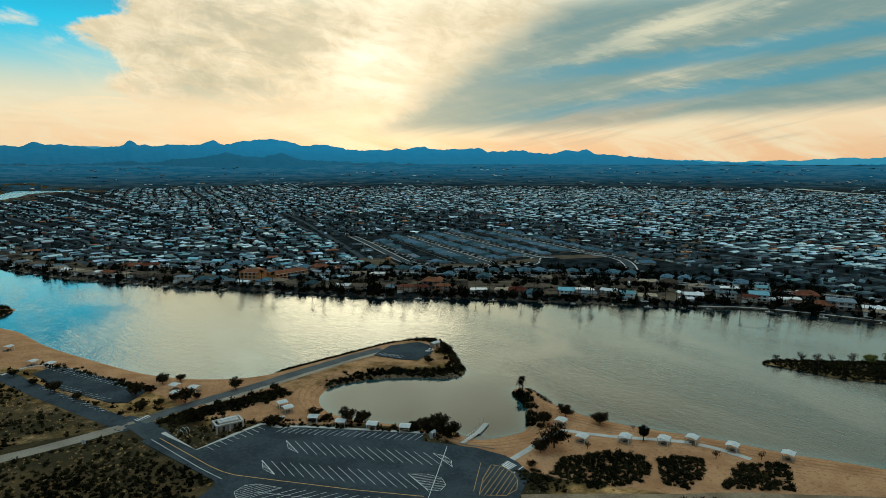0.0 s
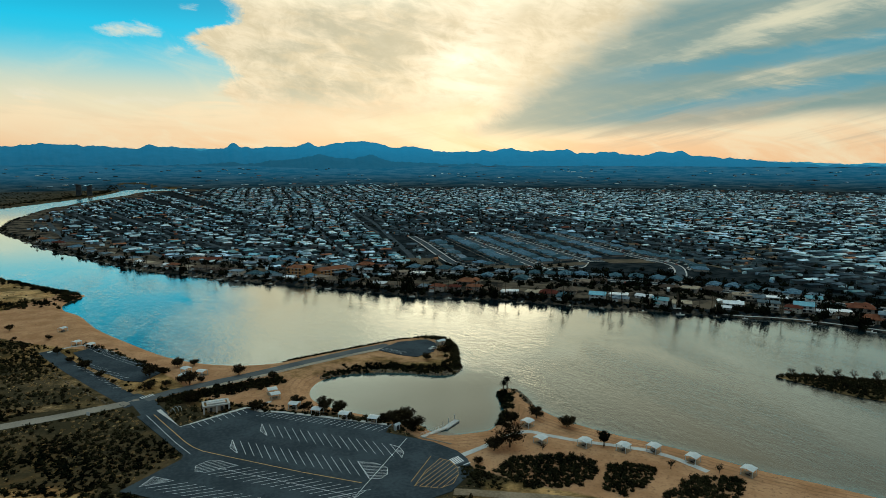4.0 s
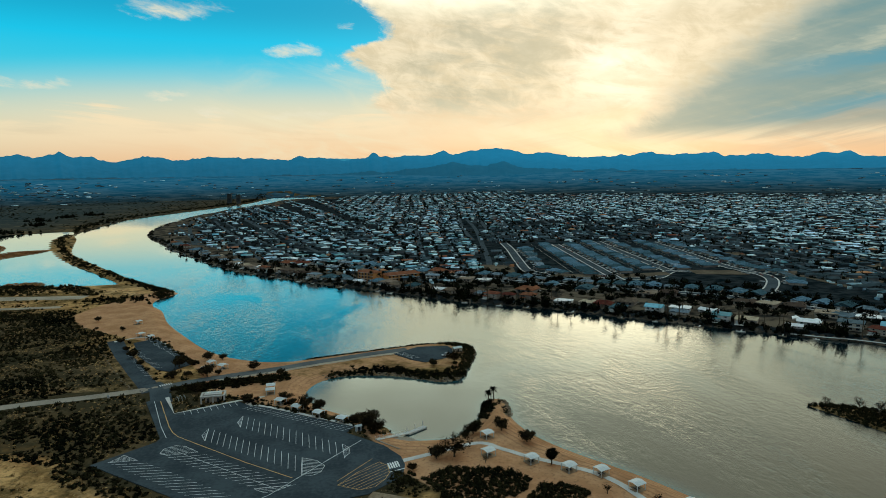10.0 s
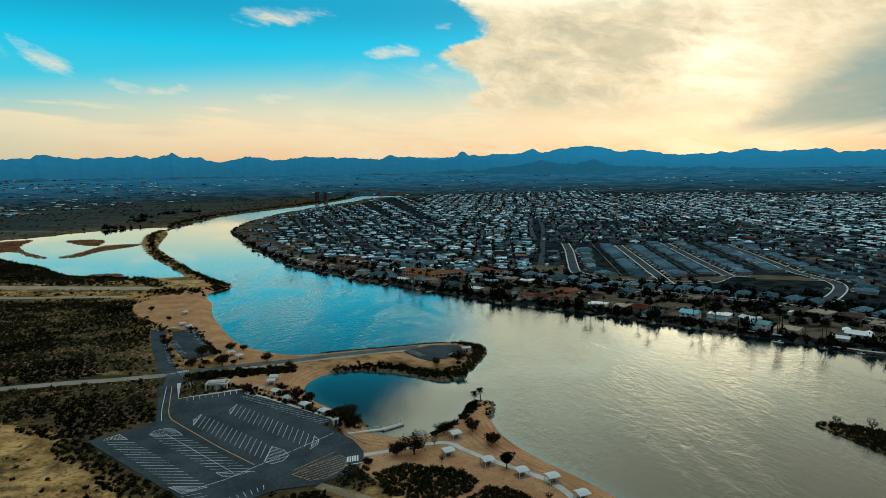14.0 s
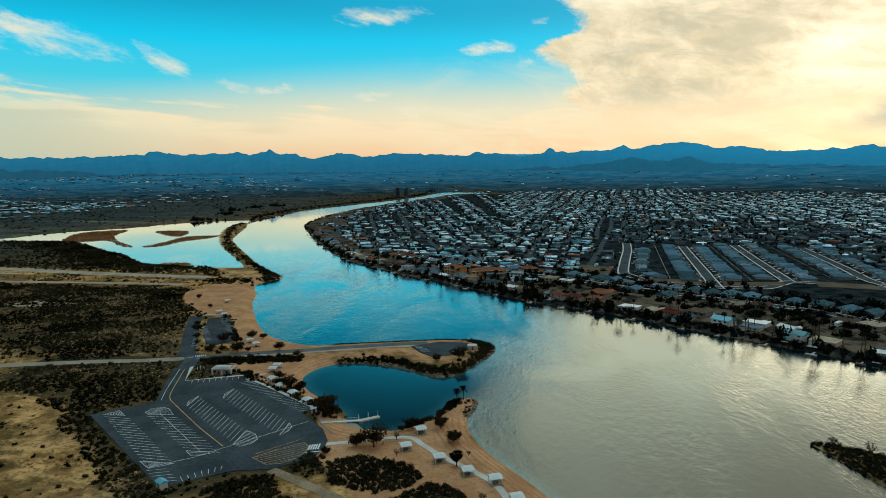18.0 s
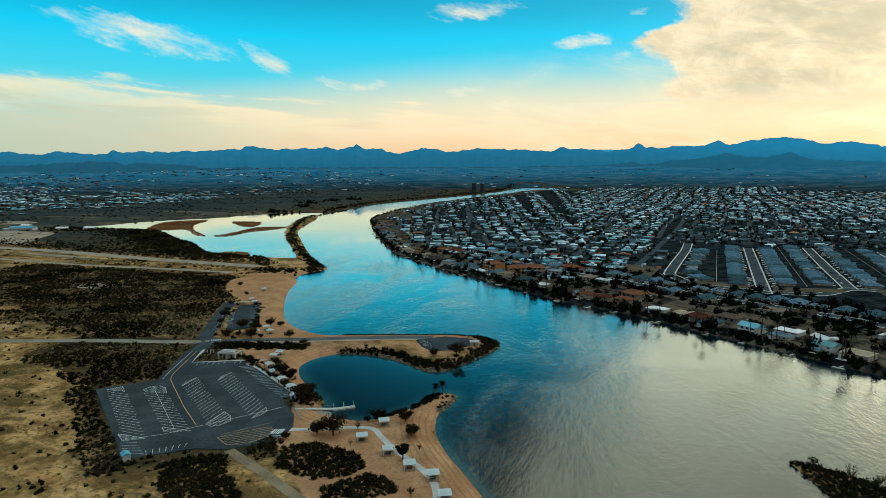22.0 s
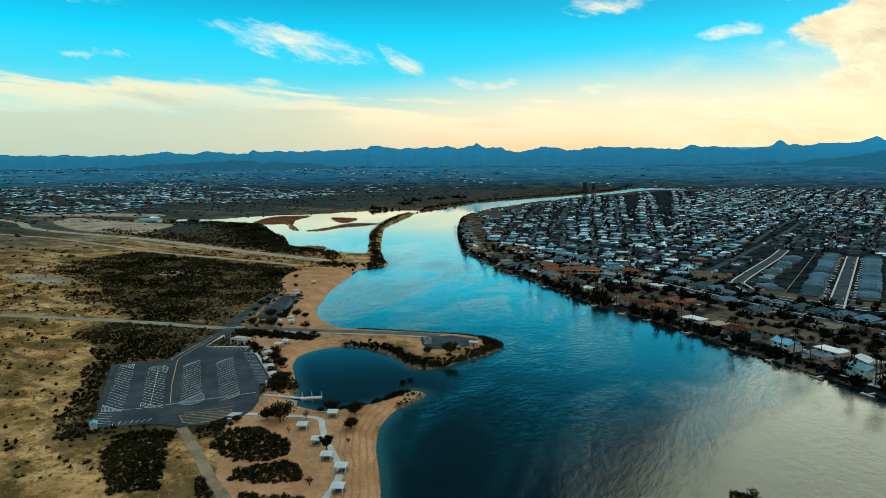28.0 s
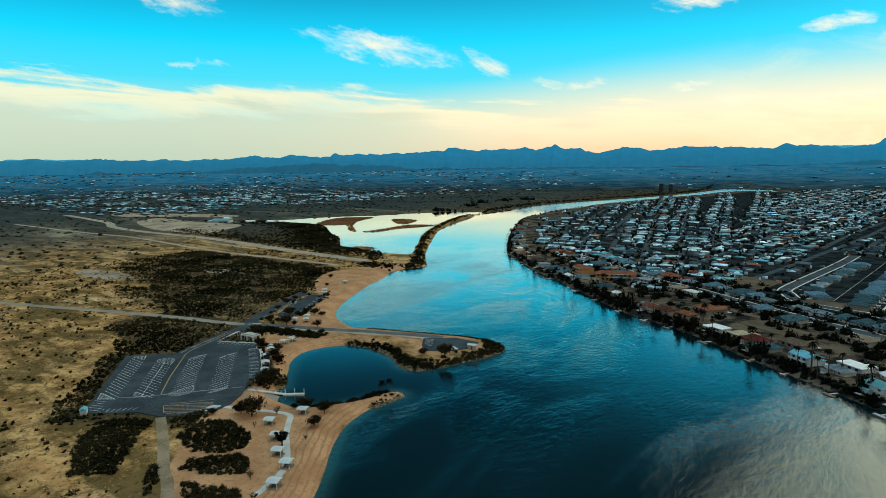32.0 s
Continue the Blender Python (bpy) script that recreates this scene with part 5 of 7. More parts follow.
def tri(shape):
    v, f = shape
    out = []
    for q in f:
        out.append((q[0], q[1], q[2]))
        if q[3] != q[2]:
            out.append((q[0], q[2], q[3]))
    return v, np.array(out)



# ---- streets ----
STREETS = {"loop": [(234, 640), (229, 555), (214, 402), (218, 368), (238, 334), (281, 319), (288, 314)], "second": [(288, 308), (295, 440), (304, 612)], "third": [(358, 350), (364, 480), (373, 632)], "fourth": [(448, 612), (437, 440), (431, 370), (438, 322), (428, 284), (394, 237), (360, 206)], "river": [(-60, 500), (30, 432), (100, 372), (150, 345), (203, 308), (269, 267), (330, 233), (360, 203), (402, 145), (450, 80), (530, -30)], "cross": [(288, 314), (330, 318), (358, 350), (395, 342), (436, 324)], "north_a": [(-388, 1220), (-330, 1010), (-257, 787), (-232, 712)], "north_b": [(-338, 1219), (-265, 1010), (-184, 789), (-160, 690)], "north_c": [(-267, 1217), (-205, 1040), (-140, 845), (-96, 690)], "north_row": [(-250, 745), (-208, 700), (-138, 672), (-60, 610), (30, 560), (120, 500)], "avenue": [(236, 1100), (223, 862), (200, 620), (183, 453), (170, 380)], "main": [(560, 40), (568, 190), (556, 340), (535, 505), (520, 800)]}
for key, line in STREETS.items():
    inner = key in ("loop", "second", "third", "fourth", "river", "cross")
    strip("road", line, 8.5 if inner else 7.0, 0.10, ROAD, "residential asphalt street with pale kerbs", "street")
    p = curve(line, 6)
    d = np.gradient(p, axis=0)
    d /= np.linalg.norm(d, axis=1)[:, None]
    for s in (-5.2, 5.2) if inner else ():
        strip("pavement", p[::3] + np.stack([-d[:, 1], d[:, 0]], 1)[::3] * s, 1.5, 0.16, CONCRETE, "pale concrete kerb and sidewalk", "sidewalk", None, 3)

# rows of homes: east of the line the streets run north, west of it they lean over towards the river bend
def row_x(c, y, west):
    lean = np.interp(c, [-230, 0, 120], [-0.41, -0.31, -0.18]) if west else 0.055
    return c + lean * (y - 800) + (4 if west else 9) * np.sin(y / 210.0 + c / 330.0)


def west_line(y):
    return 78 - 0.14 * (y - 700)


ROWS = [(c, True) for c in np.arange(-560, 330, 50.0)] + [(c, False) for c in np.arange(-180, 4300, 43.0)]


def town_rise(x, y):
    return min(max(0, (math.hypot(x - 140, y + 250) - 2700) / 2100), 0.72) ** 1.4 * 140


# far streets between the rows
bm_v, bm_f = [], []
for c0, west in ROWS:
    y = np.arange(330, 2700, 45.0)
    c = row_x(c0, y, west)
    ok = town_at(c, y) & (line_distance(c, y, TOWN_BANK) > 45) & ~((c > 190) & (c < 475) & (y < 650)) & ((c < west_line(y)) == west)
    for k in np.nonzero(ok[:-1] & ok[1:])[0]:
        i = len(bm_v)
        for w, q in ((-3.6, k), (3.6, k), (3.6, k + 1), (-3.6, k + 1)):
            bm_v.append((c[q] + w, y[q], 0.05 + town_rise(c[q], y[q])))
        bm_f.append((i, i + 1, i + 2, i + 3))
far_streets = soup("road", np.array(bm_v), np.array(bm_f), ROAD)
tagged(far_streets, "grid of narrow asphalt streets through the town", "street", kind="structure")

# ---- homes filling the town ----
spots, turns, sizes = [], [], []
used = set()


def home(x, y, turn, size):
    spots.append((x, y, 0))
    turns.append(turn)
    sizes.append(size)


for c0, west in ROWS:
    for y in np.arange(330, 4300, 13.5):
        x = float(row_x(c0, y, west))
        if (x < west_line(y)) != west:
            continue
        far, bearing = math.hypot(x - 140, y + 250), math.degrees(math.atan2(x - 140, y + 250))
        if far > 3900 or abs(bearing) > 66:
            continue
        end = 3500 if bearing < 9 else 2750
        if far > end - 500 and rng.random() < (far - end + 500) / 560 + 0.1:
            continue
        lean = math.atan2(float(row_x(c0, y + 10, west)) - x, 10.0)
        for s in (-13.5, 13.5):
            if rng.random() < 0.26:
                continue
            hx, hy = x + s + rng.normal(0, 1.6), y + rng.normal(0, 2.4)
            cell = (round(hx / 9), round(hy / 9))
            if cell in used:
                continue
            used.add(cell)
            turn = -lean + rng.normal(0, 0.06) + (math.pi / 2 if rng.random() < 0.28 else 0)
            w, d, h = rng.uniform(9, 15), rng.uniform(5.0, 8.0), rng.uniform(3.0, 4.6)
            if rng.random() < 0.07:
                h *= 1.7
            home(hx, hy, turn, (w, d, h))
            if far < 2300 and rng.random() < 0.55:
                q = rng.choice((-1, 1))
                home(hx + q * w * 0.22 * math.cos(turn) + 4.5 * math.sin(turn), hy + q * w * 0.22 * math.sin(turn) - 4.5 * math.cos(turn), turn + math.pi / 2, (rng.uniform(7, 10), rng.uniform(4.5, 6.5), h * rng.uniform(0.8, 0.97)))
for x in np.arange(470, 1500, 34.0):
    for y in np.arange(-250, 330, 13.0):
        for s in (-8.5, 8.5):
            if rng.random() < 0.2:
                continue
            home(x + s + rng.normal(0, 1.4), y + rng.normal(0, 1.6), rng.normal(-0.1, 0.05), (rng.uniform(8.5, 15), rng.uniform(6, 9.0), rng.uniform(3.4, 4.9)))
WEST_FROM = len(spots)
for _ in range(4600):
    x, y = rng.uniform(-2700, -1180), rng.uniform(520, 1750)
    if wave(np.array([x]), np.array([y]), 120.0, 2.0)[0] > 0.50 and y < 2100 + 1.2 * (x + 1250) * -0.2:
        home(x, y, rng.normal(0.4, 0.3), (rng.uniform(8, 13), rng.uniform(7, 10), rng.uniform(3.6, 5.2)))
for _ in range(2600):
    x, y = rng.uniform(-4300, -1250), rng.uniform(450, 3300)
    if wave(np.array([x]), np.array([y]), 260.0, 6.0)[0] > 0.46:
        home(x, y, rng.normal(0.4, 0.2), (rng.uniform(10, 20), rng.uniform(8, 12), rng.uniform(4, 5.5)))
# scattered places out on the plain
for _ in range(900):
    a, q = math.radians(rng.uniform(-30, 62)), rng.uniform(2700, 4000)
    x, y = 140 + q * math.sin(a), -250 + q * math.cos(a)
    if wave(np.array([x]), np.array([y]), 170.0, 8.0)[0] > 0.56:
        home(x, y, rng.normal(0, 0.3), (rng.uniform(9, 20), rng.uniform(8, 12), rng.uniform(3.6, 5.5)))
spots, turns, sizes = np.array(spots), np.array(turns), np.array(sizes)
keep = town_at(spots[:, 0], spots[:, 1]) & (line_distance(spots[:, 0], spots[:, 1], TOWN_BANK) > 46)
keep &= ~(wave(spots[:, 0], spots[:, 1], 150.0, 4.0) > 0.80)
keep &= ~((spots[:, 0] > 204) & (spots[:, 0] < 470) & (spots[:, 1] < 640))
keep &= ~((spots[:, 0] > 140) & (spots[:, 0] < 215) & (spots[:, 1] < 390))
keep[WEST_FROM:] = True
keep &= line_distance(spots[:, 0], spots[:, 1], np.array(FAR_ARM, float)) > 70
for line in STREETS.values():
    keep &= line_distance(spots[:, 0], spots[:, 1], np.array(line, float)) > 11
spots, turns, sizes = spots[keep], turns[keep], sizes[keep]
spots[:, 2] = ground_z(spots[:, 0], spots[:, 1]) - 0.05
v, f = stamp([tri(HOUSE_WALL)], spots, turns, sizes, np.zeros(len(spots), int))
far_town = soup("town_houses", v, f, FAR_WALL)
tagged(far_town, "thousands of low pale houses filling the town", "houses", kind="stuff")
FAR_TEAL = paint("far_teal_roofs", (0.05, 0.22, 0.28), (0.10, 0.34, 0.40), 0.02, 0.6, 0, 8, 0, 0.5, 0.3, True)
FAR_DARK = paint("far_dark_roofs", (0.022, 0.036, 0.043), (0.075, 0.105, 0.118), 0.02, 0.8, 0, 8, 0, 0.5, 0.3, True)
FAR_RED = paint("far_red_roofs", (0.24, 0.09, 0.05), (0.34, 0.16, 0.09), 0.02, 0.8, 0, 8, 0, 0.5, 0.3, True)
colour = rng.choice(5, len(spots), p=[0.33, 0.16, 0.14, 0.32, 0.05])
slate_side = (spots[:, 0] > 196) & (spots[:, 0] < 600) & (spots[:, 1] < 1000) & (rng.random(len(spots)) < 0.72)
colour[slate_side] = 3
east_side = (spots[:, 0] > 600) & (rng.random(len(spots)) < 0.20)
colour[east_side] = 1
kind = rng.choice(3, len(spots), p=[0.5, 0.3, 0.2])
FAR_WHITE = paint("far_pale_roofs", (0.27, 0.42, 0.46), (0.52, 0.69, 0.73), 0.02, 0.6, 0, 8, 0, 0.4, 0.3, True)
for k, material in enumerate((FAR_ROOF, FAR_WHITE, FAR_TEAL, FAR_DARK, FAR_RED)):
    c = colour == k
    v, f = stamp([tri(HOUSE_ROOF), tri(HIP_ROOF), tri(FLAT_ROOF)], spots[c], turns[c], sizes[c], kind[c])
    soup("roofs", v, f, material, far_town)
# trees and shrubs between them
LITE = tufts(6, 12, 14, 0.9, 0.26)
n = 52000
pick = rng.integers(0, len(spots), n)
px, py = spots[pick, 0] + rng.normal(0, 9, n), spots[pick, 1] + rng.normal(0, 8, n)
ok = (town_at(px, py) & (line_distance(px, py, TOWN_BANK) > 20)) | (px < -1250)
tall = rng.choice([0.7, 0.95, 1.5], n, p=[0.4, 0.42, 0.18])[ok]
scatter("town_trees", on_land(px[ok], py[ok], 0.3), rng.uniform(1.8, 6.2, ok.sum()), LITE, LEAF, "dark garden trees among the houses", "trees", 101, tall)
# sheds, carports, boats and parked cars in the yards, too small to tell apart
YARD_BOX = (np.array([(-.5, -.5, 0), (.5, -.5, 0), (.5, .5, 0), (-.5, .5, 0), (-.45, -.42, 1), (.45, -.42, 1), (.45, .42, 1), (-.45, .42, 1)]), np.array([(0, 1, 5, 4), (1, 2, 6, 5), (2, 3, 7, 6), (3, 0, 4, 7), (4, 5, 6, 7)]))
near = np.nonzero(np.hypot(spots[:, 0] - 140, spots[:, 1] + 250) < 2100)[0]
pick = rng.choice(near, 15000)
px, py = spots[pick, 0] + rng.normal(0, 8, 15000), spots[pick, 1] + rng.normal(0, 8, 15000)
ok = town_at(px, py) & (line_distance(px, py, TOWN_BANK) > 24)
yard = on_land(px[ok], py[ok], 0.02)
bulk = np.stack([rng.uniform(1.8, 5.5, ok.sum()), rng.uniform(1.6, 3.2, ok.sum()), rng.uniform(1.2, 2.8, ok.sum())], 1)
way_round = turns[pick[ok]] + rng.choice([0, math.pi / 2], ok.sum())
hue = rng.choice(3, ok.sum(), p=[0.45, 0.40, 0.15])
clutter = None
for k, material in enumerate((FAR_WHITE, FAR_ROOF, FAR_RED)):
    v, f = stamp([tri(YARD_BOX)], yard[hue == k], way_round[hue == k], bulk[hue == k], np.zeros((hue == k).sum(), int))
    ob = soup("yard_sheds", v, f, material, clutter)
    if clutter is None:
        clutter = tagged(ob, "pale sheds, carports and parked vehicles in the yards", "sheds", kind="stuff")
# larger garden trees among the waterfront lots
band = curve(STREETS["river"], 12)
i = rng.integers(0, len(band), 1500)
q = band[i] + rng.normal(0, 26, (1500, 2))
ok = town_at(q[:, 0], q[:, 1]) & (line_distance(q[:, 0], q[:, 1], band[::6]) > 6.5)
scatter("garden_trees", on_land(q[ok, 0], q[ok, 1], 0.3), rng.uniform(2.5, 7.5, ok.sum()), BUSHES, LEAF, "dark garden trees and hedges among the waterfront houses", "trees", 103, 0.95)
# dense growth along the town bank
p = TOWN_BANK[(TOWN_BANK[:, 1] < 1300) & (TOWN_BANK[:, 1] > -150)]
i = rng.integers(0, len(p) - 1, 5200)
q = p[i] + (p[i + 1] - p[i]) * rng.random((5200, 1)) + rng.normal(0, 8, (5200, 2))
d = line_distance(q[:, 0], q[:, 1], TOWN_BANK)
ok = town_at(q[:, 0], q[:, 1]) & (d > 0.6) & (d < 48) & (rng.random(5200) < np.clip(1.0 - d / 16, 0.06, 1) * np.where(q[:, 0] > 335, 0.18, 0.62))
scatter("bank_growth", on_land(q[ok, 0], q[ok, 1], 0.3), rng.uniform(1.2, 4.4, ok.sum()), BUSHES, LEAF, "dark shrubs and trees lining the town bank", "bushes", 102, 0.95)


# ---- houses that stand near enough to be told apart ----
def house(name, w, d, storeys, roof, roof_mat, wall_mat, label, overhang=0.9, drive=True):
    """A house with its garage to the front (-y), windows, door and a pitched or flat roof."""
    top = new(name)
    tagged(top, label, "house", "houses across the river")
    h = 2.55 * storeys
    bm = bmesh.new()
    box(bm, (-w / 2, -d / 2, -0.6), (w / 2, d / 2, h))
    box(bm, (-w / 2 + 0.4, -d / 2 - 3.0, -0.6), (-w / 2 + 6.4, -d / 2 + 0.01, 2.7))
    part("wall", bm, wall_mat, top)
    bm = bmesh.new()

    def pitched(x0, x1, y0, y1, z, rise, hip):
        a = [bm.verts.new(p) for p in ((x0, y0, z), (x1, y0, z), (x1, y1, z), (x0, y1, z))]
        b = [bm.verts.new(p) for p in ((x0, y0, z + 0.22), (x1, y0, z + 0.22), (x1, y1, z + 0.22), (x0, y1, z + 0.22))]
        bm.faces.new(a[::-1])
        for k in range(4):
            bm.faces.new((a[k], a[(k + 1) % 4], b[(k + 1) % 4], b[k]))
        if x1 - x0 > y1 - y0:
            m = (y0 + y1) / 2
            e = [bm.verts.new((x0 + hip, m, z + rise)), bm.verts.new((x1 - hip, m, z + rise))]
            bm.faces.new((b[0], b[1], e[1], e[0]))
            bm.faces.new((b[2], b[3], e[0], e[1]))
            bm.faces.new((b[3], b[0], e[0]))
            bm.faces.new((b[1], b[2], e[1]))
        else:
            m = (x0 + x1) / 2
            e = [bm.verts.new((m, y0 + hip, z + rise)), bm.verts.new((m, y1 - hip, z + rise))]
            bm.faces.new((b[1], b[2], e[1], e[0]))
            bm.faces.new((b[3], b[0], e[0], e[1]))
            bm.faces.new((b[0], b[1], e[0]))
            bm.faces.new((b[2], b[3], e[1]))

    o = overhang
    if roof == "flat":
        box(bm, (-w / 2 - o, -d / 2 - o, h), (w / 2 + o, d / 2 + o, h + 0.35))
        box(bm, (-w / 2 + 0.2, -d / 2 - 3.2, 2.7), (-w / 2 + 6.6, -d / 2 - o, 2.95))
    else:
        hip = min(w, d) * 0.45 if roof == "hip" else 0.0
        pitched(-w / 2 - o, w / 2 + o, -d / 2 - o, d / 2 + o, h, 0.24 * min(w, d), hip)
        if storeys == 1:
            pitched(-w / 2 - 0.1, -w / 2 + 6.9, -d / 2 - 3.5, -d / 2 + d * 0.4, 2.65, 1.7, 0.0)
        else:
            pitched(-w / 2 - 0.1, -w / 2 + 6.9, -d / 2 - 3.5, -d / 2 - 0.62, 2.7, 0.8, 0.4)
    part("roof", bm, roof_mat, top)
    bm = bmesh.new()
    box(bm, (-w / 2 + 1.0, -d / 2 - 3.06, 0), (-w / 2 + 5.8, -d / 2 - 2.99, 2.2))
    part("garage_door", bm, WHITE_METAL, top)
    bm = bmesh.new()
    box(bm, (0.6, -d / 2 - 0.05, 0), (1.6, -d / 2 + 0.02, 2.1))
    part("door", bm, WOOD, top)
    for s in range(storeys):
        for x in ((w * 0.28,), (-w * 0.25, w * 0.28))[s > 0]:
            bm = bmesh.new()
            box(bm, (x - 0.8, -d / 2 - 0.04, 2.5 * s + 1.0), (x + 0.8, -d / 2 + 0.02, 2.5 * s + 2.1))
            part("window", bm, GLASS, top)
        for x in (-w * 0.3, 0.0, w * 0.3):
            bm = bmesh.new()
            box(bm, (x - 1.0, d / 2 - 0.02, 2.5 * s + 0.7), (x + 1.0, d / 2 + 0.04, 2.5 * s + 2.1))
            part("window", bm, GLASS, top)
    if storeys > 1:
        bm = bmesh.new()
        box(bm, (-w / 2 + 0.5, d / 2, 2.72), (w / 2 - 0.5, d / 2 + 2.2, 2.9))
        for x in np.linspace(-w / 2 + 0.6, w / 2 - 0.6, 7):
            box(bm, (x - 0.04, d / 2 + 2.1, 2.9), (x + 0.04, d / 2 + 2.18, 3.9))
        box(bm, (-w / 2 + 0.5, d / 2 + 2.09, 3.86), (w / 2 - 0.5, d / 2 + 2.19, 3.95))
        part("balcony", bm, WHITE_METAL, top)
    if drive:
        bm = bmesh.new()
        box(bm, (-w / 2 + 0.6, -d / 2 - 6.4, 0.0), (-w / 2 + 6.0, -d / 2 - 3.06, 0.18))
        part("driveway", bm, CONCRETE, top)
    return top


WHITE_WALL = paint("white_painted_wall", (0.50, 0.49, 0.46), (0.62, 0.61, 0.58), 0.3, 0.85, 0, 12, 0, 0.2)
ORANGE_WALL = paint("orange_stucco", (0.46, 0.20, 0.07), (0.58, 0.28, 0.11), 0.3, 0.9, 0.1, 12, 0, 0.15)
SLATE_ROOF = paint("blue_grey_roof", (0.040, 0.085, 0.11), (0.10, 0.18, 0.22), 0.4, 0.75, 0.2, 10, 0, 0.55)
BROWN_ROOF = paint("brown_shingle_roof", (0.07, 0.05, 0.038), (0.13, 0.095, 0.07), 0.4, 0.85, 0.2, 10, 0, 0.4)
TAN_ROOF = paint("flat_tan_roof", (0.22, 0.17, 0.12), (0.34, 0.27, 0.20), 0.3, 0.9, 0.1, 10, 0, 0.4)
KINDS = [house("house", 13, 17, 1, "hip", SLATE_ROOF, STUCCO, "single-storey stucco house with a blue-grey hipped roof"),
         house("house", 12.5, 16, 1, "gable", SLATE_ROOF, STUCCO, "single-storey stucco house with a slate gabled roof"),
         house("house", 16, 10, 1, "hip", ROOF_GREY, STUCCO, "stucco house with a worn grey shingle roof"),
         house("house", 16, 9, 1, "flat", ROOF_WHITE, WHITE_WALL, "low house with a bright white flat roof", 0.6),
         house("house", 15, 10, 2, "hip", ROOF_RED, STUCCO, "two-storey waterfront house with a red tile roof"),
         house("house", 13, 10, 2, "gable", ROOF_TEAL, WHITE_WALL, "two-storey white waterfront house with a teal metal roof"),
         house("house", 17, 10, 1, "gable", ROOF_WHITE, WHITE_WALL, "long low house with a white metal gabled roof"),
         house("house", 14, 11, 1, "hip", ROOF_RED, STUCCO, "low stucco house with a red-brown tile roof"),
         house("house", 14, 10, 2, "flat", ROOF_GREY, STUCCO, "two-storey stucco house with a grey flat roof and balcony"),
         house("house", 15, 10, 1, "hip", BROWN_ROOF, STUCCO, "low stucco house with a brown shingle roof"),
         house("house", 13, 11, 1, "flat", TAN_ROOF, STUCCO, "low stucco house with a flat tan roof", 0.4)]
taken = []


def put_house(k, x, y, turn, size=1.0, clear_of=9.0):
    for a, b in taken:
        if math.hypot(a - x, b - y) < clear_of:
            return
    taken.append((x, y))
    stand(KINDS[k], x, y, turn, size)


def beside(line, offset, gap, start, end, kinds, seed=1, skip=0.0, grow=1.0, wander=0.4):
    """A row of houses whose fronts look at the line from the given side."""
    r = random.Random(seed)
    p = curve(line, 10)
    s = np.concatenate([[0], np.cumsum(np.linalg.norm(np.diff(p, axis=0), axis=1))])
    at = start
    while at < min(end, s[-1]):
        x, y = np.interp(at, s, p[:, 0]), np.interp(at, s, p[:, 1])
        x2, y2 = np.interp(at + 1, s, p[:, 0]), np.interp(at + 1, s, p[:, 1])
        d = Vector((x2 - x, y2 - y)).normalized()
        n = Vector((-d.y, d.x)) * (1 if offset > 0 else -1)
        turn = math.degrees(math.atan2(n.y, n.x)) - 90 + r.gauss(0, 2)
        if r.random() >= skip:
            off = abs(offset) + r.gauss(0, wander)
            put_house(r.choice(kinds), x + n.x * off, y + n.y * off, turn + r.gauss(0, wander), grow * r.uniform(0.88, 1.05))
        at += gap * r.uniform(0.94, 1.08)


# single houses that stand out
for k, x, y, turn, s in ((7, 187, 264, 140, 1.15), (3, 286, 176, 143, .9), (6, 303, 166, 120, .7), (5, 264, 172, 143, .9), (6, 352, 122, 140, 1.15), (8, 370, 106, 138, 1.0), (5, 388, 91, 135, 1.1), (3, 405, 76, 135, 1.05), (8, 416, 44, 128, 1.2), (6, 432, 30, 125, 1.1), (10, 380, 143, 140, 1.1), (3, 400, 128, 140, 1.0), (5, 418, 110, 140, .9), (6, 440, 88, 135, 1.0), (9, 254, 203, 143, 1.0), (10, 224, 205, 143, .9), (3, 290, 182, 50, .6), (6, 352, 136, 60, .6)):
    put_house(k, x, y, turn, s)
beside(STREETS["loop"], 20, 14.6, 85, 300, [0, 1, 0, 2], seed=2, skip=0.0, grow=0.88)
beside(STREETS["second"], 20, 14.6, 34, 300, [0, 1, 1, 0], seed=3, grow=0.88)
beside(STREETS["second"], -20, 14.6, 48, 300, [0, 1, 0, 0], seed=4, grow=0.88)
beside(STREETS["third"], 20, 14.6, 16, 290, [0, 1, 2, 0], seed=5, grow=0.88)
beside(STREETS["third"], -20, 14.6, 16, 290, [0, 1, 0, 2], seed=6, grow=0.88)
beside(STREETS["fourth"], -20, 14.6, 5, 240, [0, 0, 1, 2], seed=7, grow=0.88)
beside(STREETS["fourth"], 20, 14.6, 5, 360, [0, 2, 1, 0], seed=8, grow=0.88)
beside(STREETS["river"], 19, 15.5, 265, 640, [0, 2, 1, 0], seed=9, skip=0.12)
town_line = TOWN_BANK[(TOWN_BANK[:, 1] < 800) & (TOWN_BANK[:, 1] > -60)]
beside(town_line[::4], 17, 15.0, 8, 1300, [8, 9, 7, 2, 5, 0, 10, 3, 8, 9, 0, 2, 4, 9, 6, 10], seed=10, skip=0.12, wander=3.0, grow=0.95)
beside(STREETS["river"], -16, 17, 20, 680, [2, 9, 3, 8, 10, 0, 1, 7, 9], seed=11, skip=0.40, wander=4.0)
beside(STREETS["river"], 16, 16, 0, 265, [2, 9, 6, 0, 10, 0, 1, 5, 7, 9], seed=12, skip=0.2, wander=3.0)

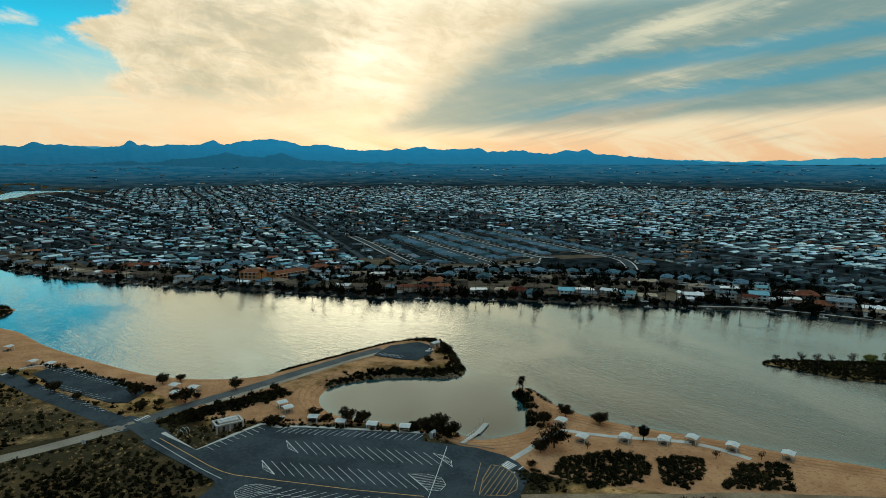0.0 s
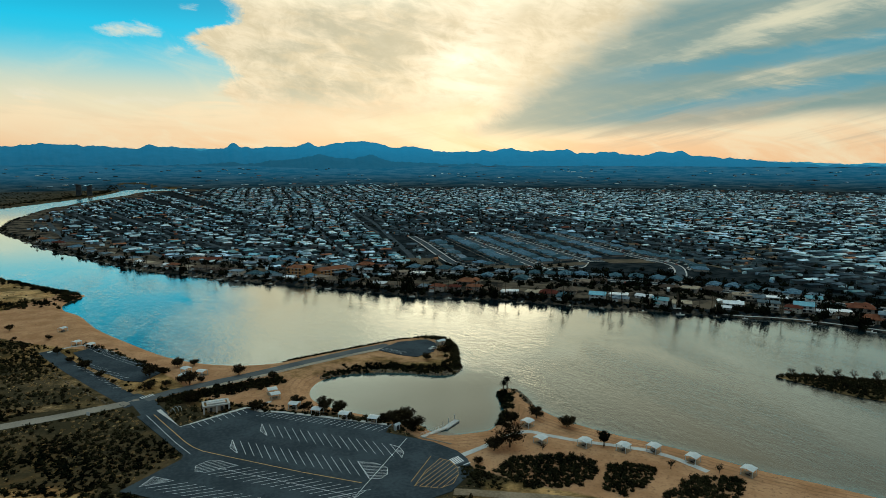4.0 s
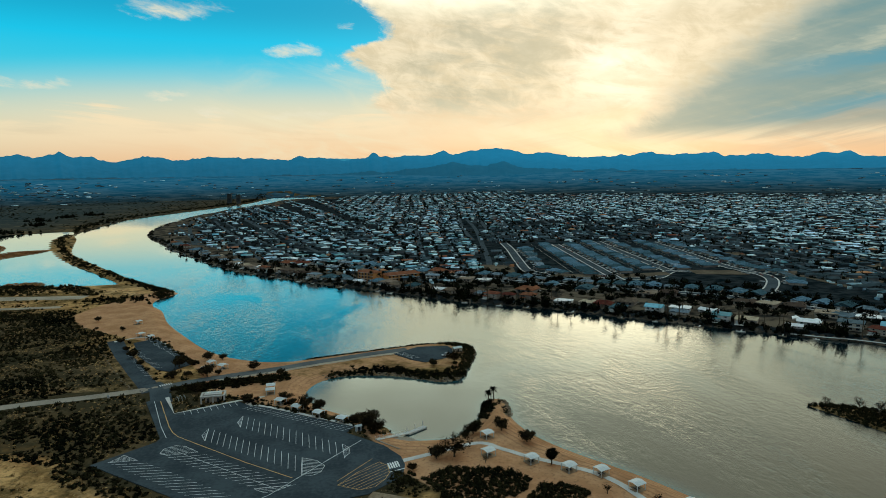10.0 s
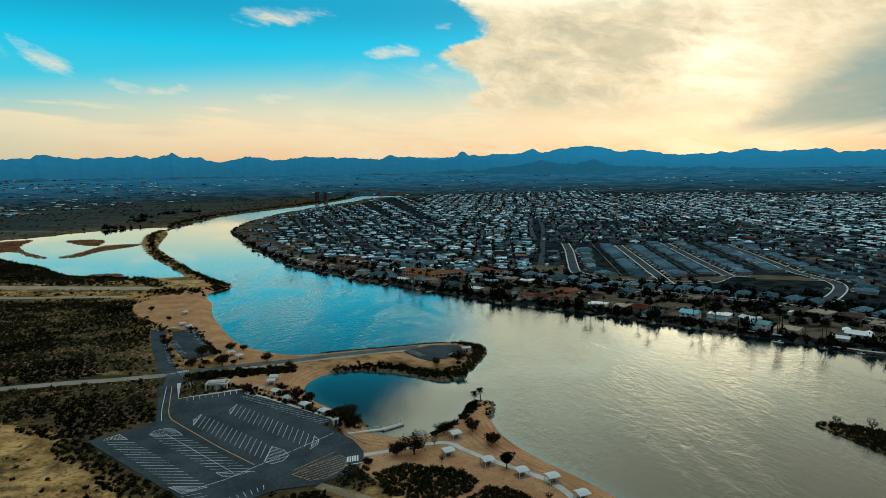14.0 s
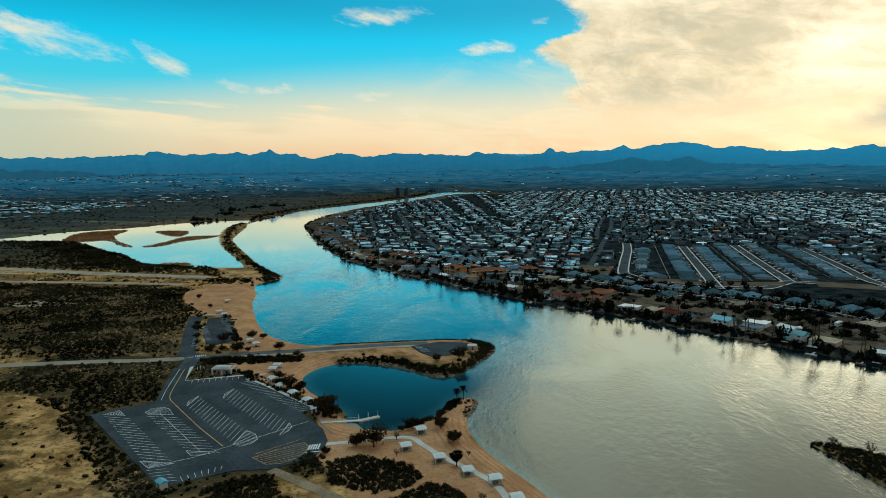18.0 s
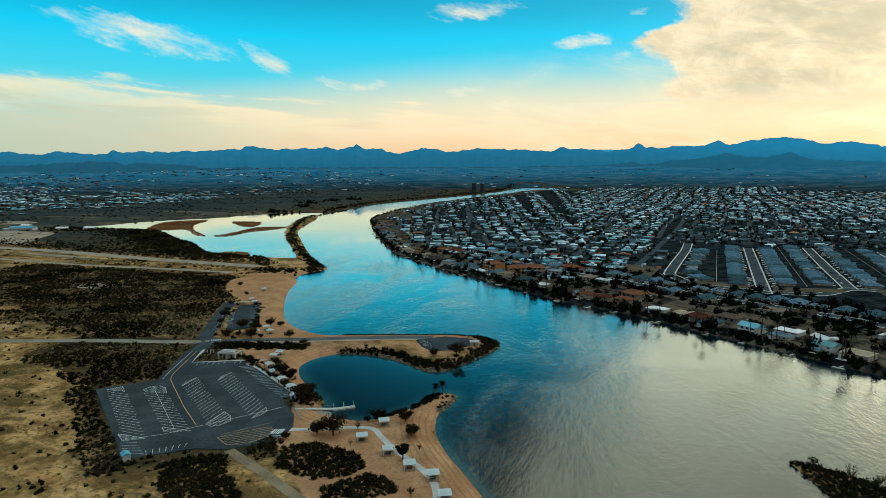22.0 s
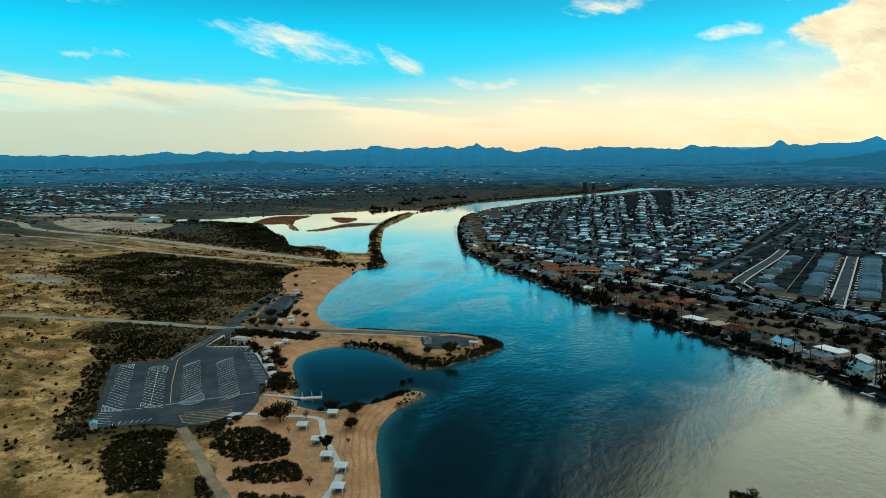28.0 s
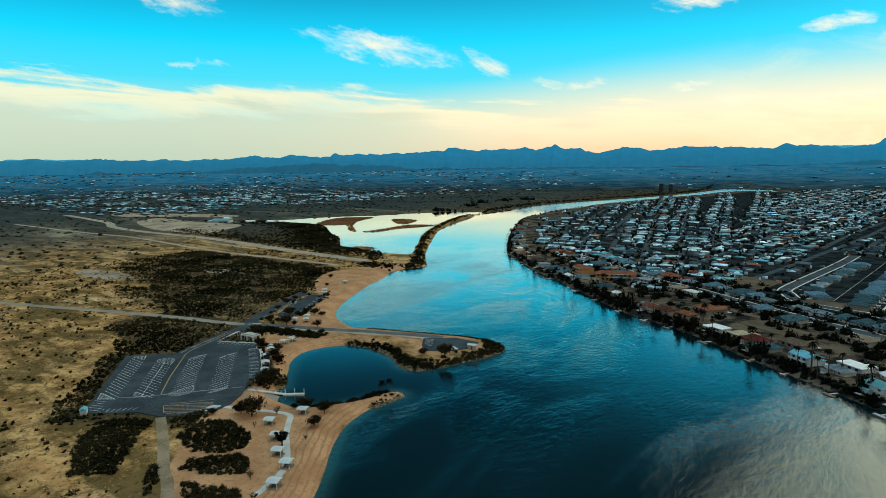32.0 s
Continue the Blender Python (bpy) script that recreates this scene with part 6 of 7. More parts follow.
# the orange apartment blocks by the water
def apartments(w, d, storeys, label):
    top = new("apartment_building")
    tagged(top, label, "apartments")
    bm = bmesh.new()
    box(bm, (-w / 2, -d / 2, -0.6), (w / 2, d / 2, 3.0 * storeys))
    part("wall", bm, ORANGE_WALL, top)
    bm = bmesh.new()
    z = 3.0 * storeys
    a = [bm.verts.new(p) for p in ((-w / 2 - .8, -d / 2 - .8, z), (w / 2 + .8, -d / 2 - .8, z), (w / 2 + .8, d / 2 + .8, z), (-w / 2 - .8, d / 2 + .8, z), (-w / 2 + 4, 0, z + 2.2), (w / 2 - 4, 0, z + 2.2))]
    for q in ((0, 1, 5, 4), (2, 3, 4, 5), (3, 0, 4), (1, 2, 5), (3, 2, 1, 0)):
        bm.faces.new([a[i] for i in q])
    part("roof", bm, ROOF_RED, top)
    for s in range(storeys):
        for x in np.arange(-w / 2 + 2.5, w / 2 - 1.5, 4.0):
            for side in (-1, 1):
                bm = bmesh.new()
                box(bm, (x - 0.9, side * d / 2 - 0.05, 3.0 * s + 0.5), (x + 0.9, side * d / 2 + 0.05, 3.0 * s + 2.3))
                part("window", bm, GLASS, top)
        bm = bmesh.new()
        box(bm, (-w / 2, -d / 2 - 1.5, 3.0 * s + 2.75), (w / 2, -d / 2, 2.95 + 3.0 * s))
        part("balcony", bm, STUCCO, top)
    return top


stand(apartments(20, 13, 3, "orange stucco apartment block with a red tile roof"), 46, 347, -38)
stand(apartments(36, 13, 2, "long orange stucco apartment block by the water"), 78, 350, 22)


# docks along the town bank
def boat_dock(seed, label):
    r = random.Random(seed)
    top = new("boat_dock")
    tagged(top, label, "dock", "private docks")
    bm = bmesh.new()
    box(bm, (-0.7, -7, -0.1), (0.7, 1, 0.12))
    part("gangway", bm, CONCRETE, top)
    bm = bmesh.new()
    box(bm, (-4.5, -9, -0.35), (4.5, -6.4, 0.05))
    part("deck", bm, CONCRETE if seed % 2 else WOOD, top)
    for x in (-4.2, 4.2):
        bm = bmesh.new()
        rod(bm, (x, -6.3, -3), (x, -6.3, 1.6), 0.12, 0.12, 6)
        part("pile", bm, WOOD, top)
    return top


DOCKS = [boat_dock(1, "small pale floating boat dock on the town bank"), boat_dock(2, "small weathered wooden boat dock on the town bank")]
p = TOWN_BANK[(TOWN_BANK[:, 1] < 760) & (TOWN_BANK[:, 1] > -40)]
s = np.concatenate([[0], np.cumsum(np.linalg.norm(np.diff(p, axis=0), axis=1))])
at = 6.0
while at < s[-1]:
    x, y = np.interp(at, s, p[:, 0]), np.interp(at, s, p[:, 1])
    x2, y2 = np.interp(at + 2, s, p[:, 0]), np.interp(at + 2, s, p[:, 1])
    k = DOCKS[rng.integers(0, 2)]
    m = pose(x, y, WATER_Z + 0.35, 0, 0, math.degrees(math.atan2(y2 - y, x2 - x)))
    m = m @ Matrix.Scale(rng.uniform(0.55, 1.0), 4)
    if k.get("set"):
        copy_thing(k, m)
    else:
        k["set"] = 1
        k.matrix_basis = m
    at += rng.uniform(15, 48)
TOWN_PALM = palm("palm_tree", 12.5, 7, "tall dark fan palm on the town bank")
q = np.random.default_rng(31)
for _ in range(120):
    i = q.integers(0, len(p))
    x, y = p[i] + q.normal(0, 7, 2)
    d = float(line_distance(np.array([x]), np.array([y]), TOWN_BANK)[0])
    if bool(town_at(np.array([x]), np.array([y]))[0]) and d > 2:
        stand(TOWN_PALM, x, y, q.uniform(0, 360), q.uniform(0.7, 1.2))
seawall = strip("seawall", TOWN_BANK[(TOWN_BANK[:, 1] < 110) & (TOWN_BANK[:, 1] > -30)][::2], 1.0, 1.2, CONCRETE, "pale concrete wall along the waterfront", "wall", None, 2)


# taller trees standing over the bank
i = rng.integers(0, len(p) - 1, 420)
q = p[i] + rng.normal(0, 7, (420, 2))
d = line_distance(q[:, 0], q[:, 1], TOWN_BANK)
ok = town_at(q[:, 0], q[:, 1]) & (d > 1.0) & (wave(q[:, 0], q[:, 1], 14.0, 3.0) > 0.45)
scatter("bank_trees", on_land(q[ok, 0], q[ok, 1], 0.3), rng.uniform(4.0, 8.5, ok.sum()), BUSHES, LEAF, "tall dark trees standing over the town bank", "trees", 104, 1.35)
# bare building lots
for outline in ([(196, 300), (232, 280), (222, 262), (186, 282)], [(222, 262), (258, 240), (246, 222), (212, 244)], [(140, 372), (196, 352), (204, 420), (150, 440)], [(170, 225), (196, 210), (206, 226), (182, 242)], [(296, 322), (350, 330), (352, 348), (298, 340)], [(376, 330), (426, 318), (424, 345), (380, 356)], [(226, 342), (276, 326), (282, 348), (236, 352)], [(330, 196), (362, 172), (374, 190), (344, 212)], [(470, 230), (540, 240), (535, 330), (465, 330)], [(575, 300), (720, 320), (740, 410), (580, 420)], [(535, 720), (600, 560), (622, 566), (560, 728)], [(452, 470), (500, 450), (508, 474), (460, 492)]):
    slab("bare_lot", outline, 0.04, 0.4, BARE_DIRT, "bare tan dirt building lot among the houses", "ground")


# ---- parked cars and block walls among the houses ----
def car(label, material, seed):
    top = new("car")
    tagged(top, label, "car", "parked cars")
    bm = bmesh.new()
    box(bm, (-2.2, -0.9, 0.35), (2.2, 0.9, 0.95))
    bmesh.ops.bevel(bm, geom=bm.edges[:], offset=0.12, segments=2, affect="EDGES")
    part("body", bm, material, top)
    bm = bmesh.new()
    a = [bm.verts.new(p) for p in ((-1.5, -0.8, 0.94), (1.1, -0.8, 0.94), (1.1, 0.8, 0.94), (-1.5, 0.8, 0.94), (-1.1, -0.65, 1.5), (0.5, -0.65, 1.5), (0.5, 0.65, 1.5), (-1.1, 0.65, 1.5))]
    for f in ((4, 5, 6, 7), (0, 1, 5, 4), (1, 2, 6, 5), (2, 3, 7, 6), (3, 0, 4, 7)):
        bm.faces.new([a[i] for i in f])
    part("cabin", bm, GLASS, top)
    bm = bmesh.new()
    box(bm, (-1.05, -0.63, 1.49), (0.45, 0.63, 1.54))
    part("roof", bm, material, top)
    for x in (-1.35, 1.35):
        for y in (-0.85, 0.85):
            bm = bmesh.new()
            rod(bm, (x, y - 0.1, 0.32), (x, y + 0.1, 0.32), 0.32, 0.32, 10)
            wheel = part("wheel", bm, TYRE, top)
            bm = bmesh.new()
            rod(bm, (x, y - 0.11, 0.32), (x, y + 0.11, 0.32), 0.19, 0.19, 8)
            part("rim", bm, WHITE_METAL, wheel, "pale metal rim")
    return top


TYRE = paint("tyre_rubber", (0.015, 0.015, 0.015), (0.025, 0.025, 0.025), 2.0, 0.9)
CARS = [car("white parked car on a driveway", WHITE_METAL, 1), car("dark grey parked car on a street", paint("dark_car_paint", (0.03, 0.035, 0.04), (0.05, 0.055, 0.06), 1.0, 0.3, 0, 4, 0.3), 2), car("dull red parked car by a house", paint("red_car_paint", (0.20, 0.03, 0.02), (0.26, 0.05, 0.03), 1.0, 0.35, 0, 4, 0.2), 3), car("silver parked car on a street", paint("silver_car_paint", (0.34, 0.36, 0.37), (0.44, 0.46, 0.47), 1.0, 0.3, 0, 4, 0.6), 4)]
q = random.Random(77)
for name, count in (("loop", 12), ("second", 14), ("third", 12), ("fourth", 16), ("river", 26), ("main", 8)):
    p = curve(STREETS[name], 12)
    d = np.gradient(p, axis=0)
    for _ in range(count):
        i = q.randrange(3, len(p) - 3)
        n = Vector((-d[i][1], d[i][0])).normalized() * q.choice((-2.9, 2.9, -9.0, 9.0))
        turn = math.degrees(math.atan2(d[i][1], d[i][0])) + (90 if abs(n.length) > 5 else 0)
        stand(CARS[q.randrange(4)], p[i][0] + n.x, p[i][1] + n.y, turn, 1.0, -0.12)


def motorhome():
    top = new("motorhome")
    tagged(top, "white motorhome parked by the riverside street", "motorhome")
    bm = bmesh.new()
    box(bm, (-4.6, -1.2, 0.6), (3.4, 1.2, 3.3))
    box(bm, (3.39, -1.15, 0.6), (4.7, 1.15, 2.2))
    bmesh.ops.bevel(bm, geom=bm.edges[:], offset=0.12, segments=2, affect="EDGES")
    part("body", bm, WHITE_METAL, top)
    for y in (-1.24, 1.22):
        for x in (-3.2, -0.6, 1.8):
            bm = bmesh.new()
            box(bm, (x - 0.6, y - 0.01, 1.7), (x + 0.6, y + 0.03, 2.5))
            part("window", bm, GLASS, top)
    for x in (-2.6, 2.8):
        for y in (-1.0, 1.0):
            bm = bmesh.new()
            rod(bm, (x, y - 0.15, 0.45), (x, y + 0.15, 0.45), 0.45, 0.45, 12)
            wheel = part("wheel", bm, TYRE, top)
            bm = bmesh.new()
            rod(bm, (x, y - 0.16, 0.45), (x, y + 0.16, 0.45), 0.26, 0.26, 8)
            part("rim", bm, WHITE_METAL, wheel, "pale metal rim")
    return top


stand(motorhome(), 338, 181, 49, 1.0, -0.05)
for k, line in enumerate(([(253, 345), (268, 610)], [(324, 340), (338, 620)], [(398, 365), (411, 620)], [(195, 322), (262, 284), (330, 247)])):
    strip("wall", line, 0.3, 1.8, STUCCO, "tan block wall between back gardens", "wall", None, 2)


SILT = paint("pale_silt", (0.22, 0.17, 0.12), (0.42, 0.34, 0.25), 0.03, 0.95, 0.2, 12)
# ---- the large hall and bare silt flats beyond the lagoon ----
def hall():
    top = new("community_hall")
    tagged(top, "large white hall with a blue metal roof", "hall")
    bm = bmesh.new()
    box(bm, (-26, -11, -0.5), (26, 11, 6.0))
    box(bm, (-40, -7, -0.5), (-26.01, 8, 4.2))
    part("wall", bm, WHITE_WALL, top)
    bm = bmesh.new()
    a = [bm.verts.new(p) for p in ((-27, -12, 6.0), (27, -12, 6.0), (27, 12, 6.0), (-27, 12, 6.0), (-27, 0, 10.0), (27, 0, 10.0))]
    for q in ((0, 1, 5, 4), (2, 3, 4, 5), (3, 0, 4), (1, 2, 5), (3, 2, 1, 0)):
        bm.faces.new([a[i] for i in q])
    part("roof", bm, ROOF_TEAL, top)
    bm = bmesh.new()
    box(bm, (-41, -8, 4.2), (-26.02, 9, 4.6))
    part("roof", bm, ROOF_WHITE, top)
    for x in range(-22, 23, 6):
        bm = bmesh.new()
        box(bm, (x - 1.2, -11.06, 1.0), (x + 1.2, -10.98, 3.4))
        part("window", bm, GLASS, top)
    return top


stand(hall(), -848, 512, 27, 0.75)
for x, y, turn in ((-748, 560, 20), (-790, 540, 40), (-905, 560, 10)):
    stand(KINDS[6], x, y, turn, 1.4)
for outline in ([(-935, 385), (-800, 352), (-667, 366), (-700, 430), (-763, 498), (-900, 486), (-1080, 500), (-1040, 430)], [(-1250, 470), (-1080, 540), (-960, 600), (-1010, 640), (-1200, 590), (-1400, 560)], [(-560, 300), (-500, 288), (-430, 290), (-440, 296), (-520, 303)], [(-300, 150), (-262, 152), (-240, 166), (-280, 172)], [(-390, 60), (-330, 66), (-320, 88), (-372, 92), (-410, 76)]):
    slab("bare_ground", curve(outline, 4, True), 0.05, 0.5, SILT, "patch of pale bare silt among the scrub", "ground")

# a dark clump of tall trees at the head of the lagoon
clump = np.random.default_rng(52)
spot = np.concatenate([np.array(c, float) + clump.normal(0, 14, (14, 2)) for c in [(-664, 986), (-648, 991), (-632, 997), (-616, 1003), (-708, 1167), (-772, 1306), (-770, 1429), (-734, 1508)]])
ok = ~inside(spot[:, 0], spot[:, 1], RIVER) & ~inside(spot[:, 0], spot[:, 1], LAGOON)
scatter("lagoon_trees", on_land(spot[ok, 0], spot[ok, 1], 0.3), clump.uniform(5, 10, ok.sum()), BUSHES, LEAF, "dark clump of tall trees at the head of the lagoon", "trees", 105, 1.3)


# two tall blocks far up the river
def tower(w, d, storeys, label):
    top = new("hotel_tower")
    tagged(top, label, "tower", "towers up the river")
    h = 3.2 * storeys
    bm = bmesh.new()
    box(bm, (-w / 2, -d / 2, -1), (w / 2, d / 2, h))
    part("wall", bm, FAR_WALL, top)
    bm = bmesh.new()
    box(bm, (-w / 2 - 0.4, -d / 2 - 0.4, h), (w / 2 + 0.4, d / 2 + 0.4, h + 1.2))
    part("roof", bm, FAR_DARK, top)
    for k in range(storeys):
        for x in np.arange(-w / 2 + 2, w / 2 - 1, 3.6):
            bm = bmesh.new()
            box(bm, (x - 1.2, -d / 2 - 0.06, 3.2 * k + 0.8), (x + 1.2, -d / 2 + 0.02, 3.2 * k + 2.4))
            part("window", bm, GLASS, top)
    return top


stand(tower(15, 13, 11, "tall dark hotel tower beyond the river"), -501, 2031, 5)
stand(tower(14, 13, 10, "lower dark hotel tower beyond the river"), -473, 2046, 5)

# ---- park things ----
def picnic_shelter():
    top = new("picnic_shelter")
    tagged(top, "white metal picnic shelter on a dusty pad in the sand", "shelter", "picnic shelters")
    bm = bmesh.new()
    e = 2.25
    a = [bm.verts.new(p) for p in ((-e, -e, 2.50), (e, -e, 2.50), (e, e, 2.50), (-e, e, 2.50), (-e, 0, 2.95), (e, 0, 2.95))]
    b = [bm.verts.new(p) for p in ((-e, -e, 2.40), (e, -e, 2.40), (e, e, 2.40), (-e, e, 2.40), (-e, 0, 2.85), (e, 0, 2.85))]
    for f in ((0, 1, 5, 4), (2, 3, 4, 5)):
        bm.faces.new([a[i] for i in f])
        bm.faces.new([b[i] for i in f][::-1])
    for i, j in ((0, 1), (1, 5), (5, 2), (2, 3), (3, 4), (4, 0)):
        bm.faces.new((a[j], a[i], b[i], b[j]))
    part("roof", bm, WHITE_METAL, top)
    for x in (-1.9, 1.9):
        for y in (-1.9, 1.9):
            bm = bmesh.new()
            box(bm, (x - 0.09, y - 0.09, 0.08), (x + 0.09, y + 0.09, 2.5))
            part("post", bm, WHITE_METAL, top)
    bm = bmesh.new()
    box(bm, (-2.3, -2.3, -0.4), (2.3, 2.3, 0.09))
    part("pad", bm, TRACK_DIRT, top)
    return top


def picnic_table():
    top = new("picnic_table")
    tagged(top, "dark metal picnic table with two benches under the shelter", "table", "picnic tables")
    for name, lo, hi in (("tabletop", (-1.0, -0.4, 0.78), (1.0, 0.4, 0.84)), ("bench", (-1.0, -0.95, 0.48), (1.0, -0.65, 0.53)), ("bench", (-1.0, 0.65, 0.48), (1.0, 0.95, 0.53)), ("leg", (-0.75, -0.8, 0.09), (-0.65, 0.8, 0.49)), ("leg", (0.65, -0.8, 0.09), (0.75, 0.8, 0.49)), ("leg", (-0.74, -0.06, 0.48), (-0.66, 0.06, 0.79)), ("leg", (0.66, -0.06, 0.48), (0.74, 0.06, 0.79))):
        bm = bmesh.new()
        box(bm, lo, hi)
        part(name, bm, DARK_METAL, top)
    return top


DARK_METAL = paint("dark_metal", (0.04, 0.045, 0.05), (0.07, 0.075, 0.08), 2.0, 0.5, 0, 6, 0.4)
SHELTER, TABLE = picnic_shelter(), picnic_table()
for x, y, turn in ((105, -35, 30), (103, -51, 30), (118, -58.5, 28), (130, -66.5, 28), (140.5, -70.5, 26), (149, -82, 26), (161, -96, 26), (14.5, 13, -33), (23.5, 4, -33), (34, -4.5, -33), (45, -12.5, -33), (6, 35, 10), (7, 28, 10), (-35, 79, -50), (-35, 68, -50), (-27, 72, -40), (-117, 189, 60), (-101, 151, 60), (-92, 143, 60)):
    stand(SHELTER, x, y, turn)
    z = float(ground_z(np.array([x]), np.array([y]))[0])
    m = pose(x, y, z, 0, 0, turn)
    if TABLE.get("set"):
        copy_thing(TABLE, m)
    else:
        TABLE["set"] = 1
        TABLE.matrix_basis = m

# restroom block under a wide frame roof
restroom = new("restroom_building")
tagged(restroom, "pale block restroom building with a wide columned canopy", "building")
TAN = paint("tan_block", (0.34, 0.28, 0.21), (0.44, 0.37, 0.29), 0.6, 0.9, 0.1, 8)
bm = bmesh.new()
box(bm, (-3.6, -2.0, -0.4), (3.6, 2.0, 2.9))
part("wall", bm, TAN, restroom)
bm = bmesh.new()
box(bm, (-3.9, -2.3, 3.45), (3.9, 2.3, 4.0))
part("roof", bm, CONCRETE, restroom)
for lo, hi in (((-5.6, -3.4, 3.0), (5.6, -2.6, 3.5)), ((-5.6, 2.6, 3.0), (5.6, 3.4, 3.5)), ((-5.6, -2.6, 3.0), (-4.8, 2.6, 3.5)), ((4.8, -2.6, 3.0), (5.6, 2.6, 3.5))):
    bm = bmesh.new()
    box(bm, lo, hi)
    part("beam", bm, CONCRETE, restroom)
for x in (-5.2, 0.0, 5.2):
    for y in (-3.0, 3.0):
        bm = bmesh.new()
        box(bm, (x - 0.35, y - 0.35, -0.4), (x + 0.35, y + 0.35, 3.0))
        part("column", bm, CONCRETE, restroom)
for x in (-2.2, 2.2):
    bm = bmesh.new()
    box(bm, (x - 0.5, -2.06, 0), (x + 0.5, -1.98, 2.1))
    part("door", bm, DARK_METAL, restroom)
for x in (-2.4, -0.8, 0.8, 2.4):
    bm = bmesh.new()
    box(bm, (x - 0.5, -0.6, 4.0), (x + 0.5, 0.6, 4.35))
    part("roof_vent", bm, WHITE_METAL, restroom)
stand(restroom, -18.5, 21.5, 8)

# boat ramp and its floating dock
ramp_bm = bmesh.new()
v = [ramp_bm.verts.new(p) for p in ((60.5, -33.5, 0.06), (69, -42, 0.06), (84, -30.5, -3.7), (75.5, -21.5, -3.7), (60.5, -33.5, -1), (69, -42, -1), (84, -30.5, -4.6), (75.5, -21.5, -4.6))]
for f in ((0, 1, 2, 3), (0, 4, 5, 1), (1, 5, 6, 2), (2, 6, 7, 3), (3, 7, 4, 0)):
    ramp_bm.faces.new([v[i] for i in f])
bmesh.ops.recalc_face_normals(ramp_bm, faces=ramp_bm.faces)
ramp_top = new("boat_ramp")
tagged(ramp_top, "grooved concrete boat ramp sloping into the cove", "boat ramp", kind="structure")
part("slab", ramp_bm, PALE_ROAD, ramp_top)
bm = bmesh.new()
rod_dir = Vector((0.77, 0.64, 0))
side = Vector((-0.64, 0.77, 0))
for s in (0.0,):
    a, b = Vector((60.2, -32.8, 0.25)), Vector((74, -21.3, -2.4))
    w = side * 0.9
    q = [bm.verts.new(p) for p in (a - w, b - w, b + w, a + w, a - w - Vector((0, 0, .4)), b - w - Vector((0, 0, .4)), b + w - Vector((0, 0, .4)), a + w - Vector((0, 0, .4)))]
    for f in ((0, 1, 2, 3), (4, 7, 6, 5), (0, 4, 5, 1), (1, 5, 6, 2), (2, 6, 7, 3), (3, 7, 4, 0)):
        bm.faces.new([q[i] for i in f])
dock = new("courtesy_dock")
tagged(dock, "pale floating courtesy dock with steel guide piles", "dock")
part("gangway", bm, CONCRETE, dock)
bm = bmesh.new()
box(bm, (-0.5, -1.1, -0.35), (9.5, 1.1, 0.25), Matrix.Translation((73.6, -21.6, WATER_Z + 0.4)) @ Matrix.Rotation(math.atan2(0.64, 0.77), 4, "Z"))
part("deck", bm, CONCRETE, dock)
for s in (0.0, 4.6, 9.2):
    bm = bmesh.new()
    c = Vector((73.6, -21.6, 0)) + rod_dir * s + side * 1.25
    rod(bm, (c.x, c.y, -6), (c.x, c.y, -0.2), 0.16, 0.16, 8)
    part("pile", bm, WHITE_METAL, dock)
for sgn in (-1, 1):
    bm = bmesh.new()
    c = Vector((60.2, -32.8, 0.25)) + side * 0.9 * sgn
    e = Vector((74, -21.3, -2.4)) + side * 0.9 * sgn
    for k in range(9):
        g = c.lerp(e, k / 8)
        rod(bm, g, g + Vector((0, 0, 1.0)), 0.04, 0.04, 5)
    rod(bm, c + Vector((0, 0, 1)), e + Vector((0, 0, 1)), 0.04, 0.04, 5)
    part("handrail", bm, WHITE_METAL, dock)


def pickup(label):
    top = new("pickup_truck")
    tagged(top, label, "truck")
    bm = bmesh.new()
    box(bm, (-2.6, -0.95, 0.45), (2.6, 0.95, 1.05))
    bmesh.ops.bevel(bm, geom=bm.edges[:], offset=0.1, segments=2, affect="EDGES")
    part("body", bm, WHITE_METAL, top)
    bm = bmesh.new()
    a = [bm.verts.new(p) for p in ((-0.7, -0.9, 1.04), (1.5, -0.9, 1.04), (1.5, 0.9, 1.04), (-0.7, 0.9, 1.04), (-0.5, -0.75, 1.8), (0.8, -0.75, 1.8), (0.8, 0.75, 1.8), (-0.5, 0.75, 1.8))]
    for f in ((4, 5, 6, 7), (0, 1, 5, 4), (1, 2, 6, 5), (2, 3, 7, 6), (3, 0, 4, 7)):
        bm.faces.new([a[i] for i in f])
    part("cab", bm, WHITE_METAL, top)
    bm = bmesh.new()
    box(bm, (-0.4, -0.86, 1.2), (0.75, 0.86, 1.68))
    part("window", bm, GLASS, top)
    for x in (-1.6, 1.6):
        for y in (-0.9, 0.9):
            bm = bmesh.new()
            rod(bm, (x, y - 0.12, 0.38), (x, y + 0.12, 0.38), 0.38, 0.38, 14)
            wheel = part("wheel", bm, DARK_METAL, top)
            bm = bmesh.new()
            rod(bm, (x, y - 0.13, 0.38), (x, y + 0.13, 0.38), 0.22, 0.22, 8)
            part("rim", bm, WHITE_METAL, wheel, "pale metal rim")
    return top


truck = pickup("white pickup truck parked on the point")
truck.matrix_basis = pose(98.5, 79.5, 0.06, 0, 0, 20)


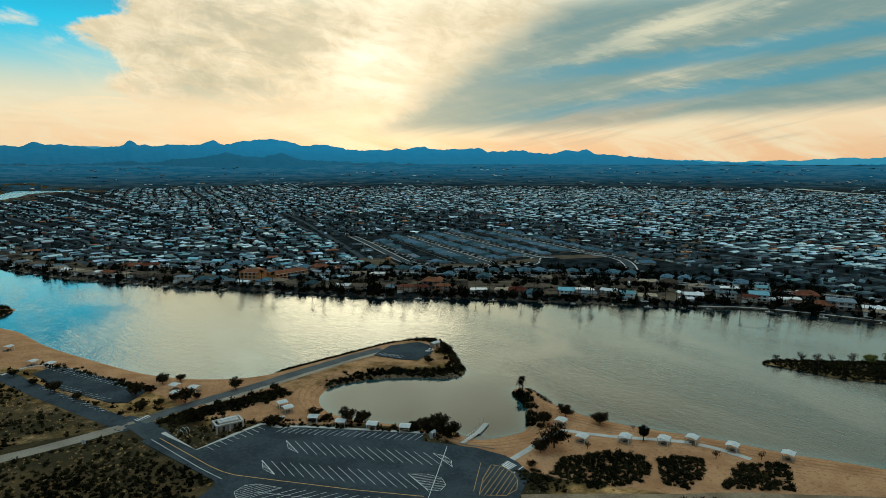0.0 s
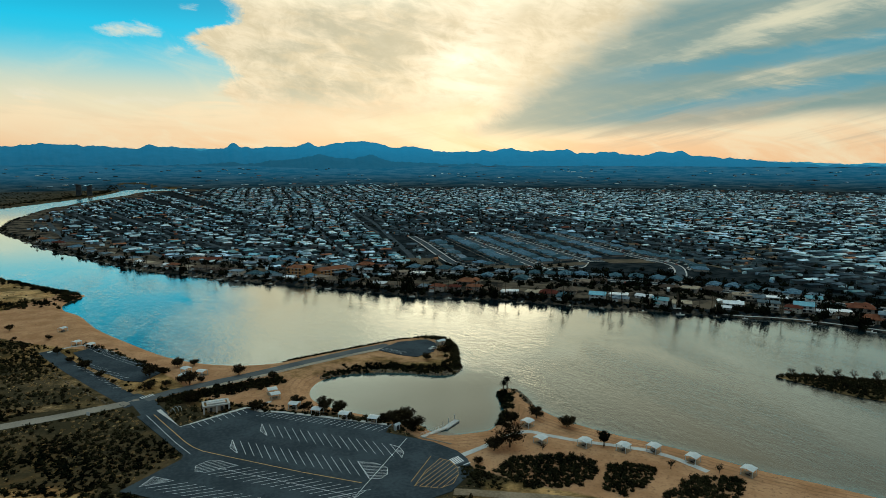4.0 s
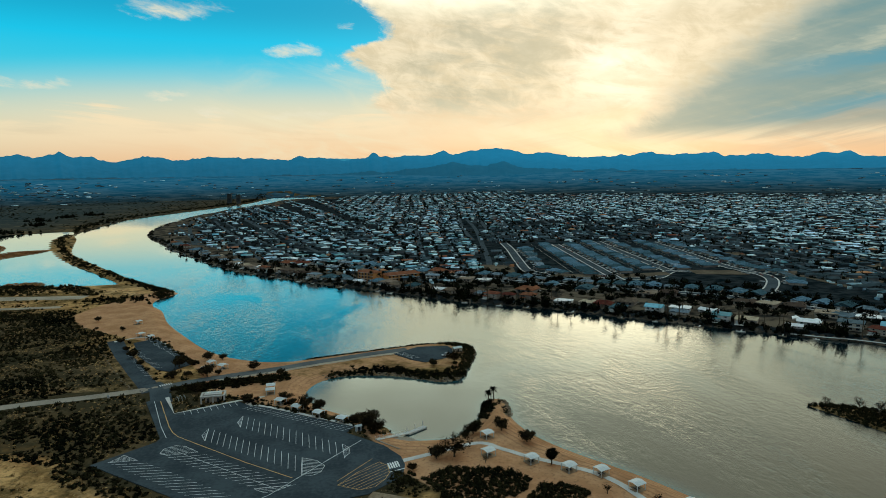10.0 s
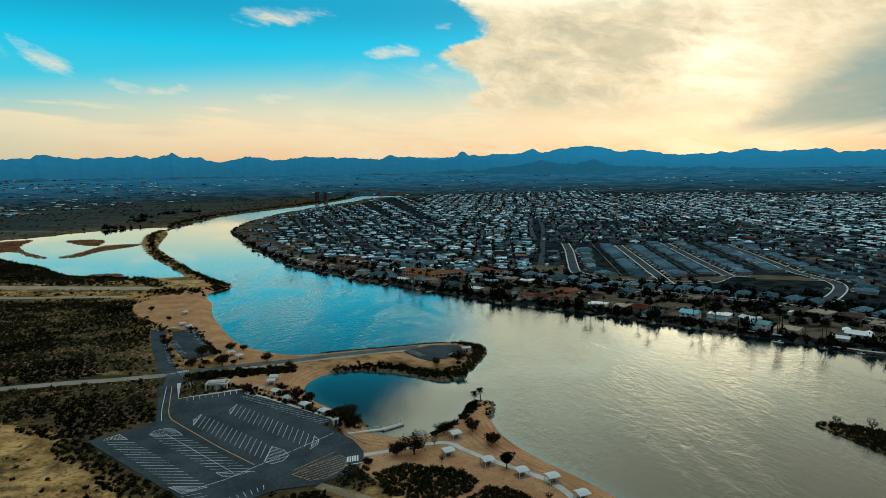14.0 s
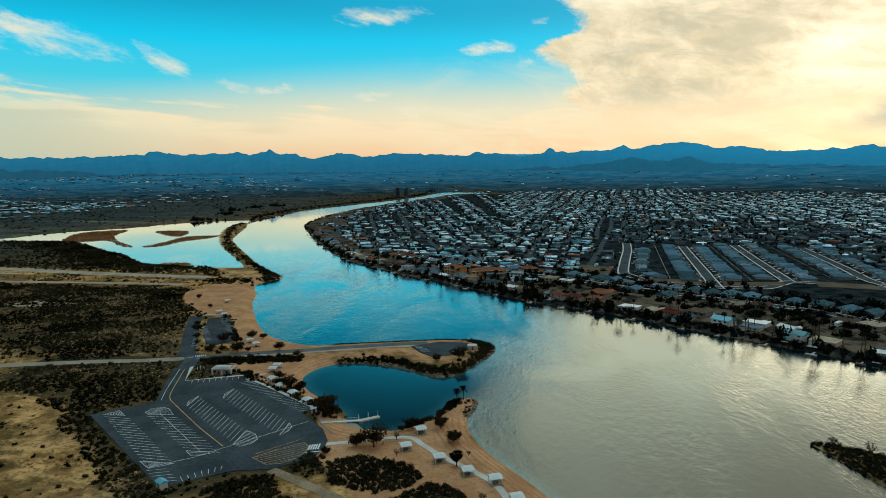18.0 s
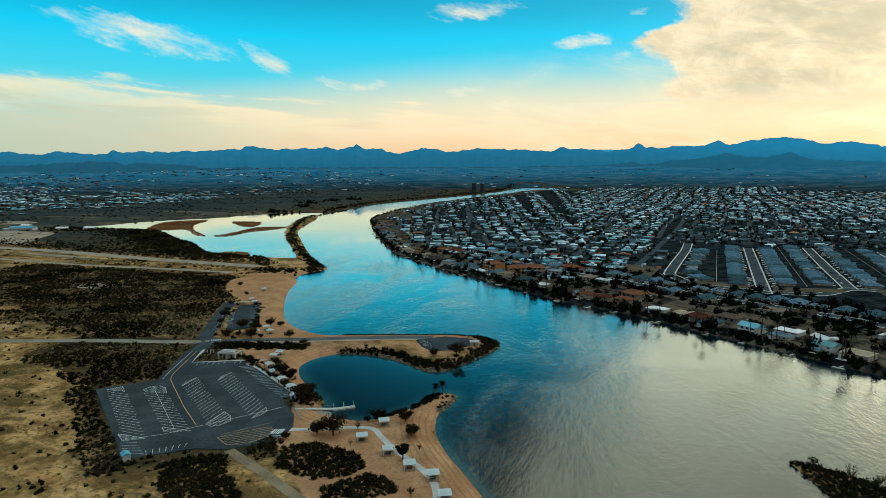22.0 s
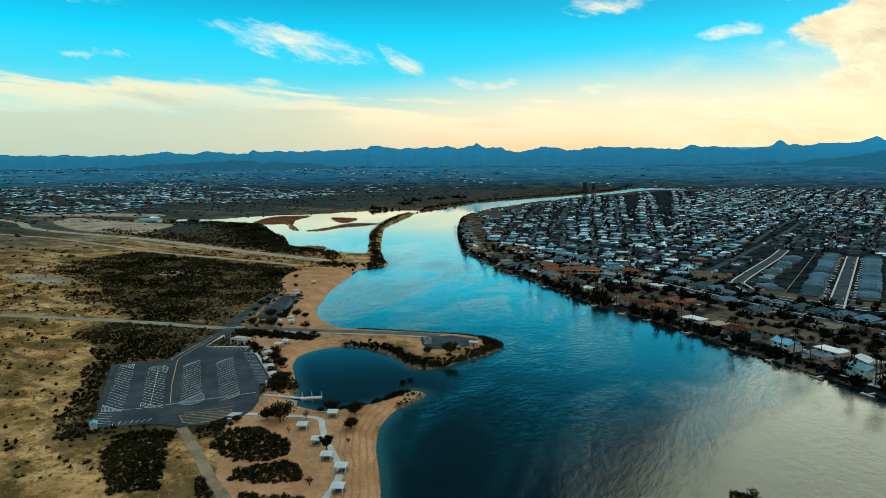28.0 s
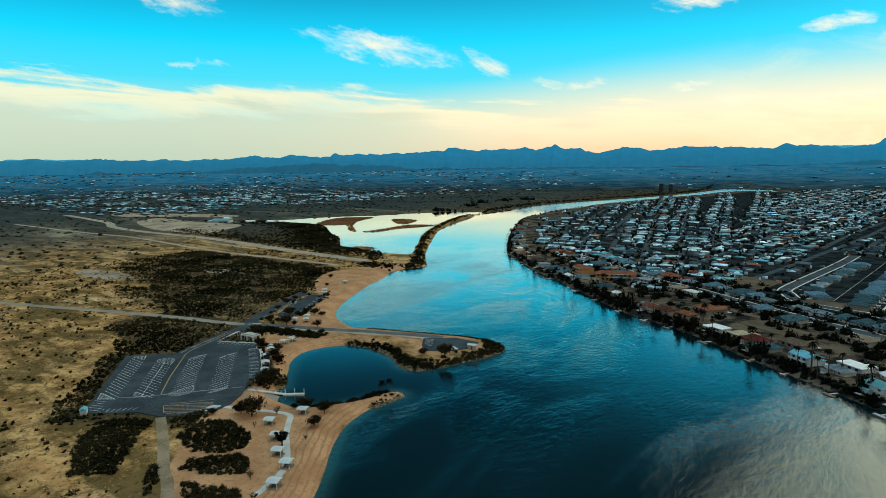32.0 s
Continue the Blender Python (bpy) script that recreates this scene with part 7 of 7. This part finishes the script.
def shed(name, w, d, h, label, category, roof_mat, wall_mat):
    top = new(name)
    tagged(top, label, category)
    bm = bmesh.new()
    box(bm, (-w / 2, -d / 2, -0.3), (w / 2, d / 2, h))
    part("wall", bm, wall_mat, top)
    bm = bmesh.new()
    a = [bm.verts.new(p) for p in ((-w / 2 - .3, -d / 2 - .3, h), (w / 2 + .3, -d / 2 - .3, h), (w / 2 + .3, d / 2 + .3, h), (-w / 2 - .3, d / 2 + .3, h), (-w / 2 - .3, 0, h + .7), (w / 2 + .3, 0, h + .7))]
    for q in ((0, 1, 5, 4), (2, 3, 4, 5), (3, 0, 4), (1, 2, 5), (3, 2, 1, 0)):
        bm.faces.new([a[i] for i in q])
    part("roof", bm, roof_mat, top)
    bm = bmesh.new()
    box(bm, (-0.5, -d / 2 - 0.05, 0), (0.5, -d / 2 + 0.02, 2.0))
    part("door", bm, DARK_METAL, top)
    return top


stand(shed("pump_shed", 3.6, 2.6, 2.3, "small blue and white pump shed at the lot corner", "shed", ROOF_TEAL, WHITE_WALL), 28, -95, -30)
stand(shed("tip_shelter", 5.0, 3.2, 2.6, "small pale shelter at the end of the point", "shelter", WHITE_METAL, TAN), 106, 88, 20)
stand(shed("park_kiosk", 2.4, 1.2, 2.2, "small white information kiosk beside the lot", "kiosk", WHITE_METAL, WHITE_METAL), 52.5, -22.5, 30)

# play frame: white hoops beside the restroom
play = new("play_frame")
tagged(play, "white hooped play frame on bare ground", "play frame")
for x, rad in ((-1.6, 1.6), (0.0, 1.9), (1.7, 1.5)):
    bm = bmesh.new()
    prev = None
    for k in range(9):
        a = math.pi * k / 8
        c = Vector((x, rad * math.cos(a), rad * 1.1 * math.sin(a)))
        if prev:
            rod(bm, prev, c, 0.09, 0.09, 6)
        prev = c
    part("hoop", bm, WHITE_METAL, play)
stand(play, -35, 25, 40)


def sign_post(label):
    top = new("road_sign")
    tagged(top, label, "sign", "road signs")
    bm = bmesh.new()
    rod(bm, (0, 0, -0.3), (0, 0, 2.2), 0.05, 0.05, 6)
    part("pole", bm, DARK_METAL, top)
    bm = bmesh.new()
    box(bm, (-0.7, -0.04, 1.0), (0.7, 0.04, 2.6))
    part("panel", bm, WHITE_METAL, top)
    return top


SIGN = sign_post("white park sign beside the entrance road")
stand(SIGN, -70, 28.5, -20)

# kerb walks round the lot
for line in ([lot(-30, -13.5), lot(-15.8, 13), lot(-7, 11.6), lot(3, 13.4), lot(52.5, 13.7)], [lot(-51, 0.2), lot(-41, -6.2), lot(-30.5, -13.2)], [(5, 24), (2, 22), (-2, 14), (2, 12)]):
    strip("pavement", line, 1.8, 0.18, CONCRETE, "pale concrete kerb walk beside the lot", "sidewalk", None, 3)
strip("trim", [(-113, 139), (-97, 149), (-76, 127)], 2.0, 0.14, CONCRETE, "pale walk along the beach lot", "sidewalk", None, 3)
for k in range(15):
    a = Vector((-66.5, 64)).lerp(Vector((-93, 108)), k / 14)
    stripe(a, a + Vector((4.6, -0.6)), owner=upper_lot, z=0.215)
# stalls of the beach lot and the turning area
for k in range(22):
    s = k / 21
    a = Vector((-88.5, 143)).lerp(Vector((-50, 91.5)), s)
    stripe(a, a + Vector((-5.2, -3.2)), owner=upper_lot, z=0.064)
for k in range(14):
    s = k / 13
    a = Vector((-87, 113)).lerp(Vector((-62, 79)), s)
    stripe(a, a + Vector((-5.6, -1.2)), owner=upper_lot, z=0.064)
for k in range(9):
    a = Vector((70, 88)).lerp(Vector((78, 77)), k / 8)
    stripe(a, a + Vector((5, 1.5)), owner=tip_lot, z=0.064)
# painted crossing at the junction
for k in range(6):
    a = Vector((-52.5, 47.0)).lerp(Vector((-48.0, 50.0)), k / 5)
    stripe(a, a + Vector((1.5, -2.6)), width=0.5, owner=upper_lot, z=0.235)


# boulders set along the beach road to keep cars off the scrub
def boulder(seed):
    v, f = blobs(1, 2, 0.06, 0.9, seed)[0]
    return tagged(mesh_object("boulder", v * 0.9, f, ROCK, None, "", True), "pale brown boulder set beside the beach road", "boulder", "roadside boulders")


BOULDERS = [boulder(61), boulder(62), boulder(63)]
q = random.Random(6)
edge_line = curve([(-63, 43), (-75, 60), (-90, 84), (-104, 108), (-117, 130)], 8)
for k in range(30):
    i = k * (len(edge_line) - 1) // 29
    stand(BOULDERS[k % 3], edge_line[i][0] + q.uniform(-0.4, 0.4) - 2.2, edge_line[i][1] + q.uniform(-0.6, 0.6), q.uniform(0, 360), q.uniform(0.8, 1.25), 0.1)
